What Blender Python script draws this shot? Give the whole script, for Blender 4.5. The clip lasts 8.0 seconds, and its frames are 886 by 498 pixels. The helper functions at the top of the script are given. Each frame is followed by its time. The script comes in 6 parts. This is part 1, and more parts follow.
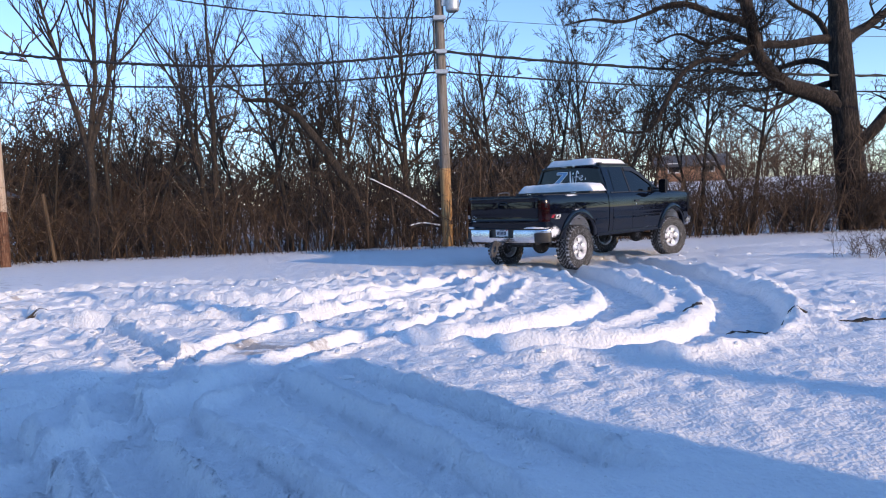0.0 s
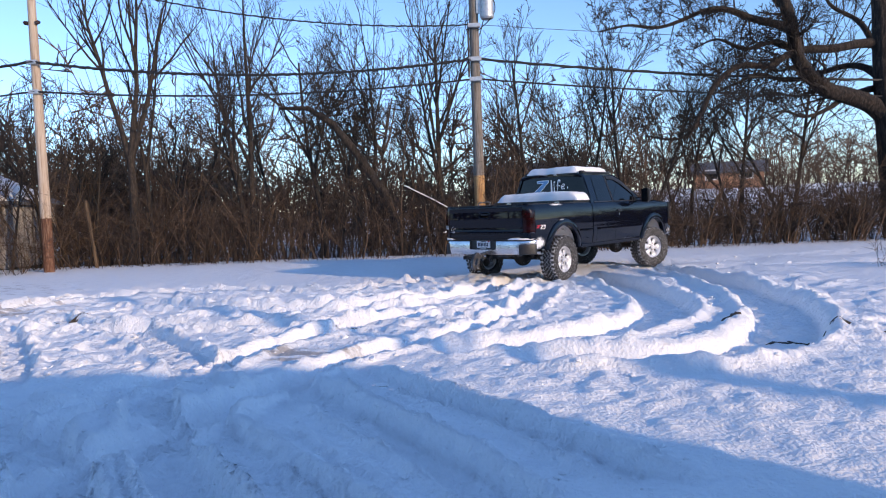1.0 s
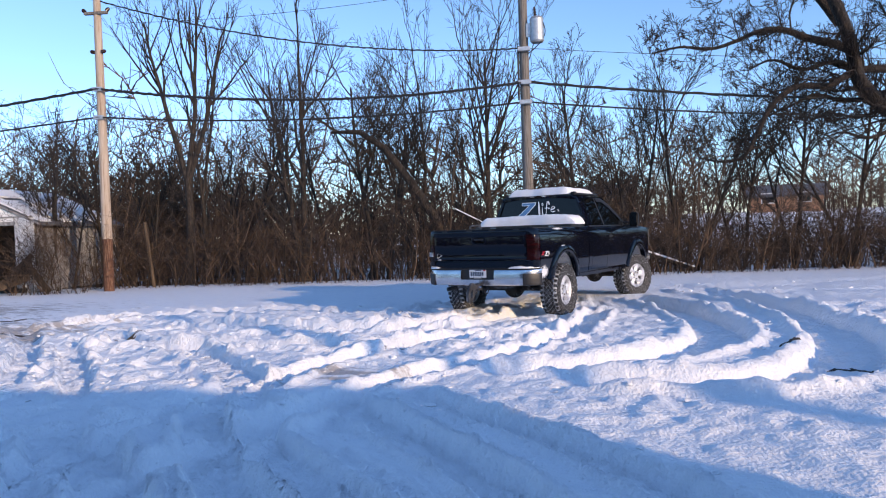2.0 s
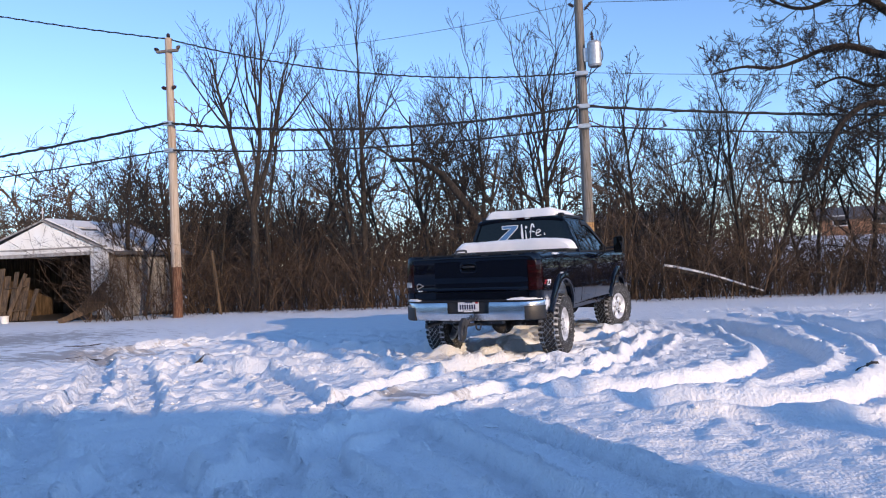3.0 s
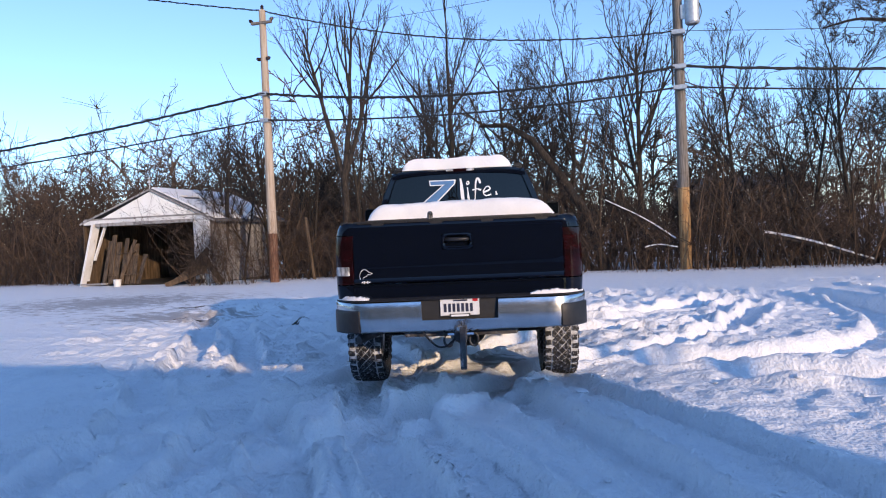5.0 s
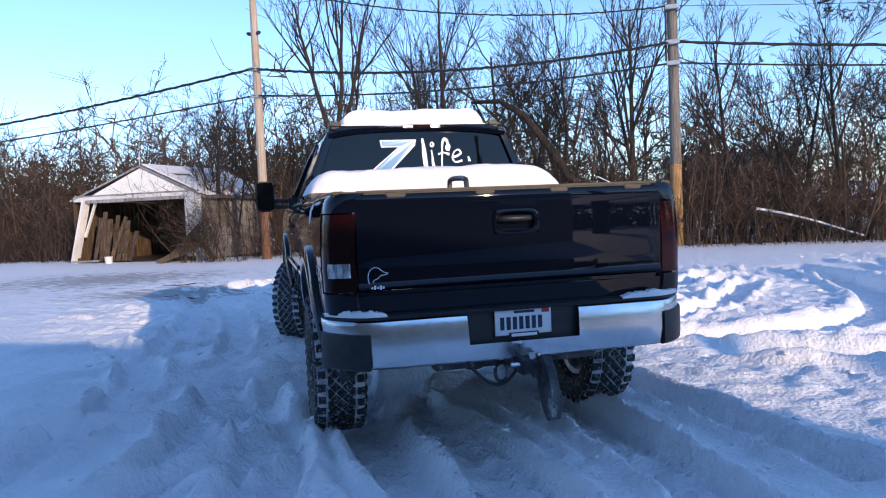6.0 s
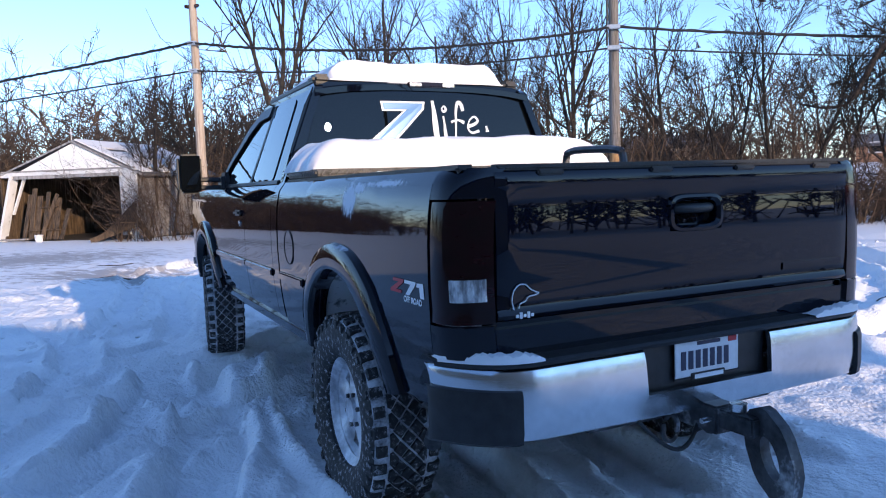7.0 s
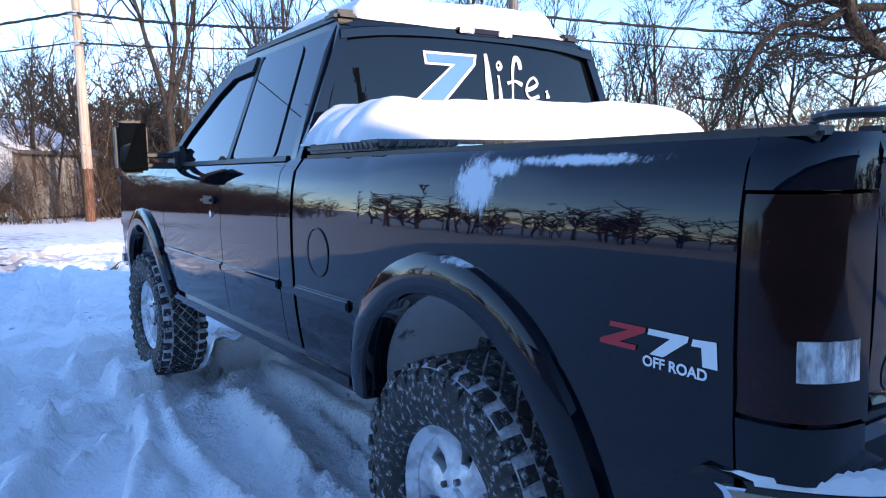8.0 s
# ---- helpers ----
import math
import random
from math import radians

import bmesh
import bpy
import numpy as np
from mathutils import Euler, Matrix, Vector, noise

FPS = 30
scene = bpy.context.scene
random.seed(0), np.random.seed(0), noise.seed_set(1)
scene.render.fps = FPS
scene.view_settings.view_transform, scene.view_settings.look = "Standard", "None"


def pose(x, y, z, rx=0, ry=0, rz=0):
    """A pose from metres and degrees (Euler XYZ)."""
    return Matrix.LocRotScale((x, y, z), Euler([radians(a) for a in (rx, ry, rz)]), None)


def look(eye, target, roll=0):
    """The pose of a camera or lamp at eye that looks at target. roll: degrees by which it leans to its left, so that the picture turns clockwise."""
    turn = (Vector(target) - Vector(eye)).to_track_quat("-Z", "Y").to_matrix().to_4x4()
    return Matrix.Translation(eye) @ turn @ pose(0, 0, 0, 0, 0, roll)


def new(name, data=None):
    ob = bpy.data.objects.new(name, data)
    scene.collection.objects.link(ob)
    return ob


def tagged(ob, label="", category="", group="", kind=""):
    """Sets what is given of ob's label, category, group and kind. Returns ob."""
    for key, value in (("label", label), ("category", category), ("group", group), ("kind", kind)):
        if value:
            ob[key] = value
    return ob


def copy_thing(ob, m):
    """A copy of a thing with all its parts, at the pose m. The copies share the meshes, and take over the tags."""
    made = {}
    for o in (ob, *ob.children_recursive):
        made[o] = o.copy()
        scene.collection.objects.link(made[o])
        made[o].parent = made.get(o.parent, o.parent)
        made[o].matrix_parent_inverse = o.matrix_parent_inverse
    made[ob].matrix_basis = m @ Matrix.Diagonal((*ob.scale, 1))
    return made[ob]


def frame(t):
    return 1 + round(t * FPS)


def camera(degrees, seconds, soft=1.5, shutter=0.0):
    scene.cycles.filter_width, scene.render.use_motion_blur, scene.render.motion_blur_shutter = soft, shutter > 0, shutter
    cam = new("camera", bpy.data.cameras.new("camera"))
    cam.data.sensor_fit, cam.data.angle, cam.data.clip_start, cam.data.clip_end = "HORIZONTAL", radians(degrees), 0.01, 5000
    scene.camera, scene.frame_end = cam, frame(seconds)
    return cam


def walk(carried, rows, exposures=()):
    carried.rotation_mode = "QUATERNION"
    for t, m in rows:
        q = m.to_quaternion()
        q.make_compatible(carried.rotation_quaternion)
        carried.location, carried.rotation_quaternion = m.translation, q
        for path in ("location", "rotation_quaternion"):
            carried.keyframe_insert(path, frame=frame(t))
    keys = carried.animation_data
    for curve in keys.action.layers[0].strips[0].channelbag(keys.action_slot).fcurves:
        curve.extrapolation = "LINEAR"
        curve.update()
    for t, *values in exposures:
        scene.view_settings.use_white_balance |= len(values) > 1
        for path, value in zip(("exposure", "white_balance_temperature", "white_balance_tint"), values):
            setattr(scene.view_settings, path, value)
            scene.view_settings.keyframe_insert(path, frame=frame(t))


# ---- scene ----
cam = camera(61.86, 8.0, 1.1)
walk(cam, [
    (0.0, pose(0.000, 0.000, 1.405, 86.20, 2.24, -0.05)),
    (0.5, pose(0.008, 0.015, 1.414, 86.47, 2.30, 0.97)),
    (1.0, pose(-0.005, 0.003, 1.413, 86.83, 2.18, 2.56)),
    (2.5, pose(-0.009, 0.002, 1.362, 90.04, 2.09, 8.52)),
    (3.0, pose(-0.011, -0.018, 1.333, 91.07, 2.44, 10.93)),
    (3.5, pose(-0.029, -0.024, 1.320, 91.43, 2.61, 13.45)),
    (4.0, pose(-0.040, -0.034, 1.310, 90.97, 2.61, 15.79)),
    (4.5, pose(-0.044, -0.039, 1.293, 89.98, 2.52, 17.50)),
    (5.8, pose(-0.011, 0.009, 1.340, 87.26, 2.44, 17.61)),
    (6.0, pose(-0.013, -0.010, 1.320, 86.98, 2.45, 17.19)),
    (6.5, pose(-0.006, -0.085, 1.317, 86.23, 2.20, 15.34)),
    (7.0, pose(0.023, -0.085, 1.366, 85.19, 1.87, 12.84)),
    (7.5, pose(0.022, -0.071, 1.367, 84.39, 1.47, 9.45)),
    (8.0, pose(0.006, -0.010, 1.373, 83.75, 1.09, 5.24)),
], exposures=[(0.0, -0.06, 5900, 17), (4.5, -0.14, 5900, 17), (6.0, 0.02, 5800, 17), (7.0, 0.22, 5750, 17), (7.5, 0.45, 5750, 17), (8.0, 0.85, 5750, 17)])

# ---- light: low winter sun from behind and right, clear blue sky ----
SUN_AZ = radians(130.5)      # clockwise from +y
SUN_EL = radians(13.5)
to_sun = Vector((math.sin(SUN_AZ) * math.cos(SUN_EL), math.cos(SUN_AZ) * math.cos(SUN_EL), math.sin(SUN_EL)))
world = bpy.data.worlds.new("sky")
scene.world = world
world.use_nodes = True
nt = world.node_tree
sky = nt.nodes.new("ShaderNodeTexSky")
sky.sky_type = "NISHITA"
sky.sun_disc = False
sky.sun_elevation, sky.sun_rotation = SUN_EL, SUN_AZ
sky.altitude = 1200
sky.air_density, sky.dust_density, sky.ozone_density = 1.0, 0.0, 2.6
nt.links.new(sky.outputs[0], nt.nodes["Background"].inputs[0])
nt.nodes["Background"].inputs[1].default_value = 0.27
sun = new("sun", bpy.data.lights.new("sun", "SUN"))
sun.data.energy, sun.data.angle, sun.data.color = 4.0, radians(0.53), (1.0, 0.72, 0.42)
sun.matrix_world = look(to_sun * 60, (0, 0, 0))

# ---- small helpers ----
rng = np.random.default_rng(7)


def mesh_np(name, V, F):
    """A mesh from vertex and face arrays (all faces with one number of corners)."""
    me = bpy.data.meshes.new(name)
    V, F = np.asarray(V, np.float32), np.asarray(F, np.int32)
    n, k = F.shape
    me.vertices.add(len(V))
    me.vertices.foreach_set("co", V.ravel())
    me.loops.add(n * k)
    me.loops.foreach_set("vertex_index", F.ravel())
    me.polygons.add(n)
    me.polygons.foreach_set("loop_start", np.arange(0, n * k, k, dtype=np.int32))
    me.polygons.foreach_set("loop_total", np.full(n, k, np.int32))
    me.polygons.foreach_set("use_smooth", np.ones(n, bool))
    me.update(calc_edges=True)
    return me


def part(name, bm, material, parent=None, label="", smooth=True, at=None):
    """Links a bmesh as one mesh object, under a thing or a part."""
    me = bpy.data.meshes.new(name)
    bmesh.ops.recalc_face_normals(bm, faces=bm.faces)
    bm.to_mesh(me)
    bm.free()
    me.materials.append(material)
    if smooth:
        for p in me.polygons:
            p.use_smooth = True
        me.set_sharp_from_angle(angle=radians(35))
    ob = new(name, me)
    ob.parent = parent
    if at is not None:
        ob.matrix_local = at
    if label:
        tagged(ob, label)
    return ob


def box(x0, x1, y0, y1, z0, z1, bevel=0.0, seg=2, bm=None):
    bm = bm or bmesh.new()
    r = bmesh.ops.create_cube(bm, size=1)
    m = Matrix.Translation(((x0 + x1) / 2, (y0 + y1) / 2, (z0 + z1) / 2)) @ Matrix.Diagonal((x1 - x0, y1 - y0, z1 - z0, 1))
    bmesh.ops.transform(bm, matrix=m, verts=r["verts"])
    if bevel:
        es = {e for v in r["verts"] for e in v.link_edges}
        bmesh.ops.bevel(bm, geom=list(es), offset=bevel, segments=seg, affect="EDGES", clamp_overlap=True)
    return bm


def bar(a, b, w, h, bevel=0.0, bm=None):
    """A beam from a to b, w wide and h deep."""
    bm = bm or bmesh.new()
    a, b = Vector(a), Vector(b)
    d = b - a
    r = bmesh.ops.create_cube(bm, size=1)
    m = Matrix.Translation((a + b) / 2) @ d.to_track_quat("Z", "Y").to_matrix().to_4x4() @ Matrix.Diagonal((w, h, d.length, 1))
    bmesh.ops.transform(bm, matrix=m, verts=r["verts"])
    if bevel:
        bmesh.ops.bevel(bm, geom=list({e for v in r["verts"] for e in v.link_edges}), offset=bevel, segments=1, affect="EDGES")
    return bm


def rod(a, b, r0, r1=None, n=12, bm=None):
    """A round rod from a to b."""
    bm = bm or bmesh.new()
    a, b = Vector(a), Vector(b)
    d = b - a
    m = Matrix.Translation((a + b) / 2) @ d.to_track_quat("Z", "Y").to_matrix().to_4x4()
    bmesh.ops.create_cone(bm, cap_ends=True, segments=n, radius1=r0, radius2=r0 if r1 is None else r1, depth=d.length, matrix=m)
    return bm


def tubes(P, Rr, sides):
    """Vertices and faces of many tapered tubes. P: tubes x points x 3, Rr: tubes x points."""
    B, N, _ = P.shape
    T = np.gradient(P, axis=1)
    T /= np.linalg.norm(T, axis=2, keepdims=True) + 1e-9
    ref = np.where(np.abs(T[..., 2:3]) > 0.9, np.array([1.0, 0, 0]), np.array([0, 0, 1.0]))
    U = np.cross(T, ref)
    U /= np.linalg.norm(U, axis=2, keepdims=True) + 1e-9
    Wv = np.cross(T, U)
    a = np.linspace(0, 2 * np.pi, sides, endpoint=False)
    ring = U[:, :, None, :] * np.cos(a)[None, None, :, None] + Wv[:, :, None, :] * np.sin(a)[None, None, :, None]
    V = P[:, :, None, :] + ring * Rr[:, :, None, None]
    idx = np.arange(B * N * sides).reshape(B, N, sides)
    nx = np.roll(idx, -1, axis=2)
    F = np.stack([idx[:, :-1], nx[:, :-1], nx[:, 1:], idx[:, 1:]], -1).reshape(-1, 4)
    return V.reshape(-1, 3), F


def join_np(parts):
    Vs, Fs, o = [], [], 0
    for V, F in parts:
        Vs.append(V)
        Fs.append(F + o)
        o += len(V)
    return np.concatenate(Vs), np.concatenate(Fs)


# ---- materials ----
def material(name, color, rough=0.6, metal=0.0, spec=0.5):
    m = bpy.data.materials.new(name)
    m.use_nodes = True
    b = m.node_tree.nodes["Principled BSDF"]
    b.inputs["Base Color"].default_value = (*color, 1)
    b.inputs["Roughness"].default_value = rough
    b.inputs["Metallic"].default_value = metal
    b.inputs["Specular IOR Level"].default_value = spec
    return m


def noisy(name, stops, scale=8.0, stretch=(1, 1, 1), rough=(0.6, 0.8), bump=0.3, fine=6.0, dist=0.01, metal=0.0, island=False, spec=0.5, detail=8.0):
    """A material that varies at two scales: coarse noise picks the colour, fine noise breaks it up and gives the relief."""
    m = material(name, stops[0][1], rough[0], metal, spec)
    t = m.node_tree
    b = t.nodes["Principled BSDF"]
    co = t.nodes.new("ShaderNodeTexCoord")
    mp = t.nodes.new("ShaderNodeMapping")
    mp.inputs["Scale"].default_value = stretch
    t.links.new(co.outputs["Object"], mp.inputs[0])
    n1, n2 = t.nodes.new("ShaderNodeTexNoise"), t.nodes.new("ShaderNodeTexNoise")
    n1.inputs["Scale"].default_value, n2.inputs["Scale"].default_value = scale, scale * fine
    n1.inputs["Detail"].default_value, n2.inputs["Detail"].default_value = detail, 4.0
    for n in (n1, n2):
        t.links.new(mp.outputs[0], n.inputs["Vector"])
    mix = t.nodes.new("ShaderNodeMath")
    mix.operation = "MULTIPLY_ADD"
    mix.inputs[1].default_value = 0.45
    t.links.new(n2.outputs[0], mix.inputs[0])
    sub = t.nodes.new("ShaderNodeMath")
    sub.operation = "SUBTRACT"
    sub.inputs[1].default_value = 0.225
    t.links.new(n1.outputs[0], sub.inputs[0])
    t.links.new(sub.outputs[0], mix.inputs[2])
    last = mix.outputs[0]
    if island:
        g = t.nodes.new("ShaderNodeNewGeometry")
        a = t.nodes.new("ShaderNodeMath")
        a.operation = "MULTIPLY_ADD"
        a.inputs[1].default_value = 0.5
        sb = t.nodes.new("ShaderNodeMath")
        sb.operation = "SUBTRACT"
        sb.inputs[1].default_value = 0.25
        t.links.new(last, sb.inputs[0])
        t.links.new(g.outputs["Random Per Island"], a.inputs[0])
        t.links.new(sb.outputs[0], a.inputs[2])
        last = a.outputs[0]
    ramp = t.nodes.new("ShaderNodeValToRGB")
    e = ramp.color_ramp.elements
    while len(e) < len(stops):
        e.new(0.5)
    for el, (p, c) in zip(e, stops):
        el.position, el.color = p, (*c, 1)
    t.links.new(last, ramp.inputs[0])
    t.links.new(ramp.outputs[0], b.inputs["Base Color"])
    mr = t.nodes.new("ShaderNodeMapRange")
    mr.inputs["To Min"].default_value, mr.inputs["To Max"].default_value = rough
    t.links.new(n2.outputs[0], mr.inputs[0])
    t.links.new(mr.outputs[0], b.inputs["Roughness"])
    if bump:
        bp = t.nodes.new("ShaderNodeBump")
        bp.inputs["Strength"].default_value, bp.inputs["Distance"].default_value = bump, dist
        t.links.new(mix.outputs[0], bp.inputs["Height"])
        t.links.new(bp.outputs[0], b.inputs["Normal"])
    return m


SNOW = noisy("snow", [(0.25, (0.87, 0.885, 0.91)), (0.5, (0.94, 0.945, 0.95))], 4.5, rough=(0.55, 0.8), bump=1.0, fine=7.0, dist=0.05, spec=0.3)


def dirty(m, spots):
    """Tracked-in soil that shows through thin snow, in broken patches."""
    t = m.node_tree
    b = t.nodes["Principled BSDF"]
    clean = b.inputs["Base Color"].links[0].from_socket
    co = t.nodes.new("ShaderNodeTexCoord")
    n = t.nodes.new("ShaderNodeTexNoise")
    n.inputs["Scale"].default_value, n.inputs["Detail"].default_value, n.inputs["Roughness"].default_value = 4.2, 10.0, 0.66
    mp = t.nodes.new("ShaderNodeMapping")
    mp.inputs["Rotation"].default_value, mp.inputs["Scale"].default_value = (0, 0, radians(-25)), (0.6, 1.5, 1)
    t.links.new(co.outputs["Object"], mp.inputs[0])
    t.links.new(mp.outputs[0], n.inputs["Vector"])
    last = None
    for x, y, rx, ry in spots:
        sp = t.nodes.new("ShaderNodeMapping")
        sp.vector_type = "TEXTURE"
        sp.inputs["Location"].default_value, sp.inputs["Scale"].default_value = (x, y, 0), (rx, ry, 50)
        t.links.new(co.outputs["Object"], sp.inputs[0])
        g = t.nodes.new("ShaderNodeTexGradient")
        g.gradient_type = "SPHERICAL"
        t.links.new(sp.outputs[0], g.inputs[0])
        if last is None:
            last = g.outputs["Fac"]
        else:
            mx = t.nodes.new("ShaderNodeMath")
            mx.operation = "MAXIMUM"
            t.links.new(last, mx.inputs[0])
            t.links.new(g.outputs["Fac"], mx.inputs[1])
            last = mx.outputs[0]
    ad = t.nodes.new("ShaderNodeMath")
    ad.operation = "MULTIPLY_ADD"
    ad.inputs[1].default_value = 0.42
    t.links.new(last, ad.inputs[0])
    t.links.new(n.outputs[0], ad.inputs[2])
    mr = t.nodes.new("ShaderNodeMapRange")
    mr.inputs["From Min"].default_value, mr.inputs["From Max"].default_value = 0.72, 0.84
    mr.inputs["To Max"].default_value = 0.6
    t.links.new(ad.outputs[0], mr.inputs[0])
    mix = t.nodes.new("ShaderNodeMix")
    mix.data_type = "RGBA"
    mix.inputs["B"].default_value = (0.17, 0.12, 0.085, 1)
    t.links.new(mr.outputs[0], mix.inputs["Factor"])
    t.links.new(clean, mix.inputs["A"])
    t.links.new(mix.outputs["Result"], b.inputs["Base Color"])


dirty(SNOW, [(-13.0, 14.5, 7.0, 5.0), (-9.0, 11.5, 4.0, 2.5), (-1.9, 7.3, 1.4, 0.6)])
SNOW_CAP = noisy("snow_cap", [(0.2, (0.82, 0.82, 0.83)), (0.6, (0.88, 0.88, 0.88))], 9.0, rough=(0.5, 0.7), bump=0.35, fine=5.0, dist=0.01, spec=0.3)
POLE_WOOD = noisy("weathered_pole_wood", [(0.3, (0.10, 0.085, 0.07)), (0.5, (0.19, 0.165, 0.14)), (0.7, (0.27, 0.24, 0.21))], 3.0, (9, 9, 0.5), (0.8, 0.95), 0.5, 4.0, 0.01)
PALE_POLE = noisy("pale_pole_wood", [(0.25, (0.26, 0.17, 0.10)), (0.45, (0.44, 0.34, 0.25)), (0.7, (0.58, 0.48, 0.38))], 2.5, (9, 9, 0.35), (0.8, 0.95), 0.5, 5.0, 0.01)
RUST_WOOD = noisy("stained_pole_foot", [(0.3, (0.06, 0.028, 0.018)), (0.5, (0.14, 0.06, 0.032)), (0.75, (0.30, 0.20, 0.13))], 4.0, (9, 9, 0.8), (0.8, 0.95), 0.5, 4.0, 0.01)
# orange for the right pole's lower part, where sunlight is put into the colour
SUNLIT_WOOD = noisy("sunlit_pole_wood", [(0.3, (0.26, 0.13, 0.05)), (0.55, (0.46, 0.27, 0.11)), (0.75, (0.55, 0.36, 0.18))], 3.0, (9, 9, 0.5), (0.75, 0.9), 0.4, 4.0, 0.01)
BARK = noisy("bark", [(0.25, (0.012, 0.009, 0.007)), (0.5, (0.032, 0.024, 0.018)), (0.75, (0.075, 0.057, 0.043))], 6.0, (4, 4, 1), (0.85, 0.98), 0.7, 4.0, 0.02)
OAK_BARK = noisy("oak_bark", [(0.30, (0.008, 0.006, 0.005)), (0.5, (0.024, 0.017, 0.013)), (0.75, (0.085, 0.06, 0.042))], 3.0, (5, 5, 1), (0.88, 0.98), 1.0, 4.0, 0.06)
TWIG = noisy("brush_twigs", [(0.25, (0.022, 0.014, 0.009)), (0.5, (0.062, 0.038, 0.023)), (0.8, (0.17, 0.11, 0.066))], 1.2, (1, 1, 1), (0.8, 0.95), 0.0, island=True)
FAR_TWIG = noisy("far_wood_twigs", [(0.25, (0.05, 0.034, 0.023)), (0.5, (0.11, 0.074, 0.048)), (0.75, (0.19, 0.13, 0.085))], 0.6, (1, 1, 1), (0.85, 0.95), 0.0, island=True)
WHITE_PAINT = noisy("peeling_white_paint", [(0.28, (0.42, 0.38, 0.33)), (0.36, (0.72, 0.70, 0.66)), (0.7, (0.82, 0.80, 0.77))], 4.0, (1, 1, 0.6), (0.6, 0.8), 0.25, 7.0, 0.006)
# the white paint made brighter and creamier: sun on the gable in the colour
GABLE_SUNLIT = noisy("sunlit_gable_paint", [(0.2, (0.74, 0.70, 0.62)), (0.34, (0.88, 0.85, 0.78)), (0.7, (0.92, 0.90, 0.84))], 3.0, (1, 1, 0.6), (0.6, 0.8), 0.12, 7.0, 0.004)
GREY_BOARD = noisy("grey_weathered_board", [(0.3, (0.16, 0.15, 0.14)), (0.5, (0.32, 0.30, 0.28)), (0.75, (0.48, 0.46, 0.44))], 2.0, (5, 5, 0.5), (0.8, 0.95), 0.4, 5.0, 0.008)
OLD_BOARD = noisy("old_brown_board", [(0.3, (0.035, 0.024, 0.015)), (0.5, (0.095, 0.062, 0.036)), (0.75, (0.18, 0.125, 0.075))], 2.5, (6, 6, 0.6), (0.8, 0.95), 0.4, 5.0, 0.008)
ROOFING = noisy("dark_roof_shingle", [(0.3, (0.06, 0.06, 0.065)), (0.7, (0.14, 0.14, 0.15))], 6.0, rough=(0.8, 0.95), bump=0.5)
# dark soil; also the shade painted on the garage's back wall
EARTH_AND_SHADE = noisy("earth_and_shade", [(0.3, (0.035, 0.028, 0.022)), (0.7, (0.09, 0.075, 0.06))], 6.0, rough=(0.85, 0.98), bump=0.5)
CABLE = material("black_cable", (0.012, 0.012, 0.013), 0.55)
PORCELAIN = material("brown_porcelain", (0.05, 0.03, 0.025), 0.25)
GALVANISED = noisy("galvanised_steel", [(0.3, (0.42, 0.44, 0.46)), (0.7, (0.60, 0.62, 0.64))], 10.0, rough=(0.4, 0.55), bump=0.05, metal=0.6)
SIDING = noisy("house_siding", [(0.3, (0.24, 0.18, 0.13)), (0.7, (0.32, 0.25, 0.18))], 3.0, (1, 1, 4), (0.6, 0.8), 0.2)
BRICK = noisy("far_brick", [(0.3, (0.30, 0.15, 0.09)), (0.7, (0.46, 0.26, 0.15))], 3.0, rough=(0.8, 0.9), bump=0.2)
# ---- ground: one snow sheet with ruts, drifts and churned lumps ----
def smooth_noise(X, Y, scale, seed):
    """Value noise on a grid, -1 to 1."""
    r = np.random.default_rng(seed)
    tab = r.uniform(-1, 1, (256, 256))
    x, y = X / scale, Y / scale
    xi, yi = np.floor(x).astype(int), np.floor(y).astype(int)
    fx, fy = x - xi, y - yi
    fx, fy = fx * fx * (3 - 2 * fx), fy * fy * (3 - 2 * fy)
    g = lambda i, j: tab[(xi + i) % 256, (yi + j) % 256]
    return (g(0, 0) * (1 - fx) + g(1, 0) * fx) * (1 - fy) + (g(0, 1) * (1 - fx) + g(1, 1) * fx) * fy


def curve_pts(ctrl, n=14):
    """Catmull-Rom points through a few control points."""
    c = [np.array(p, float) for p in ctrl]
    c = [2 * c[0] - c[1]] + c + [2 * c[-1] - c[-2]]
    out = []
    for i in range(1, len(c) - 2):
        for t in np.linspace(0, 1, n, endpoint=False):
            p0, p1, p2, p3 = c[i - 1:i + 3]
            out.append(0.5 * (2 * p1 + (p2 - p0) * t + (2 * p0 - 5 * p1 + 4 * p2 - p3) * t * t + (3 * p1 - p0 - 3 * p2 + p3) * t ** 3))
    out.append(c[-2])
    return np.array(out)


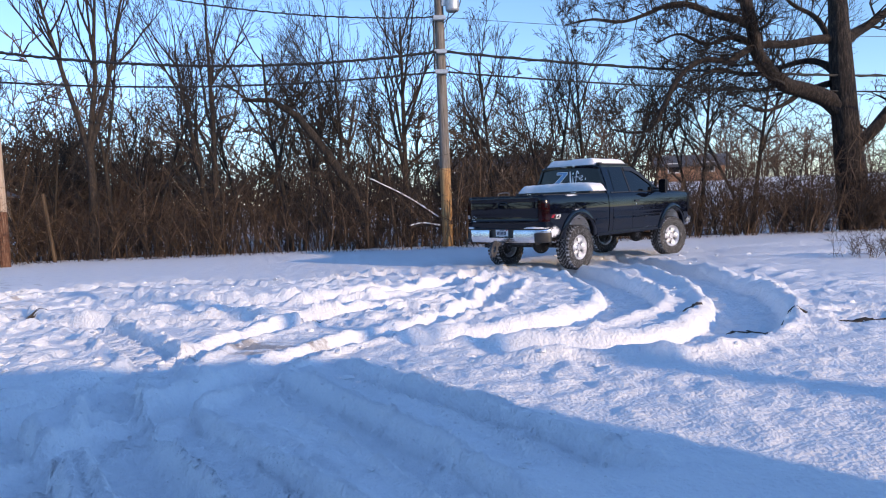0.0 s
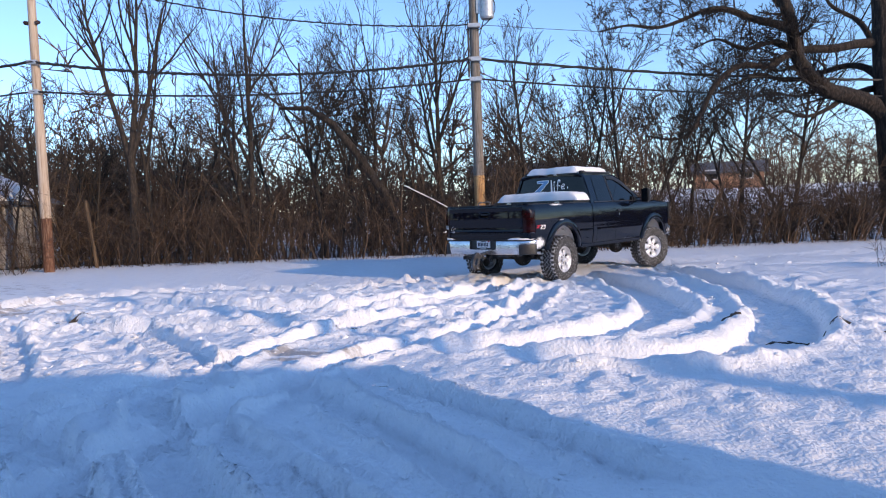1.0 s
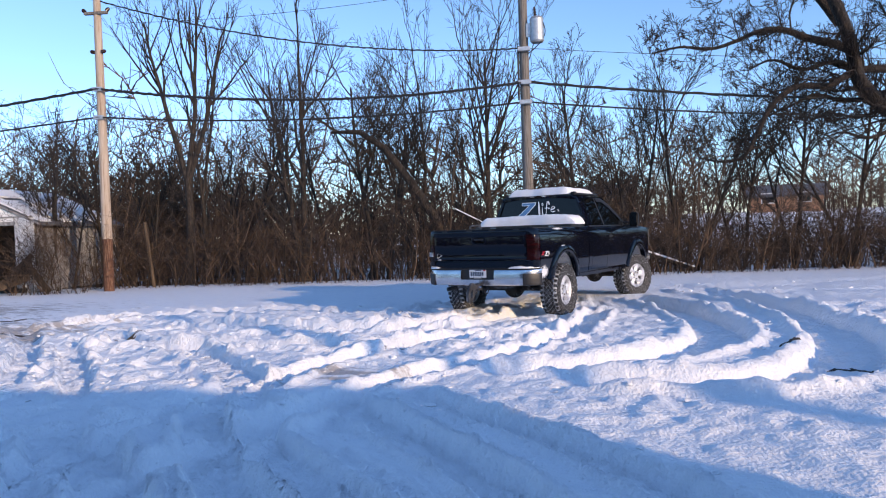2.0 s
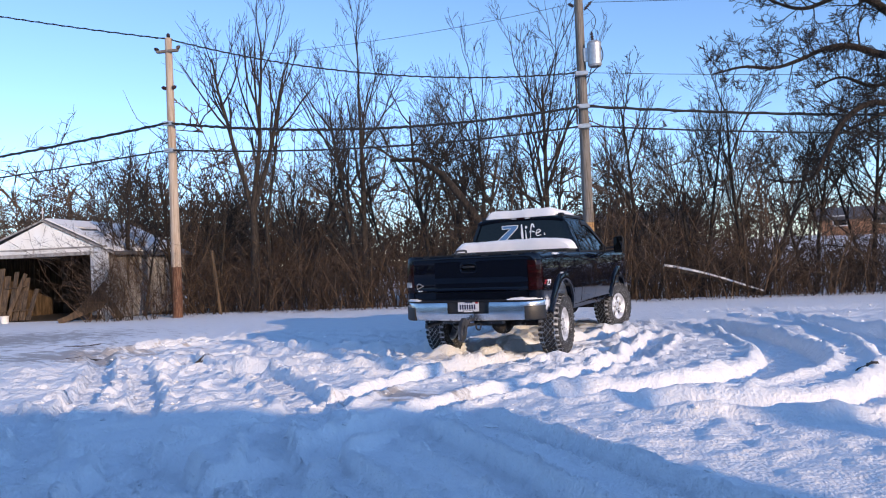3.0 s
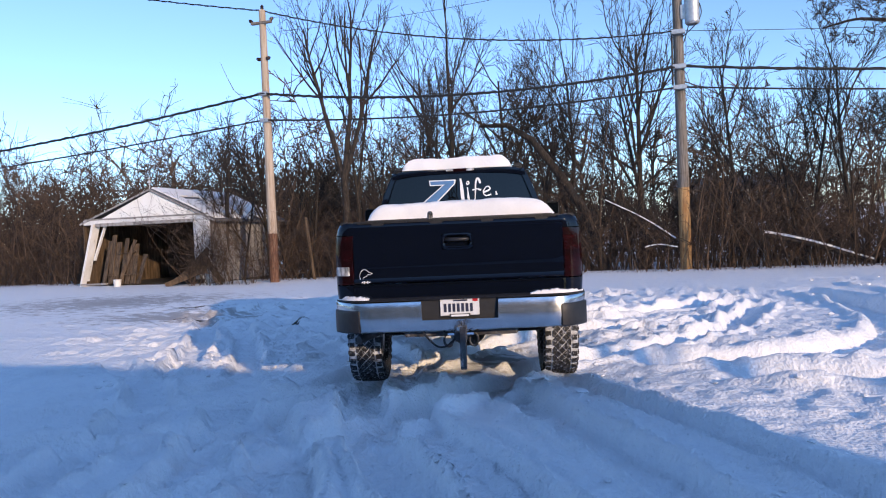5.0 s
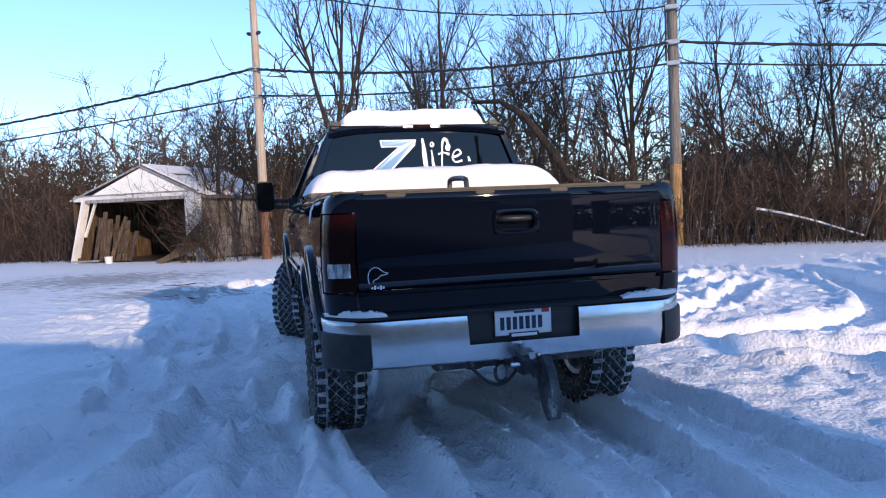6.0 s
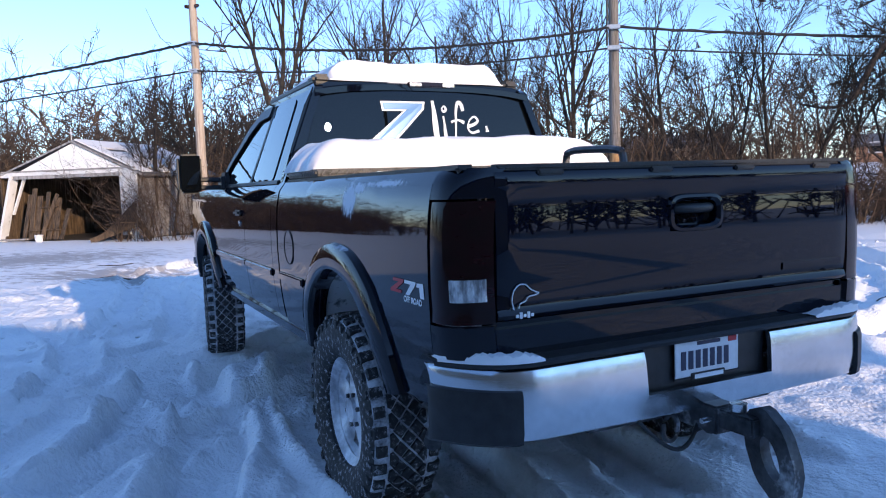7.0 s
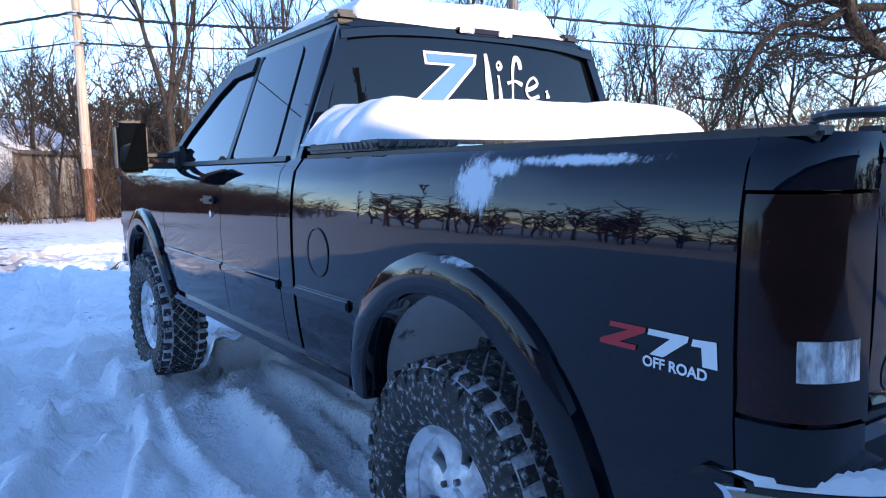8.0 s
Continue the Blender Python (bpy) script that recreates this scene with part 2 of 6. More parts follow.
# ruts: control points, half width, depth, berm height, tread relief
RUTS = [
    ([(-0.6, 7.35), (0.9, 7.85), (1.9, 8.7), (2.55, 10.3), (2.5, 12.6), (1.9, 14.9)], 0.34, 0.13, 0.09, 0.3),
    ([(0.2, 6.75), (1.7, 6.75), (2.9, 7.5), (3.75, 9.2), (4.1, 11.2), (4.0, 13.8), (3.4, 16.5)], 0.40, 0.14, 0.10, 0.3),
    ([(-2.7, 2.6), (-2.45, 3.8), (-2.2, 4.6), (-1.8, 5.5), (-1.4, 6.7), (-0.9, 7.6), (0.4, 9.6), (1.2, 12.5)], 0.20, 0.090, 0.083, 0.6),
    ([(-4.9, 3.4), (-3.6, 4.2), (-2.9, 5.2), (-2.6, 6.4), (-2.3, 7.6), (-1.4, 9.6)], 0.19, 0.090, 0.075, 0.6),
    ([(-1.75, 6.2), (-1.05, 5.2), (-0.35, 4.15), (0.35, 3.0)], 0.17, 0.050, 0.063, 0.5),
    ([(-2.2, 5.2), (-1.5, 4.35), (-0.85, 3.5), (-0.2, 2.5)], 0.17, 0.046, 0.058, 0.5),
    ([(-3.3, 4.95), (-2.7, 4.3), (-2.1, 3.4), (-1.7, 2.4)], 0.20, 0.090, 0.075, 0.4),
    ([(-3.9, 5.6), (-3.3, 4.7), (-2.8, 3.6), (-2.5, 2.6)], 0.19, 0.075, 0.06, 0.5),
    ([(-1.25, 6.6), (-0.55, 5.6), (0.2, 4.6), (1.0, 3.5)], 0.16, 0.05, 0.05, 0.4),
    ([(-5.6, 4.6), (-4.4, 4.9), (-3.2, 5.6), (-2.1, 6.6)], 0.17, 0.06, 0.05, 0.4),
    ([(-5.0, 5.9), (-5.4, 6.9), (-6.2, 8.4), (-7.4, 10.2), (-9.0, 12.2)], 0.17, 0.08, 0.05, 0.4),
    ([(-4.2, 6.2), (-4.6, 7.0), (-5.2, 7.95), (-6.4, 9.6)], 0.15, 0.07, 0.045, 0.4),
    ([(-3.2, 5.9), (-2.8, 6.9), (-3.6, 8.2), (-5.0, 9.6), (-6.8, 11.0)], 0.22, 0.08, 0.07, 0.5),
    ([(-6.5, 9.9), (-4.9, 9.7), (-3.3, 9.35), (-1.6, 9.5), (0.2, 10.6)], 0.24, 0.12, 0.09, 0.4),
    ([(-6.0, 12.4), (-4.0, 11.2), (-2.0, 10.9), (-0.2, 11.9), (0.8, 13.6)], 0.26, 0.11, 0.10, 0.4),
    ([(-8.6, 11.3), (-7.2, 13.0), (-5.0, 13.6), (-2.5, 13.0), (-0.6, 13.8)], 0.28, 0.11, 0.09, 0.4),
    ([(4.4, 8.4), (5.4, 8.0), (6.8, 8.3), (8.6, 9.4)], 0.22, 0.10, 0.08, 0.3),
    ([(3.2, 16.0), (5.0, 15.4), (7.5, 15.4), (11.0, 16.6)], 0.28, 0.08, 0.06, 0.2),
    ([(-3.0, 6.5), (-2.72, 5.85), (-2.08, 4.54), (-1.41, 3.53), (-0.95, 3.0), (-0.3, 2.35)], 0.17, 0.07, 0.07, 0.5),
    ([(-6.4, 6.9), (-5.2, 6.1), (-4.3, 5.0), (-3.7, 3.7), (-3.4, 2.6)], 0.17, 0.06, 0.06, 0.4),
    ([(-1.55, 4.4), (-1.12, 3.74), (-0.75, 3.2), (-0.35, 2.5)], 0.13, 0.05, 0.05, 0.4),
    ([(2.4, 17.6), (4.5, 17.3), (7.5, 17.6), (12.0, 18.6)], 0.28, 0.08, 0.06, 0.2),
]


# slabs of crust left standing between the ruts: centre, half length, half width, heading in degrees, height
SLABS = [
    (-2.86, 3.72, 0.46, 0.17, -45, 0.075), (-2.92, 4.42, 0.52, 0.20, -47, 0.075), (-2.66, 5.08, 0.48, 0.24, -47, 0.06), (-2.2, 6.2, 0.5, 0.11, -53, 0.06),
    (-1.65, 3.08, 0.28, 0.09, -47, 0.05), (-0.72, 4.58, 0.85, 0.07, -51, 0.035), (-0.86, 4.16, 0.75, 0.06, -51, 0.03), (-1.22, 3.92, 0.45, 0.07, -53, 0.035),
    (-4.35, 5.7, 0.42, 0.14, 62, 0.06), (-4.0, 4.35, 0.40, 0.16, -52, 0.06), (-5.2, 5.5, 0.50, 0.12, 40, 0.05), (-3.55, 5.9, 0.35, 0.13, -60, 0.06),
    (-5.75, 7.5, 0.42, 0.10, 58, 0.06), (-4.75, 7.3, 0.35, 0.09, -62, 0.06), (-4.9, 6.6, 0.5, 0.12, 70, 0.05), (-6.4, 6.4, 0.5, 0.12, 35, 0.05)]


def dense(lo, hi, step, far, growth):
    c = list(np.arange(lo, hi, step))
    s, x = step, c[-1]
    while x < far:
        s *= growth
        x += s
        c.append(x)
    s, x, left = step, c[0], []
    while x > -far:
        s *= growth
        x -= s
        left.append(x)
    return np.array(left[::-1] + c)


def ground_height(X, Y):
    near = np.exp(-((X + 1) / 16.0) ** 4) * np.exp(-((Y - 9) / 12.0) ** 4)
    Z = 0.05 * smooth_noise(X, Y, 5.0, 1) * near + 0.018 * smooth_noise(X, Y, 1.1, 2) * near
    base_lump = smooth_noise(X, Y, 0.42, 3) * 0.6 + smooth_noise(X, Y, 0.19, 4) * 0.4
    fine = smooth_noise(X, Y, 0.085, 5)
    Z += 0.006 * fine * near
    churn = np.zeros_like(X)
    for cx, cy, rx, ry, s in ((-2.6, 10.4, 4.2, 2.6, 0.75), (-6.6, 9.6, 3.2, 2.2, 0.7), (-7.5, 13.5, 4.0, 2.0, 0.45), (4.5, 11.5, 2.2, 3.0, 0.45),  (-0.3, 13.0, 2.6, 2.2, 0.7), (-4.2, 7.6, 2.2, 1.3, 0.6), (0.6, 9.6, 1.6, 1.6, 0.5), (3.9, 8.0, 1.2, 0.9, 0.5)):
        churn = np.maximum(churn, s * np.exp(-(((X - cx) / rx) ** 2 + ((Y - cy) / ry) ** 2) ** 2))
    Z += churn * (0.085 * np.maximum(base_lump, -0.3) + 0.025 * np.maximum(smooth_noise(X, Y, 0.11, 11), -0.2) + 0.02)
    # broken clods with steep sides
    for size, high, seed in ((0.34, 0.050, 81), (0.17, 0.026, 82)):
        c = np.clip((smooth_noise(X, Y, size, seed) + 0.35 * smooth_noise(X, Y, size * 0.4, seed + 5) - 0.22) / 0.22, 0, 1)
        Z += np.clip(churn * 1.6, 0, 1) * high * c * c * (3 - 2 * c)
    for cx, cy, a, b, turn, high in SLABS:
        co, si = math.cos(radians(turn)), math.sin(radians(turn))
        wave = 0.05 * smooth_noise(X, Y, 0.22, 83)
        u, v = (X - cx) * co + (Y - cy) * si + wave, (Y - cy) * co - (X - cx) * si + wave
        d = np.clip((1.15 - np.abs(u / a) ** 3 - np.abs(v / b) ** 3) / 0.75, 0, 1)
        Z += high * d * d * (3 - 2 * d) * (1 + 0.12 * smooth_noise(X, Y, 0.14, 84))
    m = (np.abs(X) < 16) & (Y > 0) & (Y < 21)
    xs, ys = X[m], Y[m]
    dig, raise_, tread = np.zeros(len(xs)), np.zeros(len(xs)), np.zeros(len(xs))
    for k, (ctrl, w, depth, berm, tr) in enumerate(RUTS):
        pts = curve_pts(ctrl)
        lo, hi = pts.min(0) - 1.2, pts.max(0) + 1.2
        sel = np.where((xs > lo[0]) & (xs < hi[0]) & (ys > lo[1]) & (ys < hi[1]))[0]
        best, along, side = np.full(len(sel), 9.0), np.zeros(len(sel)), np.zeros(len(sel))
        run = 0.0
        for a, b in zip(pts[:-1], pts[1:]):
            d = b - a
            L = np.hypot(*d)
            d = d / L
            px, py = xs[sel] - a[0], ys[sel] - a[1]
            u = np.clip(px * d[0] + py * d[1], 0, L)
            qx, qy = px - u * d[0], py - u * d[1]
            q = np.hypot(qx, qy)
            c = q < best
            best[c], along[c], side[c] = q[c], (run + u)[c], np.sign(qx * d[1] - qy * d[0])[c]
            run += L
        fade = np.clip(np.minimum(along, run - along) / 0.5, 0, 1)
        wob = w * (1 + 0.13 * smooth_noise(along + 7 * k, side * 3 + 5, 0.8, 20 + k))
        r = best / wob
        g = np.clip((1.10 - r) / 0.22, 0, 1)
        g = g * g * (3 - 2 * g) * fade
        rough = 0.80 + 0.38 * smooth_noise(along + 3 * k, side * 2.0, 0.35, 40 + k)
        bm_ = np.exp(-((r - 1.38) / 0.24) ** 2) * fade * np.clip(rough + 0.3 * smooth_noise(xs[sel], ys[sel], 0.13, 60 + k), 0.15, 1.3)
        dig[sel] = np.maximum(dig[sel], 1.25 * depth * g)
        raise_[sel] = np.maximum(raise_[sel], 0.85 * berm * bm_ * (1 - g))
        tread[sel] += tr * 0.014 * g * np.sign(np.sin(along * 2 * np.pi / 0.085 + side * 1.2)) * (r < 0.85)
    z = Z[m]
    flat = np.clip(dig / 0.06, 0, 1)
    deeper = 1 + 0.45 * np.clip((6.8 - ys) / 1.2, 0, 1)
    z = z * (1 - 0.6 * flat) - dig * deeper + raise_ * deeper + tread + flat * (0.016 * smooth_noise(xs, ys, 0.06, 12) + 0.018 * smooth_noise(xs, ys, 0.12, 13))
    Z[m] = z
    # trampled crust on the open snow, small frost lumps
    crust = np.exp(-(((X - 1.6) / 3.2) ** 2 + ((Y - 6.0) / 1.9) ** 2) ** 2)
    Z += near * (0.012 + 0.016 * crust) * np.clip(smooth_noise(X, Y, 0.16, 9) + 0.5 * smooth_noise(X, Y, 0.09, 10), -0.3, 1)
    # beyond the brush the land falls a little, then rises to the right
    back = np.clip((Y - 22.5) / 6.0, 0, 1)
    Z -= 0.7 * back * back * (3 - 2 * back)
    rise = np.clip((Y - 34) / 45.0, 0, 1) * np.clip((X + 6) / 18.0, 0, 1)
    Z += 3.2 * rise * rise * (3 - 2 * rise)
    return Z


gx, gy = dense(-7.2, 5.0, 0.035, 3000, 1.10), dense(2.4, 12.0, 0.035, 3000, 1.085)
GX, GY = np.meshgrid(gx, gy, indexing="ij")
GZ = ground_height(GX, GY)
ii = np.arange(GX.size).reshape(GX.shape)
GF = np.stack([ii[:-1, :-1], ii[1:, :-1], ii[1:, 1:], ii[:-1, 1:]], -1).reshape(-1, 4)
ground = new("ground", mesh_np("ground", np.stack([GX, GY, GZ], -1).reshape(-1, 3), GF))
ground.data.materials.append(SNOW)
tagged(ground, "rutted white snow with tyre tracks and churned lumps", "snow", kind="structure")


def ground_z(x, y):
    """The sheet's height at a point, from its grid."""
    i, j = np.clip(np.searchsorted(gx, x) - 1, 0, len(gx) - 2), np.clip(np.searchsorted(gy, y) - 1, 0, len(gy) - 2)
    u, v = (x - gx[i]) / (gx[i + 1] - gx[i]), (y - gy[j]) / (gy[j + 1] - gy[j])
    return float((GZ[i, j] * (1 - u) + GZ[i + 1, j] * u) * (1 - v) + (GZ[i, j + 1] * (1 - u) + GZ[i + 1, j + 1] * u) * v)


# bare, thawed patches of soil and dead grass that show through the snow
def bare_patch(cx, cy, rx, ry, turn, seed):
    r = np.random.default_rng(seed)
    bm = bmesh.new()
    n = 36
    c, s = math.cos(turn), math.sin(turn)
    rings = []
    amp = [1 + 0.28 * math.sin(3 * a + seed) + 0.18 * math.sin(7 * a + 2 * seed) + r.uniform(-0.12, 0.12) for a in np.linspace(0, 2 * math.pi, n, endpoint=False)]
    for k, f in enumerate((1.0, 0.8, 0.5, 0.2)):
        ring = []
        for i in range(n):
            a = 2 * math.pi * i / n
            u, v = rx * f * amp[i] * math.cos(a), ry * f * amp[i] * math.sin(a)
            x, y = cx + u * c - v * s, cy + u * s + v * c
            z = ground_z(x, y) + (-0.03 if k == 0 else -0.004 + 0.02 * r.random())
            ring.append(bm.verts.new((x, y, z)))
        rings.append(ring)
    for a, b in zip(rings[:-1], rings[1:]):
        for i in range(n):
            bm.faces.new((a[i], a[(i + 1) % n], b[(i + 1) % n], b[i]))
    bm.faces.new(rings[-1])
    ob = part("bare_patch", bm, EARTH_AND_SHADE)
    tagged(ob, "bare dark soil showing through thawed snow", "soil patch", "bare patches in the snow", "structure")


for args in ((-8.4, 11.5, 0.55, 0.12, 0.6, 1), (-7.3, 13.0, 0.6, 0.16, 0.5, 2), (-3.2, 9.35, 0.75, 0.09, 0.05, 3), (-1.55, 9.6, 0.3, 0.08, 0.4, 4),
             (3.55, 8.0, 0.45, 0.10, -0.2, 5), (2.95, 8.75, 0.16, 0.07, 0.5, 6), (-9.6, 12.9, 0.5, 0.10, 0.4, 7), (-6.2, 10.6, 0.35, 0.08, 0.3, 8), (4.4, 7.75, 0.3, 0.07, -0.1, 9)):
    bare_patch(*args)


# loose clods of snow thrown up along the ruts
def clods(n, seed):
    r = np.random.default_rng(seed)
    t = (1 + 5 ** 0.5) / 2
    base = np.array([(-1, t, 0), (1, t, 0), (-1, -t, 0), (1, -t, 0), (0, -1, t), (0, 1, t), (0, -1, -t), (0, 1, -t), (t, 0, -1), (t, 0, 1), (-t, 0, -1), (-t, 0, 1)]) / 1.9
    tri = np.array([(0, 11, 5), (0, 5, 1), (0, 1, 7), (0, 7, 10), (0, 10, 11), (1, 5, 9), (5, 11, 4), (11, 10, 2), (10, 7, 6), (7, 1, 8), (3, 9, 4), (3, 4, 2), (3, 2, 6), (3, 6, 8), (3, 8, 9), (4, 9, 5), (2, 4, 11), (6, 2, 10), (8, 6, 7), (9, 8, 1)])
    Vs, Fs = [], []
    for k in range(n):
        ctrl, w, depth, berm, tr = RUTS[r.integers(len(RUTS))]
        c = curve_pts(ctrl, 4)
        i = r.integers(len(c) - 1)
        d = c[i + 1] - c[i]
        d = d / (np.hypot(*d) + 1e-9)
        off = w * r.uniform(0.9, 2.3) * r.choice((-1, 1)) + r.normal(0, 0.08)
        x, y = c[i] + (c[i + 1] - c[i]) * r.random() + np.array([-d[1], d[0]]) * off
        size = 0.010 + 0.038 * r.random() ** 3
        if y < 5.5:
            size *= 0.55
        p = base * r.uniform(0.55, 1.4, (12, 1)) * size * np.array([1.2, 0.9, 0.55])
        a = r.uniform(0, 6.28)
        p = np.stack([p[:, 0] * math.cos(a) - p[:, 1] * math.sin(a), p[:, 0] * math.sin(a) + p[:, 1] * math.cos(a), p[:, 2]], -1)
        Vs.append(p + np.array([x, y, ground_z(x, y) + size * 0.25]))
        Fs.append(tri + 12 * k)
    ob = new("snow_clods", mesh_np("snow_clods", np.concatenate(Vs), np.concatenate(Fs)))
    ob.data.polygons.foreach_set("use_smooth", np.zeros(len(ob.data.polygons), bool))
    ob.data.materials.append(SNOW_CAP)
    tagged(ob, "loose clods of snow thrown up by tyres", "snow clods", kind="stuff")


clods(900, 77)
# ---- utility poles and their cables ----
def sag(a, b, drop, n=24):
    a, b = np.array(a, float), np.array(b, float)
    t = np.linspace(0, 1, n)[:, None]
    p = a + (b - a) * t
    p[:, 2] -= (4 * drop * t * (1 - t))[:, 0]
    return p


def cable(pts, r, name="cable", label="black overhead cable sagging between poles", twist=0.0, group="overhead cables"):
    P = np.array(pts, float)[None]
    sets = [tubes(P, np.full(P.shape[:2], r), 6)]
    if twist:
        L = np.linspace(0, 1, P.shape[1] * 6)
        Q = np.stack([np.interp(L, np.linspace(0, 1, P.shape[1]), P[0, :, k]) for k in range(3)], -1)
        Q[:, 2] += twist * np.sin(L * 220)
        Q[:, 1] += twist * np.cos(L * 220)
        sets.append(tubes(Q[None], np.full((1, len(Q)), r * 0.8), 4))
    V, F = join_np(sets)
    ob = new(name, mesh_np(name, V, F))
    ob.data.materials.append(CABLE)
    tagged(ob, label, "cable", group)
    return ob


def pole(x, y, height, r0, r1, upper, lower, split, label, lean=(0, 0)):
    e = new("utility_pole")
    e.location = (x, y, 0)
    tagged(e, label, "utility pole", "utility poles")
    P = np.array([[lean[0] * z / height, lean[1] * z / height, z] for z in np.linspace(split, height, 12)])[None]
    V, F = tubes(P, np.linspace(r0 * (1 - 0.1 * split / height), r1, 12)[None], 16)
    bm = bmesh.new()
    me = mesh_np("t", V, F)
    bm.from_mesh(me)
    bmesh.ops.holes_fill(bm, edges=bm.edges)
    part("shaft", bm, upper, e)
    P = np.array([[lean[0] * z / height, lean[1] * z / height, z] for z in np.linspace(-0.3, split, 8)])[None]
    V, F = tubes(P, np.linspace(r0, r0 * (1 - 0.1 * split / height), 8)[None], 16)
    bm = bmesh.new()
    bm.from_mesh(mesh_np("t", V, F))
    part("foot", bm, lower, e, "reddish foot of the pole, worn wood on one, painted sunlight on the other")
    return e


def insulator(parent, a, b):
    bm = rod(a, b, 0.03, n=10)
    a, b = Vector(a), Vector(b)
    for k in range(3):
        c = a.lerp(b, 0.25 + 0.25 * k)
        d = (b - a).normalized() * 0.015
        rod(c - d, c + d, 0.06, 0.045, n=12, bm=bm)
    part("insulator", bm, PORCELAIN, parent)


LP, RP = (-12.36, 20.74), (0.12, 22.5)
left_pole = pole(*LP, 8.62, 0.15, 0.105, PALE_POLE, RUST_WOOD, 1.55, "sunlit pale wooden utility pole with a rusty stained foot")
part("crossarm", box(-0.36, 0.36, -0.13, -0.03, 8.16, 8.24, 0.01), POLE_WOOD, left_pole)
for sx in (-0.32, 0.32):
    insulator(left_pole, (sx, -0.08, 8.24), (sx + 0.10 * (1 if sx > 0 else -1), -0.08, 8.33))
insulator(left_pole, (0, 0, 8.60), (0, 0, 8.78))
for sx in (-1, 1):
    insulator(left_pole, (sx * 0.10, -0.05, 7.06), (sx * 0.24, -0.05, 7.10))
for z in (5.96, 5.13):
    part("bracket", box(-0.15, 0.15, -0.22, -0.10, z - 0.06, z + 0.06, 0.015), GALVANISED, left_pole)

right_pole = pole(*RP, 10.4, 0.165, 0.12, POLE_WOOD, SUNLIT_WOOD, 2.35, "grey weathered utility pole with sunlight painted orange below", (0.0, 0))
bm = rod((0.40, -0.12, 7.02), (0.40, -0.12, 7.66), 0.205, n=28)
rod((0.40, -0.12, 7.66), (0.40, -0.12, 7.73), 0.215, 0.16, n=28, bm=bm)
rod((0.40, -0.12, 6.97), (0.40, -0.12, 7.02), 0.17, 0.205, n=28, bm=bm)
part("transformer", bm, GALVANISED, right_pole, "grey can-shaped transformer")
part("transformer_bracket", box(0.08, 0.26, -0.16, -0.06, 7.15, 7.55, 0.01), GALVANISED, right_pole)
insulator(right_pole, (0.36, -0.12, 7.73), (0.34, -0.14, 8.02))
insulator(right_pole, (0.16, -0.05, 8.72), (0.38, -0.05, 8.95))
insulator(right_pole, (-0.14, -0.05, 8.85), (-0.30, -0.05, 8.95))
for z in (6.78, 5.80, 5.21):
    part("bracket", box(-0.19, 0.19, -0.30, -0.12, z - 0.06, z + 0.06, 0.015), GALVANISED, right_pole)
part("riser", rod((-0.19, -0.08, 5.3), (-0.17, -0.08, 6.9), 0.03, n=8), CABLE, right_pole)
P = sag((0.55, -0.2, 7.62), (0.10, -0.2, 6.62), 0.0)
P[:, 0] += 0.28 * np.sin(np.linspace(0, math.pi, 24))
V, F = tubes(P[None], np.full((1, 24), 0.016), 6)
lead = new("lead_wire", mesh_np("lead_wire", V, F))
lead.data.materials.append(CABLE)
lead.parent = right_pole
P = sag((0.34, -0.14, 8.0), (0.25, -0.08, 8.75), 0.0)
P[:, 0] += 0.18 * np.sin(np.linspace(0, math.pi, 24))
V, F = tubes(P[None], np.full((1, 24), 0.012), 6)
lead = new("lead_wire", mesh_np("lead_wire", V, F))
lead.data.materials.append(CABLE)
lead.parent = right_pole

lx, ly = LP
rx, ry = RP
WEST, EAST = (-34.0, 21.6), (34.0, 26.0)
cable(sag((lx, ly - 0.2, 5.96), (rx, ry - 0.25, 5.80), 0.42), 0.036, twist=0.03)
cable(sag((lx, ly - 0.2, 5.13), (rx, ry - 0.25, 5.21), 0.28), 0.028)
cable(sag((lx, ly - 0.2, 5.96), (*WEST, 4.7), 0.25), 0.036, twist=0.03)
cable(sag((lx, ly - 0.2, 5.13), (*WEST, 4.1), 0.15), 0.026)
cable(sag((rx, ry - 0.25, 5.80), (*EAST, 5.6), 0.95), 0.036, twist=0.03)
cable(sag((rx, ry - 0.25, 5.21), (*EAST, 5.0), 0.85), 0.026)
cable(sag((lx, ly, 8.60), (rx, ry - 0.25, 6.80), 0.55), 0.018, twist=0.022)
cable(sag((lx, ly, 8.60), (-30.0, 19.0, 13.0), 0.3), 0.018, twist=0.022)
cable(sag((rx, ry - 0.25, 6.80), (30.0, 26.0, 6.3), 0.5), 0.008)
cable(sag((rx - 0.3, ry, 8.95), (lx, ly + 1.0, 8.2), 0.25), 0.007)
cable(sag((rx + 0.3, ry, 8.95), (33.0, 28.0, 10.0), 0.5), 0.008)
cable([(rx - 0.12, ry - 0.1, 8.8), (rx - 0.45, ry + 1.0, 7.6), (rx - 0.9, ry + 2.6, 5.6), (rx - 1.4, ry + 4.4, 3.4)], 0.009, "guy_wire", "thin steel guy wire running down behind the pole")

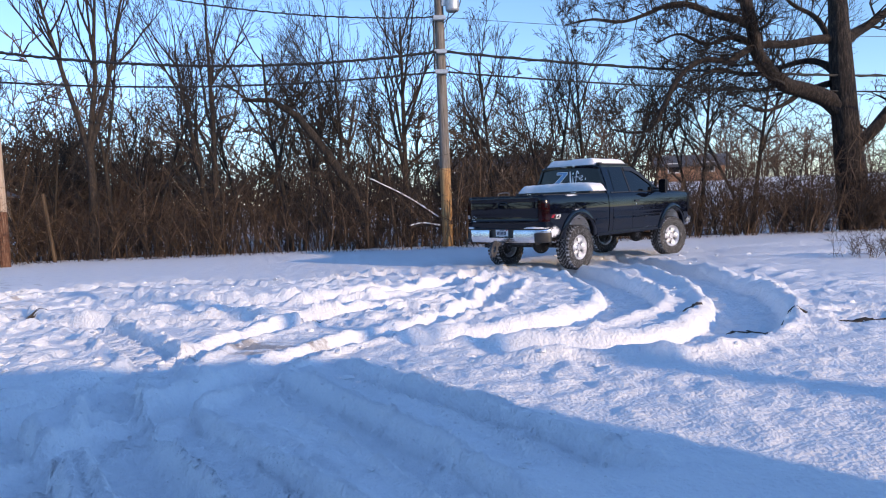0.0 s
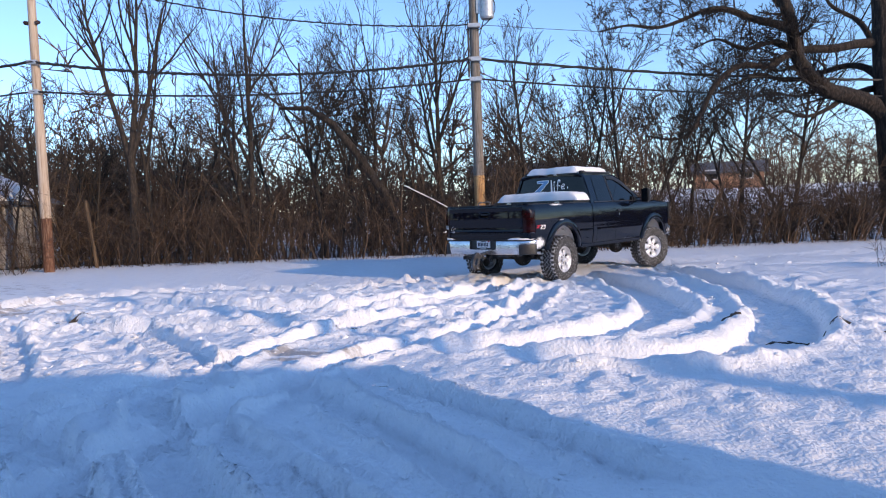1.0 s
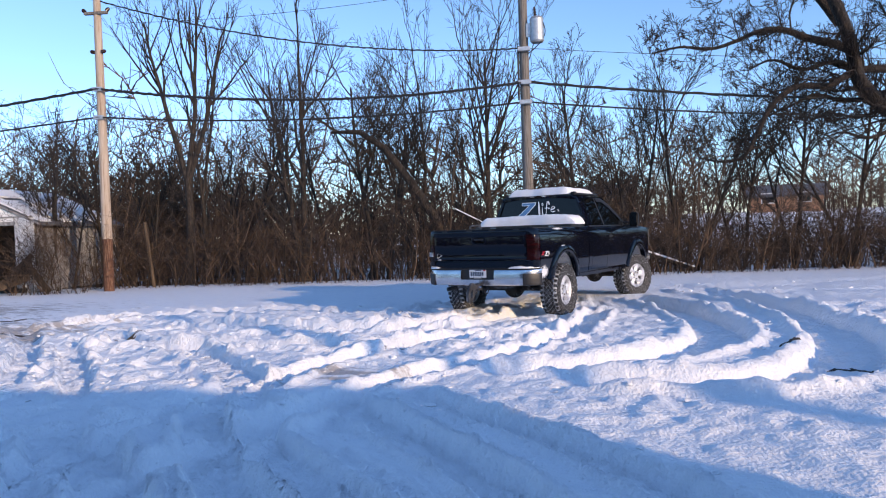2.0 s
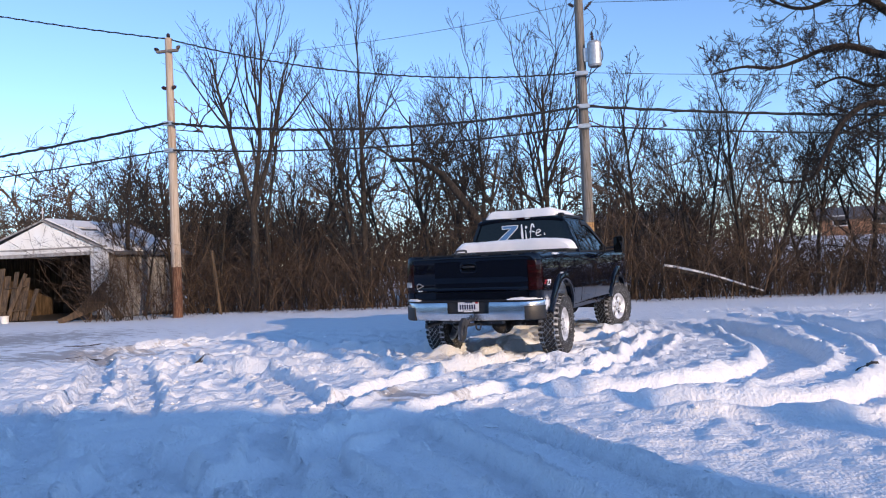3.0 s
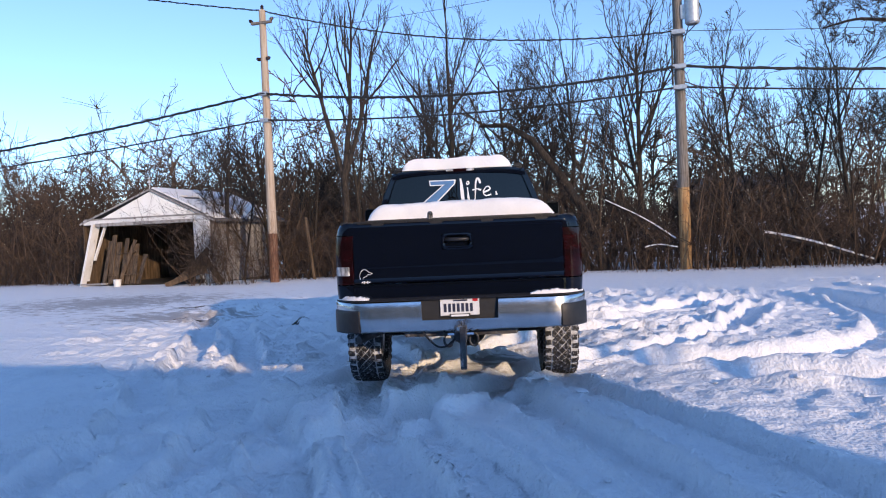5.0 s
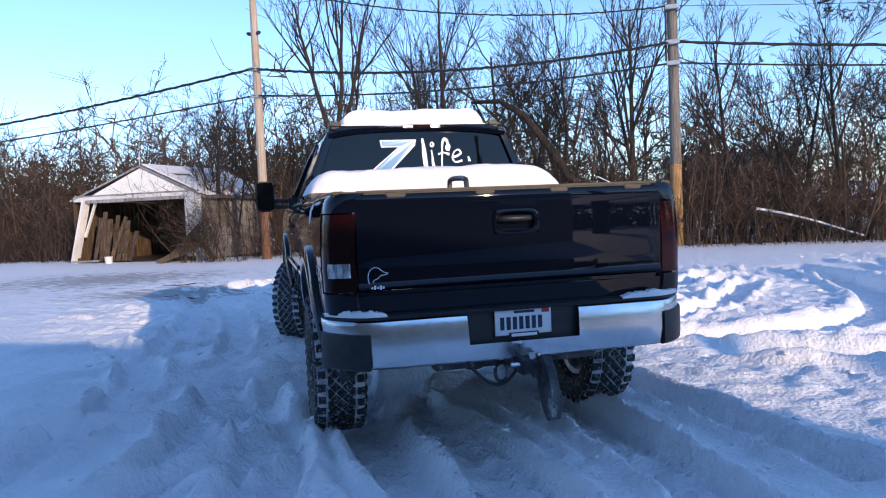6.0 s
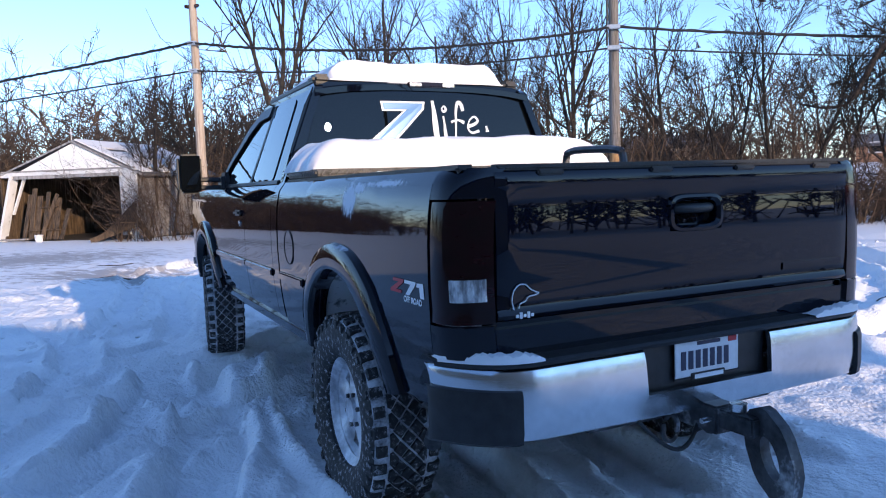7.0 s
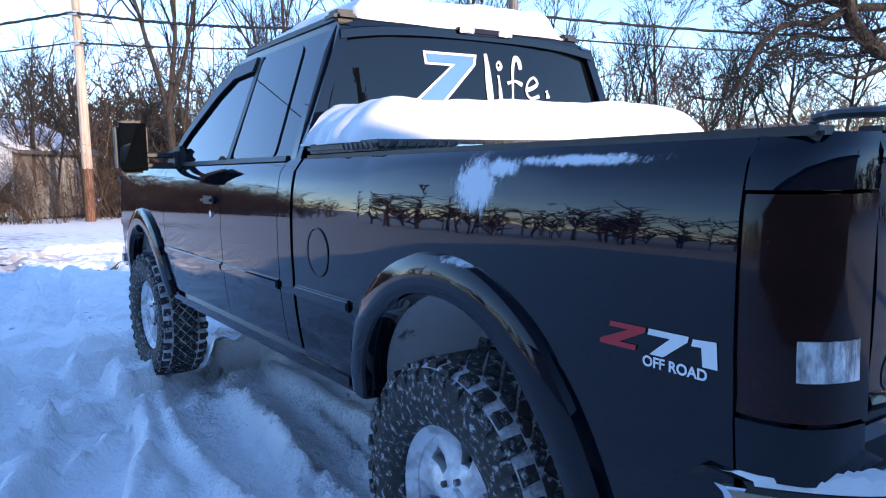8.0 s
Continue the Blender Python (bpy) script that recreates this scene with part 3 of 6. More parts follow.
# ---- garage ----
def garage():
    e = new("garage")
    e.location = (0, 0, 0)
    tagged(e, "old white single garage with an open dark doorway", "garage")
    x0, x1, y0, y1, eave, xa, za = -19.95, -14.75, 20.8, 25.3, 2.12, -17.02, 3.16
    # gable above the beam, boards end to end
    n = 7
    for k in range(n):
        z0, z1 = eave + 0.17 + (za - eave - 0.17) * k / n, eave + 0.17 + (za - eave - 0.17) * (k + 1) / n - 0.001
        f0, f1 = (za - z0) / (za - eave), (za - z1) / (za - eave)
        bm = bmesh.new()
        vs = [bm.verts.new(p) for p in ((xa + (x0 + 0.35 - xa) * f0, y0, z0), (xa + (x1 - xa) * f0, y0, z0), (xa + (x1 - xa) * f1, y0 + 0.003, z1), (xa + (x0 + 0.35 - xa) * f1, y0 + 0.003, z1))]
        fc = bm.faces.new(vs)
        r = bmesh.ops.extrude_face_region(bm, geom=[fc])
        bmesh.ops.translate(bm, vec=(0, 0.05, 0), verts=[v for v in r["geom"] if isinstance(v, bmesh.types.BMVert)])
        part("gable_board", bm, GABLE_SUNLIT, e, smooth=False)
    part("door_beam", box(x0 + 0.1, x1, y0 - 0.03, y0 + 0.09, eave + 0.01, eave + 0.165, 0.008), WHITE_PAINT, e)
    # grey rail and strip also paint the dark shadow line below the gable
    part("door_rail", box(x0 + 0.6, x1 - 0.55, y0 - 0.07, y0 - 0.031, eave - 0.06, eave + 0.05, 0.006), GREY_BOARD, e)
    part("gable_shade_strip", box(x0 + 0.15, x1, y0 - 0.05, y0 - 0.004, eave + 0.168, eave + 0.215, 0.006), GREY_BOARD, e)
    # leaning left post of two boards, boarded right pier
    part("post", bar((-20.0, y0 + 0.02, 0.0), (-19.35, y0 + 0.02, eave + 0.05), 0.34, 0.09, 0.008), WHITE_PAINT, e, "leaning white door post")
    part("post", bar((-19.55, y0 + 0.10, 0.9), (-19.0, y0 + 0.10, eave + 0.02), 0.10, 0.06, 0.006), WHITE_PAINT, e)
    for k in range(4):
        xk = -15.36 + 0.16 * k
        part("pier_board", box(xk, xk + 0.152, y0, y0 + 0.04, 0.0 if k > 1 else 0.15, eave, 0.005), WHITE_PAINT, e)
    # side and back walls of upright boards
    for k in range(18):
        yk = y0 + 0.06 + k * 0.247
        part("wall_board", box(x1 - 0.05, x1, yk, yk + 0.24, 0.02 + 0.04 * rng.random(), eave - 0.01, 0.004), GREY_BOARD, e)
        # left boards browner and darker than the right, painting in indoor shade
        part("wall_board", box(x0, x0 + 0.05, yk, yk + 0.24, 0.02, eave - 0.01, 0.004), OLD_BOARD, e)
    # back wall this dark so the shade inside is in its colour
    part("back_wall", box(x0 + 0.051, x1 - 0.051, y1 - 0.06, y1, 0, eave), EARTH_AND_SHADE, e)
    bm = bmesh.new()
    vs = [bm.verts.new(p) for p in ((x0, y1 - 0.06, eave), (x1, y1 - 0.06, eave), (xa, y1 - 0.06, za))]
    fc = bm.faces.new(vs)
    r = bmesh.ops.extrude_face_region(bm, geom=[fc])
    bmesh.ops.translate(bm, vec=(0, 0.05, 0), verts=[v for v in r["geom"] if isinstance(v, bmesh.types.BMVert)])
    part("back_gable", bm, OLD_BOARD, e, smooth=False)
    # roof: two decks, snow lying on both
    for sx, xe in ((-1, x0 - 0.02), (1, x1 + 0.25)):
        f = (xe - xa) / ((x0 if sx < 0 else x1) - xa)
        ze = za - (za - eave) * f
        for name, lift, th, mat, inset in (("roof_deck", 0.0, 0.07, ROOFING, 0.0), ("roof_snow", 0.074, 0.05 if sx > 0 else 0.03, SNOW_CAP, 0.14)):
            bm = bmesh.new()
            m = 8
            grid = []
            for i in range(m + 1):
                row = []
                for j in range(9):
                    t = i / m * (1 if inset == 0 else 0.96)
                    yy = y0 - 0.03 + inset * 1.2 + (y1 + 0.2 - y0 - inset * 2) * j / 8
                    wob = 0.02 * math.sin(3.1 * i + 1.7 * j) if inset else 0
                    row.append(bm.verts.new((xa + (xe - xa) * t, yy, za + 0.03 + (ze - za) * t + lift + wob * 0.3)))
                grid.append(row)
            fs = [bm.faces.new((grid[i][j], grid[i + 1][j], grid[i + 1][j + 1], grid[i][j + 1])) for i in range(m) for j in range(8) if not (inset and sx > 0 and (i > 6 and (j * 5 + i) % 3 == 0 or i == 2 and j in (1, 2, 5)))]
            r = bmesh.ops.extrude_face_region(bm, geom=fs)
            bmesh.ops.translate(bm, vec=(0, 0, th), verts=[v for v in r["geom"] if isinstance(v, bmesh.types.BMVert)])
            part(name, bm, mat, e, "patchy snow lying on the roof" if inset else "")
    part("fascia", bar((x0 - 0.03, y0 - 0.046, 2.16), (xa, y0 - 0.046, za + 0.06), 0.03, 0.05), GREY_BOARD, e)
    part("fascia", bar((x1 + 0.25, y0 - 0.046, 2.07), (xa, y0 - 0.046, za + 0.06), 0.03, 0.05), GREY_BOARD, e)
    bm = rod((xa, y0, za + 0.05), (xa, y0, za + 0.42), 0.012, n=8)
    bmesh.ops.create_icosphere(bm, subdivisions=2, radius=0.05, matrix=Matrix.Translation((xa, y0, za + 0.33)))
    rod((xa, y0, za + 0.42), (xa, y0, za + 0.5), 0.03, 0.004, n=8, bm=bm)
    part("finial", bm, WHITE_PAINT, e)
    # earth floor, its dark tone adding to the painted shade inside
    part("dirt_floor", box(x0 + 0.06, x1 - 0.06, y0 + 0.1, y1 - 0.07, -0.1, 0.03), EARTH_AND_SHADE, e)
    return e


garage()


def stacked_boards():
    # broken door panels leaning inside and outside the doorway
    e = new("broken_door")
    tagged(e, "broken brown plank door leaning in the garage doorway", "door")
    for k in range(7):
        x = -19.05 + 0.24 * k
        h = (1.55, 1.75, 1.5, 1.62, 1.3, 1.42, 1.05)[k]
        part("plank", bar((x, 20.72 + 0.02 * (k % 2), 0.06), (x + 0.10 - 0.05 * (k % 3), 21.05, h), 0.21, 0.03, 0.004), OLD_BOARD, e)
    for z, x0, x1 in ((0.35, -18.9, -17.6), (1.1, -18.5, -17.8)):
        part("batten", bar((x0, 20.70 + z * 0.17, z), (x1, 20.70 + z * 0.17, z + 0.04), 0.10, 0.03, 0.004), OLD_BOARD, e)
    part("brace", bar((-18.35, 20.68, 0.1), (-17.75, 20.86, 1.55), 0.03, 0.12, 0.004), OLD_BOARD, e)
    e = new("plank_stack")
    tagged(e, "fallen plank panel propped against the garage pier", "wooden panel")
    for k in range(6):
        a, b = Vector((-15.95 + 0.05 * k, 20.55 - 0.17 * k, 0.04)), Vector((-14.75 + 0.05 * k, 20.70 - 0.10 * k, 1.15 - 0.13 * k))
        part("plank", bar(a, b, 0.03, 0.165, 0.004), OLD_BOARD, e)
    part("plank", bar((-14.75, 20.3, 1.0), (-13.9, 20.2, 0.05), 0.03, 0.2, 0.004), OLD_BOARD, e)
    e = new("board")
    tagged(e, "loose weathered board lying by the garage door", "board")
    part("plank", bar((-19.7, 20.4, 0.08), (-18.6, 20.35, 0.10), 0.16, 0.05, 0.004), GREY_BOARD, e)
    b = part("bucket", rod((-18.1, 20.3, 0.0), (-18.1, 20.3, 0.24), 0.11, 0.13, n=16), WHITE_PAINT)
    tagged(b, "white plastic bucket standing in the snow", "bucket")


stacked_boards()
# ---- trees, brush and woods, all bare ----
def unit(v):
    return v / (np.linalg.norm(v) + 1e-9)


def grow(r, out, start, d, length, rad, level, spec):
    """Adds a branch and its children to out, as six points and radii each."""
    wander, up, kids, ratio, spread = spec[level]
    x, y, z = start
    g = r.gauss
    q = 1 / math.sqrt(d[0] ** 2 + d[1] ** 2 + d[2] ** 2 + 1e-9)
    dx, dy, dz = d[0] * q, d[1] * q, d[2] * q
    pts, dirs, step = [(x, y, z)], [], length / 5
    for k in range(5):
        dx, dy, dz = dx + g(0, wander), dy + g(0, wander), dz + g(0, wander) + up
        q = 1 / math.sqrt(dx * dx + dy * dy + dz * dz + 1e-9)
        dx, dy, dz = dx * q, dy * q, dz * q
        x, y, z = x + dx * step, y + dy * step, z + dz * step
        pts.append((x, y, z))
        dirs.append((dx, dy, dz))
    tip = 0.28 if level < len(spec) - 1 else 0.45
    rr = [max(rad + (rad * tip - rad) * k / 5, 0.0058) for k in range(6)]
    out.append((level, pts, rr))
    if level + 1 >= len(spec):
        return
    n = max(1, int(round(kids * r.uniform(0.75, 1.25))))
    first = 0.42 if level == 0 else 0.2
    for k in range(n):
        f = first + (0.99 - first) * (k + r.uniform(0.1, 0.9)) / n
        i = min(int(f * 5), 4)
        w = f * 5 - i
        a, b, t = pts[i], pts[i + 1], dirs[i]
        p = [a[m] + (b[m] - a[m]) * w for m in range(3)]
        v = (g(0, 1), g(0, 1), g(0, 1))
        s = (t[1] * v[2] - t[2] * v[1], t[2] * v[0] - t[0] * v[2], t[0] * v[1] - t[1] * v[0])
        q = 1 / math.sqrt(s[0] ** 2 + s[1] ** 2 + s[2] ** 2 + 1e-9)
        ang = spread * r.uniform(0.7, 1.3)
        c, sn = math.cos(ang), math.sin(ang) * q
        grow(r, out, p, [t[m] * c + s[m] * sn for m in range(3)], length * ratio * r.uniform(0.7, 1.2) * (1.15 - 0.55 * f), max(rr[i] * 0.62, 0.0065), level + 1, spec)


def tree_object(name, out, bark, label, category="tree", group="bare trees", thin=0.006):
    e = new(name)
    tagged(e, label, category, group)
    for l, p, r in out:
        if l < 2:
            V, F = tubes(np.array(p)[None], np.array(r)[None], 10 if l == 0 else 6)
            ob = new("trunk" if l == 0 else "limb", mesh_np("wood", V, F))
            ob.data.materials.append(bark)
            ob.parent = e
    sel = [(p, np.maximum(r, thin)) for l, p, r in out if l > 1]
    keep = [0, 2, 5]
    V, F = tubes(np.array([p for p, _ in sel])[:, keep], np.array([r for _, r in sel])[:, keep], 3)
    ob = new("crown", mesh_np("crown", V, F))
    ob.data.materials.append(bark)
    ob.parent = e
    tagged(ob, kind="stuff")
    return e


SLIM = [(0.05, 0.06, 8, 0.52, 0.55), (0.09, 0.08, 6, 0.54, 0.52), (0.11, 0.08, 4, 0.58, 0.5), (0.13, 0.05, 2, 0.62, 0.5), (0.14, 0.03, 0, 0, 0)]
BROAD = [(0.06, 0.05, 9, 0.56, 0.68), (0.10, 0.09, 6, 0.54, 0.55), (0.12, 0.08, 4, 0.58, 0.52), (0.14, 0.05, 2, 0.62, 0.5), (0.14, 0.02, 0, 0, 0)]
UPRIGHT = [(0.05, 0.05, 8, 0.56, 0.50), (0.09, 0.13, 5, 0.55, 0.5), (0.11, 0.10, 3, 0.58, 0.5), (0.12, 0.05, 0, 0, 0)]


def tree(az, dist, height, rad, seed, spec, trunks=((0, 0, 1),), label="tall bare tree rising out of the brush", fork=0.0):
    r = random.Random(seed)
    out = []
    foot = np.array([0.0, 0, -0.8])
    if fork:
        zs = np.linspace(-0.8, fork, 6)
        p = [(0.06 * math.sin(1.3 * z + seed), 0.04 * math.sin(0.9 * z), z) for z in zs]
        out.append((0, p, list(np.linspace(rad * 1.1, rad * 0.85, 6))))
        foot = np.array(p[-1])
    for k, (dx, dy, f) in enumerate(trunks):
        grow(r, out, foot + (0 if fork else np.array([0.25 * k, 0.1 * k, 0])), np.array([dx, dy, 1.0]), (height - max(fork, 0)) * f + (0 if fork else 0.8), rad * (0.72 if fork else f), 0, spec)
    e = tree_object("tree", out, BARK, label)
    e.location = (-math.sin(radians(az)) * dist, math.cos(radians(az)) * dist, 0)
    return e


tree(25.3, 25.5, 9.0, 0.135, 11, UPRIGHT, ((-0.24, 0.05, 0.98), (0.10, -0.05, 1.0), (0.30, 0.1, 0.85)), "tall slim forked bare tree behind the brush", fork=3.3)
tree(24.3, 26.2, 7.2, 0.080, 12, UPRIGHT, ((0.25, 0, 1), (-0.1, 0, 0.8)), fork=2.8)
tree(17.2, 25.0, 7.7, 0.136, 13, SLIM, ((0.06, 0, 1.0), (-0.22, 0.05, 0.85), (-0.4, 0.0, 0.6)), "multi-stemmed bare tree with fine spreading twigs")
tree(11.6, 26.0, 6.6, 0.112, 14, BROAD, ((-0.12, 0, 1.0), (0.22, 0.1, 0.8)))
tree(8.4, 26.5, 6.8, 0.096, 15, SLIM, ((0.1, 0, 1.0), (-0.25, 0.1, 0.85)))
tree(2.7, 25.2, 7.3, 0.128, 16, BROAD, ((0.02, 0, 1.0), (-0.12, 0.1, 0.85)), "dense bare tree with a rounded twiggy crown")
tree(-4.3, 25.0, 6.2, 0.088, 17, SLIM, ((0.02, 0, 1.0), (0.3, 0.1, 0.7), (-0.3, 0, 0.7)))
tree(-8.0, 25.5, 5.6, 0.080, 18, SLIM, ((0.15, 0, 1.0), (-0.3, 0.1, 0.8)))
tree(-11.6, 26.0, 5.9, 0.088, 19, SLIM, ((-0.1, 0, 1.0), (0.3, 0.1, 0.9)))
tree(-15.5, 27.5, 5.2, 0.080, 20, BROAD, ((0.1, 0, 1.0), (-0.3, 0.1, 0.8)))
tree(-19.0, 29.0, 6.2, 0.096, 21, BROAD, ((0.1, 0, 1.0), (-0.3, 0.1, 0.8)))
tree(-22.5, 30.0, 7.0, 0.096, 26, BROAD, ((0.1, 0, 1.0), (-0.3, 0.1, 0.8)))
tree(34.5, 26.5, 4.3, 0.088, 22, SLIM, ((0.1, 0, 1.0), (-0.25, 0.1, 0.9), (0.3, 0, 0.7)))
tree(31.0, 28.0, 4.6, 0.080, 23, SLIM, ((-0.1, 0, 1.0), (0.3, 0.1, 0.8)))
tree(21.5, 28.0, 6.0, 0.080, 24, SLIM, ((0.2, 0, 1.0), (-0.3, 0.1, 0.8)))
tree(6.0, 27.5, 6.0, 0.080, 25, SLIM, ((-0.35, 0, 1.0), (0.15, 0.1, 0.8)))
tree(29.0, 27.0, 4.6, 0.072, 27, SLIM, ((-0.35, 0, 1.0), (0.25, 0.1, 0.8)))
tree(14.5, 28.0, 6.0, 0.080, 28, SLIM, ((-0.25, 0, 1.0), (0.3, 0.1, 0.8)))


def leaning_tree():
    # dark, vine-hung tree that bends over the brush
    r = random.Random(31)
    out = []
    P = np.array([(-2.2, 24.2, -0.5), (-2.9, 24.2, 1.8), (-3.7, 24.2, 3.1), (-4.6, 24.3, 4.3), (-5.4, 24.3, 4.85), (-6.4, 24.4, 4.9)])
    out.append((0, P, np.array([0.17, 0.16, 0.14, 0.12, 0.09, 0.05])))
    tw = [(0.14, 0.02, 5, 0.62, 0.8), (0.16, -0.02, 3, 0.62, 0.7), (0.16, -0.03, 2, 0.6, 0.7), (0.16, 0, 0, 0, 0)]
    for k in range(46):
        f = r.uniform(0.15, 1)
        i = min(int(f * 5), 4)
        q = P[i] + (P[i + 1] - P[i]) * (f * 5 - i)
        grow(r, out, q, np.array([r.gauss(0, 1), r.gauss(0, 1), r.gauss(0, 1) + 0.1]), r.uniform(1.0, 2.4), 0.020, 2, [None, None] + tw)
    tree_object("leaning_tree", out, BARK, "dark leaning tree hung with dense tangled vines")


leaning_tree()


def oak():
    r = random.Random(41)
    out = []

    def limb(pts, r0, r1, depth=0.0):
        """A limb drawn in the upright plane of the trunk, then swung nearer or farther."""
        c = curve_pts([(x, z) for x, z in pts], 6)
        n = len(c)
        t = np.linspace(0, 1, n)
        k = (24.0 + depth * np.sin(2.2 * t) + 0.15 * np.sin(5 * t + r0 * 40)) / 24.0
        kink = 0.05 * np.sin(9 * t + 60 * r0)
        p3 = np.stack([c[:, 0] * k, 24.0 * k, 1.4 + (c[:, 1] + kink - 1.4) * k], -1)
        rr = r0 + (r1 - r0) * t ** 0.8
        out.append((0 if r0 > 0.5 else 1, p3, rr))
        return p3, rr

    SP = [(0.24, 0.05, 6, 0.60, 0.75), (0.24, 0.04, 4, 0.62, 0.7), (0.22, 0.03, 2, 0.62, 0.7), (0.2, 0, 0, 0, 0)]

    def dress(p3, rr, n, l0, l1, start=0.25):
        for k in range(n):
            f = start + (1 - start) * (k + r.uniform(0, 1)) / n
            x = f * (len(p3) - 1)
            i = min(int(x), len(p3) - 2)
            q = p3[i] + (p3[i + 1] - p3[i]) * (x - i)
            t = unit(p3[i + 1] - p3[i])
            side = unit(np.cross(t, np.array([r.gauss(0, 1), r.gauss(0, 1), r.gauss(0, 1)])))
            d = t * 0.45 + side + np.array([0, 0, 0.12])
            grow(r, out, q, d, r.uniform(l0, l1) * (1.1 - 0.5 * f), min(max(0.35 * rr[i], 0.016), 0.05), 2, [None, None] + SP)

    limb([(13.45, -0.6), (13.28, 1.3), (13.1, 3.0), (12.95, 5.0), (12.87, 6.2), (12.8, 7.3), (12.5, 9.5), (12.9, 11.5)], 0.54, 0.20)
    for pts, r0, r1, dep, n, l0, l1 in (
            ([(12.95, 3.75), (12.45, 4.15), (11.7, 4.42), (11.15, 4.62), (10.62, 5.15), (10.25, 5.75), (10.1, 6.5), (9.85, 7.4), (9.2, 9.0)], 0.30, 0.16, -1.2, 16, 1.0, 2.2),
            ([(12.8, 6.05), (12.2, 6.1), (11.3, 5.97), (10.5, 5.95), (9.9, 5.75), (9.34, 5.45), (8.43, 5.48), (7.7, 4.98), (7.25, 4.2), (6.95, 3.66), (6.67, 3.4), (6.1, 3.35), (5.5, 3.45)], 0.17, 0.03, -2.0, 26, 0.8, 2.0),
            ([(10.1, 6.5), (9.6, 6.8), (8.8, 7.05), (8.1, 7.3), (7.4, 7.26), (6.7, 7.0), (5.93, 6.85), (5.0, 7.0), (4.13, 6.85)], 0.15, 0.025, -1.5, 26, 0.8, 1.8),
            ([(12.8, 4.9), (12.3, 5.3), (11.7, 5.42), (10.8, 5.2), (9.9, 5.0), (9.0, 5.2), (8.43, 5.0), (7.6, 4.7), (6.97, 4.3)], 0.14, 0.025, 1.8, 22, 0.8, 1.8),
            ([(12.6, 4.6), (11.9, 4.5), (11.0, 4.75), (10.2, 4.5), (9.3, 4.6), (8.4, 4.2)], 0.12, 0.02, 2.5, 12, 0.8, 1.6),
            ([(13.2, 2.6), (13.9, 3.1), (14.9, 4.1), (16.2, 4.6), (18.0, 5.4)], 0.26, 0.06, -0.5, 10, 1.0, 2.2),
            ([(13.0, 5.9), (13.7, 6.4), (14.8, 7.1), (16.5, 7.6)], 0.22, 0.06, 1.0, 9, 1.0, 2.2),
            ([(9.76, 7.4), (9.0, 8.4), (8.0, 8.8), (6.8, 8.6), (5.6, 9.1)], 0.16, 0.03, -0.8, 16, 1.0, 2.0),
            ([(12.6, 8.0), (11.4, 8.8), (10.0, 9.8), (8.6, 10.0)], 0.2, 0.04, 0.8, 12, 1.2, 2.4),
            ([(11.7, 4.45), (11.2, 4.05), (10.5, 3.9), (9.8, 4.05), (9.1, 3.8)], 0.10, 0.02, -1.0, 12, 0.7, 1.5),
            ([(10.2, 5.9), (9.5, 6.2), (8.6, 6.1), (7.8, 6.35), (7.0, 6.1)], 0.11, 0.02, -1.8, 18, 0.7, 1.6),
            ([(12.9, 5.2), (12.2, 6.7), (11.3, 7.2), (10.9, 8.0)], 0.13, 0.03, 1.2, 12, 0.8, 1.8)):
        p3, rr = limb(pts, r0, r1, dep)
        dress(p3, rr, n, l0, l1)
    tree_object("oak_tree", out, OAK_BARK, "huge old oak with twisting bare limbs", "tree", thin=0.0075)


oak()


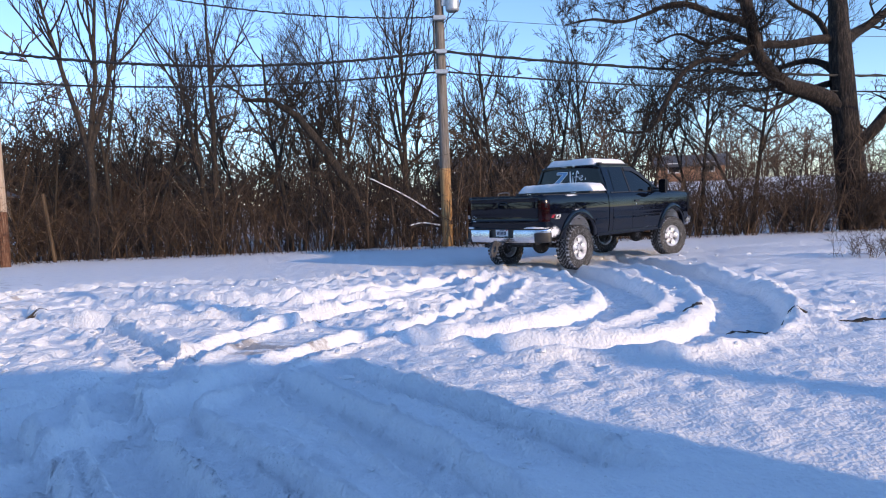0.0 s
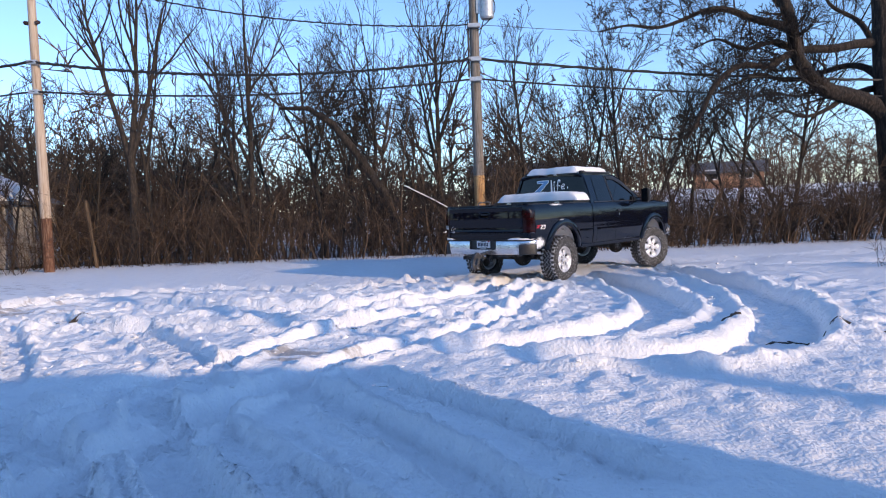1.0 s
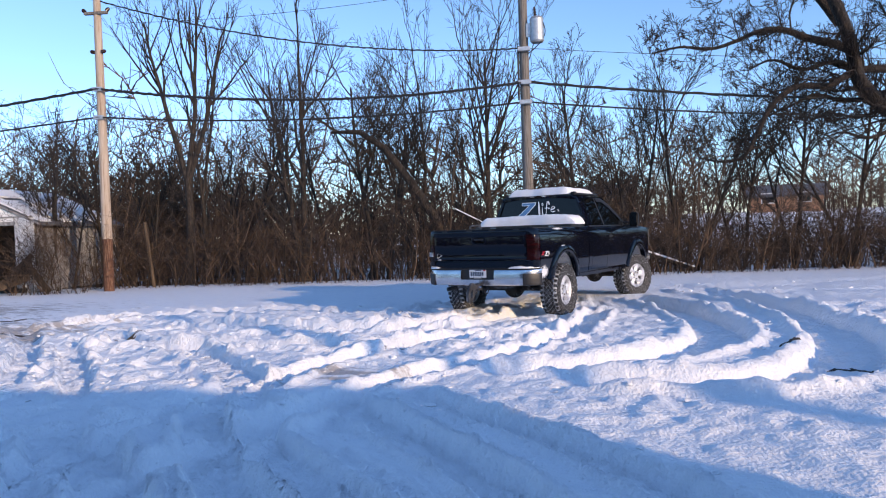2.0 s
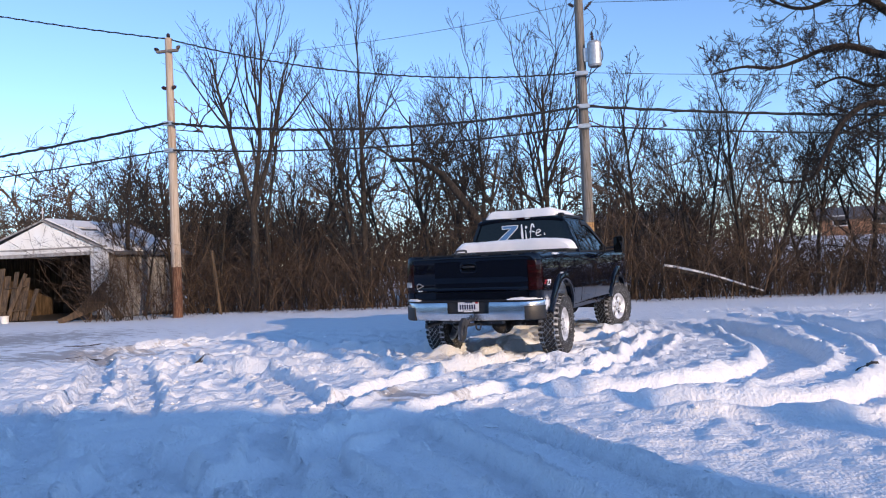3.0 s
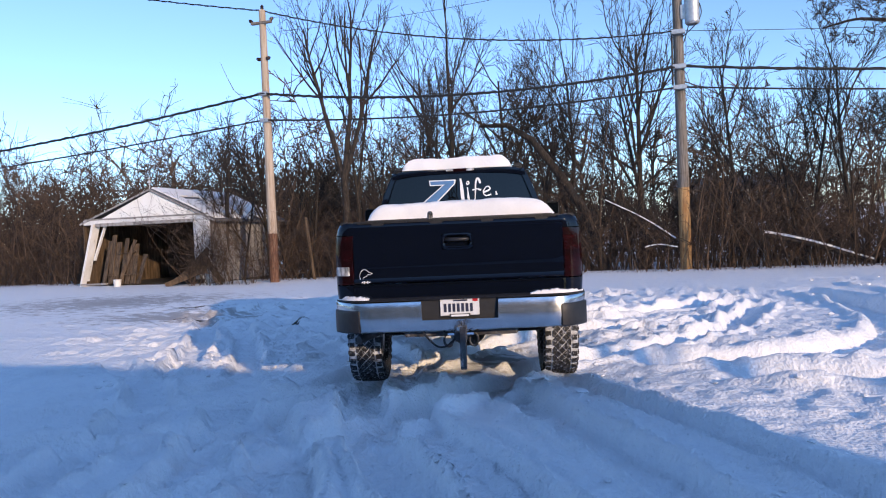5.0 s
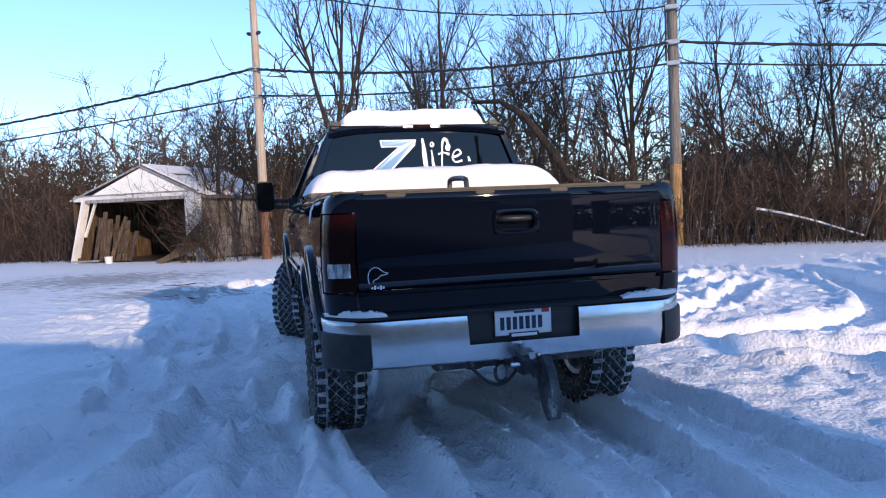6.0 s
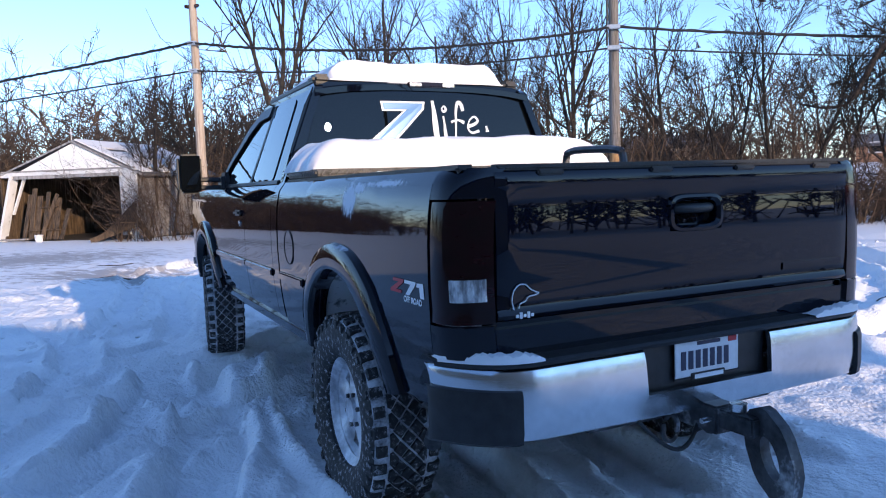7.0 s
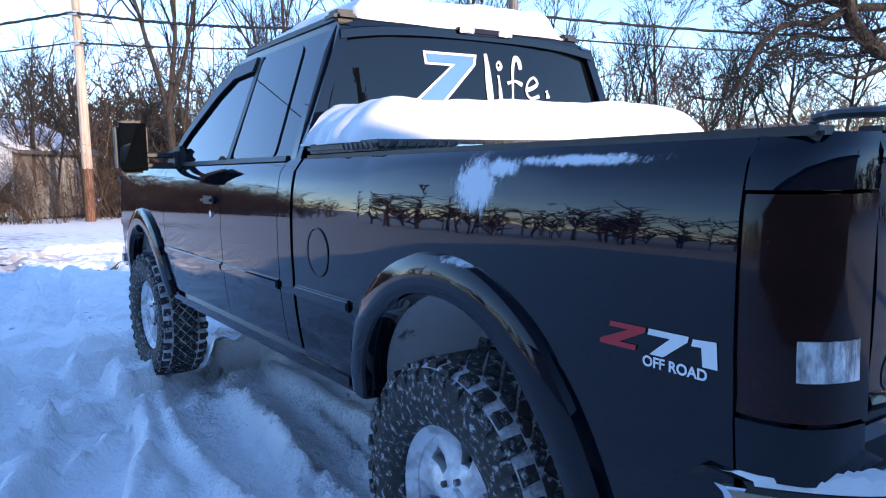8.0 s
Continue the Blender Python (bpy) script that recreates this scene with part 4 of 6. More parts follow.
def brush(name, n, area, hmin, hmax, rmin, rmax, twigs, mat, label, seed, edge=0.0, lean=0.22, fat=0.5):
    """A thicket: stems with side shoots and twigs, as one mesh."""
    r = np.random.default_rng(seed)
    x = r.uniform(area[0], area[1], n)
    y = area[2] + (area[3] - area[2]) * r.uniform(0, 1, n) ** 1.5
    free = ~((x > -20.4) & (x < -14.3) & (y > 20.4) & (y < 27.2))
    x, y = x[free], y[free]
    n = len(x)
    z = np.where(y > 22.5, -0.7 * np.clip((y - 22.5) / 6, 0, 1), 0.0) - 0.05
    if edge:
        # leave the open field on the right free
        y = np.where(x > 2, np.maximum(y, edge + 0.3 * (y - 40)), y)
        z = np.where(y > 60, 2.0 * np.clip((x + 6) / 18, 0, 1), z)
    clump = 0.7 + 0.5 * np.sin(x * 1.3 + 1.7 * np.sin(y)) * np.sin(x * 0.43 + 2)
    h = r.uniform(hmin, hmax, n) * np.clip(clump, 0.45, 1.2)
    d = r.normal(0, lean, (n, 3))
    d[:, 2] = 1
    bend = r.normal(0, lean * 0.9, (n, 3))
    bend[:, 2] *= 0.3
    t = np.linspace(0, 1, 5)
    P = np.stack([x, y, z], -1)[:, None] + h[:, None, None] * (d[:, None] * t[None, :, None] + bend[:, None] * (t ** 2)[None, :, None])
    r0 = r.uniform(rmin, rmax, n)
    sets = [tubes(P, r0[:, None] * np.linspace(1, 0.35, 5)[None], 3)]
    for gen, (m, lmin, lmax) in enumerate(twigs):
        f = r.uniform(0.12 + 0.1 * gen, 1, (len(P), m))
        i = np.minimum((f * 4).astype(int), 3)
        rows = np.arange(len(P))[:, None]
        q = P[rows, i] + (P[rows, i + 1] - P[rows, i]) * (f * 4 - i)[..., None]
        q = q.reshape(-1, 3)
        L = (r.uniform(lmin, lmax, q.shape[0]))[:, None, None]
        dd = r.normal(0, 0.55, q.shape)
        dd[:, 2] = r.uniform(0.05, 1.0, len(q))
        bb = r.normal(0, 0.3, q.shape)
        Q = q[:, None] + L * (dd[:, None] * t[None, :, None] + bb[:, None] * (t ** 2)[None, :, None])
        rad = np.repeat(r0, m) if len(r0) == len(P) else np.full(len(q), rmin)
        rad = np.maximum(rad * fat, 0.0035)[:len(q)]
        sets.append(tubes(Q[:, ::2], rad[:, None] * np.linspace(1, 0.4, 3)[None], 3))
        P, r0 = Q, rad
    V, F = join_np(sets)
    ob = new(name, mesh_np(name, V, F))
    ob.data.materials.append(mat)
    tagged(ob, label, "brush", kind="stuff")
    return ob


brush("thicket", 1850, (-32, 27, 21.6, 29), 0.9, 2.9, 0.009, 0.024, ((4, 0.3, 1.1), (3, 0.15, 0.5)), TWIG, "dense tangle of bare brown brush and saplings", 51, lean=0.36)
brush("saplings", 360, (-34, 27, 22.0, 30), 2.6, 5.0, 0.014, 0.034, ((9, 0.5, 1.5), (4, 0.2, 0.7)), TWIG, "thin bare saplings standing in the brush", 52, lean=0.12)
brush("dead_grass", 2000, (-32, 27, 21.3, 23.0), 0.2, 0.7, 0.003, 0.006, ((1, 0.1, 0.3),), TWIG, "dry brown grass stalks at the edge of the brush", 53, lean=0.3)
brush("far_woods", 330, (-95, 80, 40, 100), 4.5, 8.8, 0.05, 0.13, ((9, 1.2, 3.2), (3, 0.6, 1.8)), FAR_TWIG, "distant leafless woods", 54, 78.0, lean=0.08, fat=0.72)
# unseen woods, added to block horizon glow behind the house
brush("screen_woods_behind", 240, (-80, 80, -75, -42), 6.0, 12.0, 0.09, 0.2, ((9, 1.5, 4.0), (3, 0.8, 2.2)), FAR_TWIG, "unseen leafless woods screening the horizon glow", 56, lean=0.08, fat=0.9)
brush("left_thicket", 330, (-48, -13.5, 25.0, 38), 3.2, 6.4, 0.014, 0.032, ((10, 0.6, 1.8), (4, 0.3, 1.0)), TWIG, "tall tangled bare brush round the garage", 58, lean=0.2, fat=0.6)
brush("right_thicket", 260, (1.5, 27, 24, 33), 1.4, 3.3, 0.010, 0.024, ((8, 0.4, 1.3), (4, 0.2, 0.7)), TWIG, "bare brush thinning out towards the field", 59, lean=0.22)
brush("garage_bush", 70, (-14.9, -12.7, 19.7, 20.4), 1.2, 3.2, 0.006, 0.013, ((8, 0.3, 1.1), (4, 0.15, 0.5)), TWIG, "bare twiggy bush growing across the garage pier", 60, lean=0.45)
brush("oak_thicket", 190, (8.5, 19, 21.7, 24.5), 1.6, 3.4, 0.008, 0.020, ((7, 0.3, 1.2), (4, 0.15, 0.6)), TWIG, "dense bare brush round the foot of the oak", 64, lean=0.3)
# unseen low woods, added to keep horizon glow off the tailgate and chrome
brush("screen_woods_east", 220, (34, 56, -40, 22), 4.0, 6.5, 0.06, 0.14, ((9, 1.0, 2.6), (3, 0.6, 1.6)), FAR_TWIG, "unseen low woods screening glow from the reflections", 63, lean=0.1, fat=0.9)
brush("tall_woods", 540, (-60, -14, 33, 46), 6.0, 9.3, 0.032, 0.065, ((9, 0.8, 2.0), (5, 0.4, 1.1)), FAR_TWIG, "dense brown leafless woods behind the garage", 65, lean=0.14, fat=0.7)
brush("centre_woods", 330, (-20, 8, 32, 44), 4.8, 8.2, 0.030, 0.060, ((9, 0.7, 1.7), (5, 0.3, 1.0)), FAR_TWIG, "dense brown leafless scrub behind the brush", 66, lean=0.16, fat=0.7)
brush("field_scrub", 270, (3, 46, 29, 46), 1.8, 4.0, 0.014, 0.034, ((9, 0.5, 1.3), (5, 0.25, 0.8)), TWIG, "brown bare scrub at the edge of the field", 67, lean=0.2, fat=0.65)
# unseen woods, added for the brown band reflected in the truck's side
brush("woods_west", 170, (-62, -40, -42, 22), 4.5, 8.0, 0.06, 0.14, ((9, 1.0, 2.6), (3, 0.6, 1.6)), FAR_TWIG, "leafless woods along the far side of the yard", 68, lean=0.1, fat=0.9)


def log(a, b, r0, r1, label, snow=True):
    P = np.array([np.array(a) + (np.array(b) - np.array(a)) * t + np.array([0, 0.05 * math.sin(5 * t), 0.06 * math.sin(4 * t)]) for t in np.linspace(0, 1, 8)])
    e = new("fallen_log")
    tagged(e, label, "log", "fallen logs")
    V, F = tubes(P[None], np.linspace(r0, r1, 8)[None], 9)
    ob = new("trunk", mesh_np("trunk", V, F))
    ob.data.materials.append(SUNLIT_WOOD if not snow else BARK)
    ob.parent = e
    if snow:
        P[:, 2] += np.linspace(r0, r1, 8) * 0.75
        V, F = tubes(P[None], np.linspace(r0, r1, 8)[None] * 0.72, 8)
        ob = new("snow_cap", mesh_np("snow_cap", V, F))
        ob.data.materials.append(SNOW_CAP)
        ob.parent = e


log((-0.15, 22.6, 0.85), (-2.15, 22.9, 2.15), 0.05, 0.03, "slim snow-dusted trunk leaning in the brush")
log((-1.0, 22.3, 0.62), (-0.1, 22.2, 0.66), 0.05, 0.04, "snow-topped log lying by the utility pole")
log((2.2, 22.4, 0.9), (4.95, 22.5, 0.12), 0.09, 0.06, "sawn log lying in the brush with snow on it")


stump = part("old_post", bar((-11.55, 21.9, -0.1), (-11.78, 21.9, 2.05), 0.09, 0.09, 0.02), OLD_BOARD)
tagged(stump, "weathered brown leaning wooden post at the edge of the brush", "post")


# a narrow unseen tree, added behind right; its trunk's long shadow crosses the snow
def shadow_tree(x, y, height, rad, seed):
    r = random.Random(seed)
    out = []
    grow(r, out, (0, 0, -0.2), (0.02, 0, 1), height, rad, 0, [(0.012, 0.02, 8, 0.12, 0.5)] + BROAD[1:4])
    e = tree_object("shadow_tree", out, BARK, "unseen narrow bare tree added for its long shadow", group="yard trees")
    e.location = (x, y, 0)


shadow_tree(16.6, -6.8, 7.6, 0.30, 61)
brush("dry_weeds", 26, (7.4, 8.8, 13.8, 14.5), 0.3, 0.7, 0.004, 0.008, ((6, 0.1, 0.3), (3, 0.05, 0.15)), TWIG, "dry brown weeds poking through the snow", 57, lean=0.35)
# ---- the house behind, whose shadow lies over the near snow ----
def house():
    e = new("house")
    tagged(e, "pale sided low house standing in its own shade", "house")
    x0, x1, y0, y1, eave = -13.0, 9.8, -11.0, -3.2, 3.36
    part("wall", box(x0, x1, y1 - 0.2, y1, 0, eave), SIDING, e)
    part("wall", box(x0, x1, y0, y0 + 0.2, 0, eave), SIDING, e)
    part("wall", box(x0, x0 + 0.2, y0 + 0.2, y1 - 0.2, 0, eave), SIDING, e)
    part("wall", box(x1 - 0.2, x1, y0 + 0.2, y1 - 0.2, 0, eave), SIDING, e)
    bm = bmesh.new()
    ym = (y0 + y1) / 2
    for xx in (x0 - 0.3, x1 + 0.3):
        for yy, zz in ((y0 - 0.4, eave), (ym, eave + 1.0), (y1 + 0.4, eave)):
            bm.verts.new((xx, yy, zz))
            bm.verts.new((xx, yy, zz + 0.14))
    v = list(bm.verts)
    bmesh.ops.convex_hull(bm, input=v)
    part("roof", bm, ROOFING, e, smooth=False)


house()


def far_house(x, y, z, w, d, h, turn, wall, label):
    e = new("far_house")
    tagged(e, label, "house", "houses across the field")
    e.matrix_world = pose(x, y, z, 0, 0, turn)
    part("wall", box(-w / 2, w / 2, 0, 0.25, 0, h), wall, e)
    part("wall", box(-w / 2, w / 2, d - 0.25, d, 0, h), wall, e)
    part("wall", box(-w / 2, -w / 2 + 0.25, 0.25, d - 0.25, 0, h), wall, e)
    part("wall", box(w / 2 - 0.25, w / 2, 0.25, d - 0.25, 0, h), wall, e)
    bm = bmesh.new()
    for xx in (-w / 2 - 0.4, w / 2 + 0.4):
        for yy, zz in ((-0.5, h), (d / 2, h + 1.1), (d + 0.5, h)):
            bm.verts.new((xx, yy, zz))
            bm.verts.new((xx, yy, zz + 0.15))
    bmesh.ops.convex_hull(bm, input=list(bm.verts))
    part("roof", bm, ROOFING, e, smooth=False)
    n = int(w // 3)
    for k in range(n):
        xk = -w / 2 + (k + 0.5) * w / n
        wd = part("window", box(xk - 0.6, xk + 0.6, -0.03, 0.02, 0.9, 1.9), WHITE_PAINT, e)
        part("pane", box(xk - 0.5, xk + 0.5, -0.05, -0.032, 1.0, 1.8), DARK_GLASS, wd)


DARK_GLASS = material("dark_pane", (0.02, 0.025, 0.03), 0.05)
far_house(24.2, 72.0, 2.2, 6.2, 6.0, 1.5, -17, BRICK, "low brick house across the snowy field")
far_house(5.0, 74.0, 2.2, 11.0, 8.0, 2.3, -4, SIDING, "distant low building beyond the trees")
# ---- the pickup truck; its own space: x right, y ahead, origin on the ground under the rear axle ----
def paint_material(name, frost):
    m = material(name, (0.0028, 0.0042, 0.010), 0.16, 0.0, 0.0)
    t = m.node_tree
    b = t.nodes["Principled BSDF"]
    b.inputs["Coat Weight"].default_value, b.inputs["Coat Roughness"].default_value, b.inputs["Coat IOR"].default_value = 1.0, 0.02, 1.40
    co = t.nodes.new("ShaderNodeTexCoord")
    n = t.nodes.new("ShaderNodeTexNoise")
    n.inputs["Scale"].default_value, n.inputs["Detail"].default_value = 5.0, 9.0
    t.links.new(co.outputs["Object"], n.inputs["Vector"])
    mr = t.nodes.new("ShaderNodeMapRange")
    mr.inputs["From Min"].default_value, mr.inputs["From Max"].default_value = 0.35, 0.8
    mr.inputs["To Min"].default_value, mr.inputs["To Max"].default_value = 0.10, 0.42
    t.links.new(n.outputs[0], mr.inputs[0])
    t.links.new(mr.outputs[0], b.inputs["Roughness"])
    # salt dust and wind-blown frost, in streaks of their own
    mp = t.nodes.new("ShaderNodeMapping")
    mp.inputs["Scale"].default_value = (1.0, 1.0, 0.5)
    t.links.new(co.outputs["Object"], mp.inputs[0])
    n2 = t.nodes.new("ShaderNodeTexNoise")
    n2.inputs["Scale"].default_value, n2.inputs["Detail"].default_value, n2.inputs["Roughness"].default_value = 34.0, 12.0, 0.88
    t.links.new(mp.outputs[0], n2.inputs["Vector"])
    masks = None
    for cy, cz, ry, rz, gain in frost:
        sp = t.nodes.new("ShaderNodeMapping")
        sp.vector_type = "TEXTURE"
        sp.inputs["Location"].default_value = (0, cy, cz)
        sp.inputs["Scale"].default_value = (9.0, ry, rz)
        t.links.new(co.outputs["Object"], sp.inputs[0])
        g = t.nodes.new("ShaderNodeTexGradient")
        g.gradient_type = "SPHERICAL"
        t.links.new(sp.outputs[0], g.inputs[0])
        mu = t.nodes.new("ShaderNodeMath")
        mu.operation = "MULTIPLY"
        mu.inputs[1].default_value = gain
        t.links.new(g.outputs["Fac"], mu.inputs[0])
        if masks is None:
            masks = mu.outputs[0]
        else:
            mx = t.nodes.new("ShaderNodeMath")
            mx.operation = "MAXIMUM"
            t.links.new(masks, mx.inputs[0])
            t.links.new(mu.outputs[0], mx.inputs[1])
            masks = mx.outputs[0]
    if masks is not None:
        ad = t.nodes.new("ShaderNodeMath")
        ad.operation = "MULTIPLY_ADD"
        ad.inputs[1].default_value = 0.75
        t.links.new(masks, ad.inputs[0])
        t.links.new(n2.outputs[0], ad.inputs[2])
        rp = t.nodes.new("ShaderNodeMapRange")
        rp.inputs["From Min"].default_value, rp.inputs["From Max"].default_value = 0.82, 0.95
        t.links.new(ad.outputs[0], rp.inputs[0])
        mix = t.nodes.new("ShaderNodeMix")
        mix.data_type = "RGBA"
        mix.inputs["A"].default_value, mix.inputs["B"].default_value = (0.0028, 0.0042, 0.010, 1), (0.75, 0.77, 0.80, 1)
        t.links.new(rp.outputs[0], mix.inputs["Factor"])
        t.links.new(mix.outputs["Result"], b.inputs["Base Color"])
        inv = t.nodes.new("ShaderNodeMath")
        inv.operation = "SUBTRACT"
        inv.inputs[0].default_value = 1.0
        t.links.new(rp.outputs[0], inv.inputs[1])
        t.links.new(inv.outputs[0], b.inputs["Coat Weight"])
    return m


PAINT = paint_material("navy_paint", [])
PAINT_L = paint_material("navy_paint_frosted", [(-0.15, 1.33, 0.17, 0.14, 0.95), (-0.24, 1.37, 0.16, 0.05, 0.9), (-0.5, 1.385, 0.48, 0.03, 0.8)])
PAINT_R = paint_material("navy_paint_splashed", [(-0.80, 0.74, 0.35, 0.20, 0.9), (-0.2, 1.40, 0.4, 0.04, 0.8)])
FLARE_PAINT = paint_material("navy_flare", [(-0.15, 1.13, 0.25, 0.03, 0.8)])
TINT = material("tinted_glass", (0.003, 0.004, 0.005), 0.0, 0.0, 0.36)
LAMP_RED = noisy("smoked_red_lens", [(0.3, (0.006, 0.0016, 0.002)), (0.7, (0.022, 0.003, 0.004))], 7.0, (1, 1, 3), (0.06, 0.12), 0.0)
LAMP_RED.node_tree.nodes["Principled BSDF"].inputs["Specular IOR Level"].default_value = 0.3
LENS = noisy("clear_ribbed_lens", [(0.35, (0.22, 0.22, 0.22)), (0.5, (0.55, 0.55, 0.55)), (0.62, (0.85, 0.85, 0.83))], 34.0, (1, 1, 0.4), (0.08, 0.2), 0.6, 3.0, 0.01, 0.35)
CHROME = noisy("chrome", [(0.3, (0.55, 0.57, 0.60)), (0.7, (0.72, 0.74, 0.77))], 4.0, (1, 1, 1), (0.14, 0.30), 0.02, 8.0, 0.002, 1.0)
PLASTIC = noisy("black_plastic", [(0.3, (0.010, 0.010, 0.011)), (0.7, (0.022, 0.022, 0.024))], 22.0, rough=(0.35, 0.6), bump=0.08)
UNDER = noisy("dirty_underbody", [(0.35, (0.012, 0.011, 0.011)), (0.6, (0.05, 0.045, 0.042)), (0.75, (0.45, 0.46, 0.48))], 7.0, rough=(0.6, 0.9), bump=0.3)
WELL = noisy("frosted_wheel_well", [(0.22, (0.03, 0.028, 0.026)), (0.32, (0.42, 0.42, 0.43)), (0.40, (0.90, 0.90, 0.91))], 7.0, (1, 1.6, 0.6), (0.7, 0.9), 0.3, 5.0)
RUBBER = noisy("tyre_rubber", [(0.3, (0.010, 0.010, 0.011)), (0.56, (0.028, 0.027, 0.027)), (0.72, (0.44, 0.45, 0.47))], 48.0, rough=(0.6, 0.85), bump=0.2)
PACKED = noisy("packed_snow", [(0.3, (0.14, 0.14, 0.15)), (0.48, (0.48, 0.49, 0.51)), (0.68, (0.80, 0.81, 0.82))], 16.0, rough=(0.7, 0.9), bump=0.5, dist=0.006)
ALLOY = noisy("frosted_alloy", [(0.3, (0.30, 0.31, 0.33)), (0.45, (0.52, 0.53, 0.56)), (0.6, (0.80, 0.82, 0.85))], 6.0, rough=(0.3, 0.6), bump=0.15, metal=0.35)
TREAD_PLATE = noisy("black_tread_plate", [(0.3, (0.03, 0.03, 0.03)), (0.7, (0.09, 0.09, 0.09))], 40.0, rough=(0.3, 0.5), bump=0.4, metal=0.6)
STEEL = noisy("worn_steel", [(0.3, (0.03, 0.03, 0.032)), (0.6, (0.10, 0.10, 0.105)), (0.8, (0.55, 0.56, 0.58))], 8.0, rough=(0.35, 0.6), bump=0.15, metal=0.5)
VINYL_WHITE = material("white_vinyl", (0.82, 0.82, 0.82), 0.4)
VINYL_RED = material("red_vinyl", (0.45, 0.012, 0.02), 0.4)
VINYL_SILVER = material("silver_blue_vinyl", (0.13, 0.25, 0.42), 0.2, 0.25)
PLATE_WHITE = noisy("plate_white", [(0.3, (0.70, 0.70, 0.70)), (0.7, (0.80, 0.80, 0.80))], 30.0, rough=(0.4, 0.5), bump=0.0)
DARK_INK = material("dark_blue_ink", (0.02, 0.025, 0.06), 0.5)

truck = new("pickup_truck")
tagged(truck, "dark navy lifted pickup truck with snow on roof and toolbox", "pickup truck")

PROFILE = [(0.62, 0.945), (0.70, 0.962), (0.80, 0.976), (0.90, 0.984), (0.935, 0.986), (0.96, 0.984), (1.05, 0.988), (1.18, 0.986), (1.28, 0.980), (1.35, 0.968), (1.395, 0.954), (1.42, 0.925)]


def xprof(z):
    return float(np.interp(z, [p[0] for p in PROFILE], [p[1] for p in PROFILE]))


def arch_z(y, cy, cz=0.52, r=0.50):
    d = abs(y - cy)
    if d >= r:
        return 0.0
    return cz + math.sqrt(max(r * r - d * d, 0)) * 1.02


def sheet(name, s, cols, zlo, zhi, mat, parent, arch=None, nz=16, thick=0.022, label=""):
    """A body panel: columns of (y, inset) swept through the side's section, with a wheel opening."""
    bm = bmesh.new()
    rows = []
    for y, inset in cols:
        lo = zlo
        if arch is not None:
            lo = max(lo, arch_z(y, arch))
        hi = zhi(y) if callable(zhi) else zhi
        rows.append([bm.verts.new((s * (xprof(z) - inset), y, z)) for z in np.linspace(lo, hi, nz)])
    fs = [bm.faces.new((a[k], b[k], b[k + 1], a[k + 1])) for a, b in zip(rows[:-1], rows[1:]) for k in range(nz - 1)]
    r = bmesh.ops.extrude_face_region(bm, geom=fs)
    inner = [v for v in r["geom"] if isinstance(v, bmesh.types.BMVert)]
    for v in inner:
        v.co.x -= s * thick
        if cols[-1][1] > 0.05:
            v.co.y += thick
    return part(name, bm, mat, parent, label)


CORNER = [(-0.925, 0.0), (-0.965, 0.004), (-1.0, 0.014), (-1.03, 0.033), (-1.052, 0.06), (-1.066, 0.095), (-1.074, 0.148)]


def lin(a, b, n):
    return [(y, 0.0) for y in np.linspace(a, b, n)]


def arch_cols(a, b, cy, r=0.5):
    ys = sorted(set([round(v, 4) for v in np.linspace(a, b, 26)] + [round(cy + r * math.sin(k), 4) for k in np.linspace(-math.pi / 2, math.pi / 2, 33)]), reverse=a > b)
    return [(y, 0.0) for y in ys if min(a, b) <= y <= max(a, b)]


def flare(s, cy, name="wheel_flare"):
    """A rounded lip round a wheel opening."""
    bm = bmesh.new()
    n = 34
    prev = None
    sec = [(0.488, -0.055), (0.491, 0.022), (0.500, 0.034), (0.530, 0.038), (0.575, 0.034), (0.604, 0.020), (0.612, -0.006)]
    for k in range(n + 1):
        a = math.radians(9 + 162 * k / n)
        low = max(0.0, -math.sin(a))
        ring = []
        for rad, out in sec:
            z = 0.52 + rad * math.sin(a) * 1.02
            y = cy + rad * math.cos(a)
            ring.append(bm.verts.new((s * (xprof(max(z, 0.62)) + out * (1 - 0.5 * low)), y, z)))
        if prev:
            for i in range(len(sec) - 1):
                bm.faces.new((prev[i], prev[i + 1], ring[i + 1], ring[i]))
        prev = ring
    return part(name, bm, FLARE_PAINT, truck, "wide painted fender flare")


def well(s, cy):
    bm = bmesh.new()
    n = 24
    rows = []
    for k in range(n + 1):
        a = math.radians(13 + 154 * k / n)
        rows.append([bm.verts.new((s * x, cy + 0.52 * math.cos(a), 0.53 + 0.52 * math.sin(a))) for x in (0.95, 0.8, 0.62, 0.5)])
    for a, b in zip(rows[:-1], rows[1:]):
        for i in range(3):
            bm.faces.new((a[i], a[i + 1], b[i + 1], b[i]))
    bm.faces.new([r[3] for r in rows])
    part("wheel_well", bm, WELL, truck, "wheel well plastered with frost")


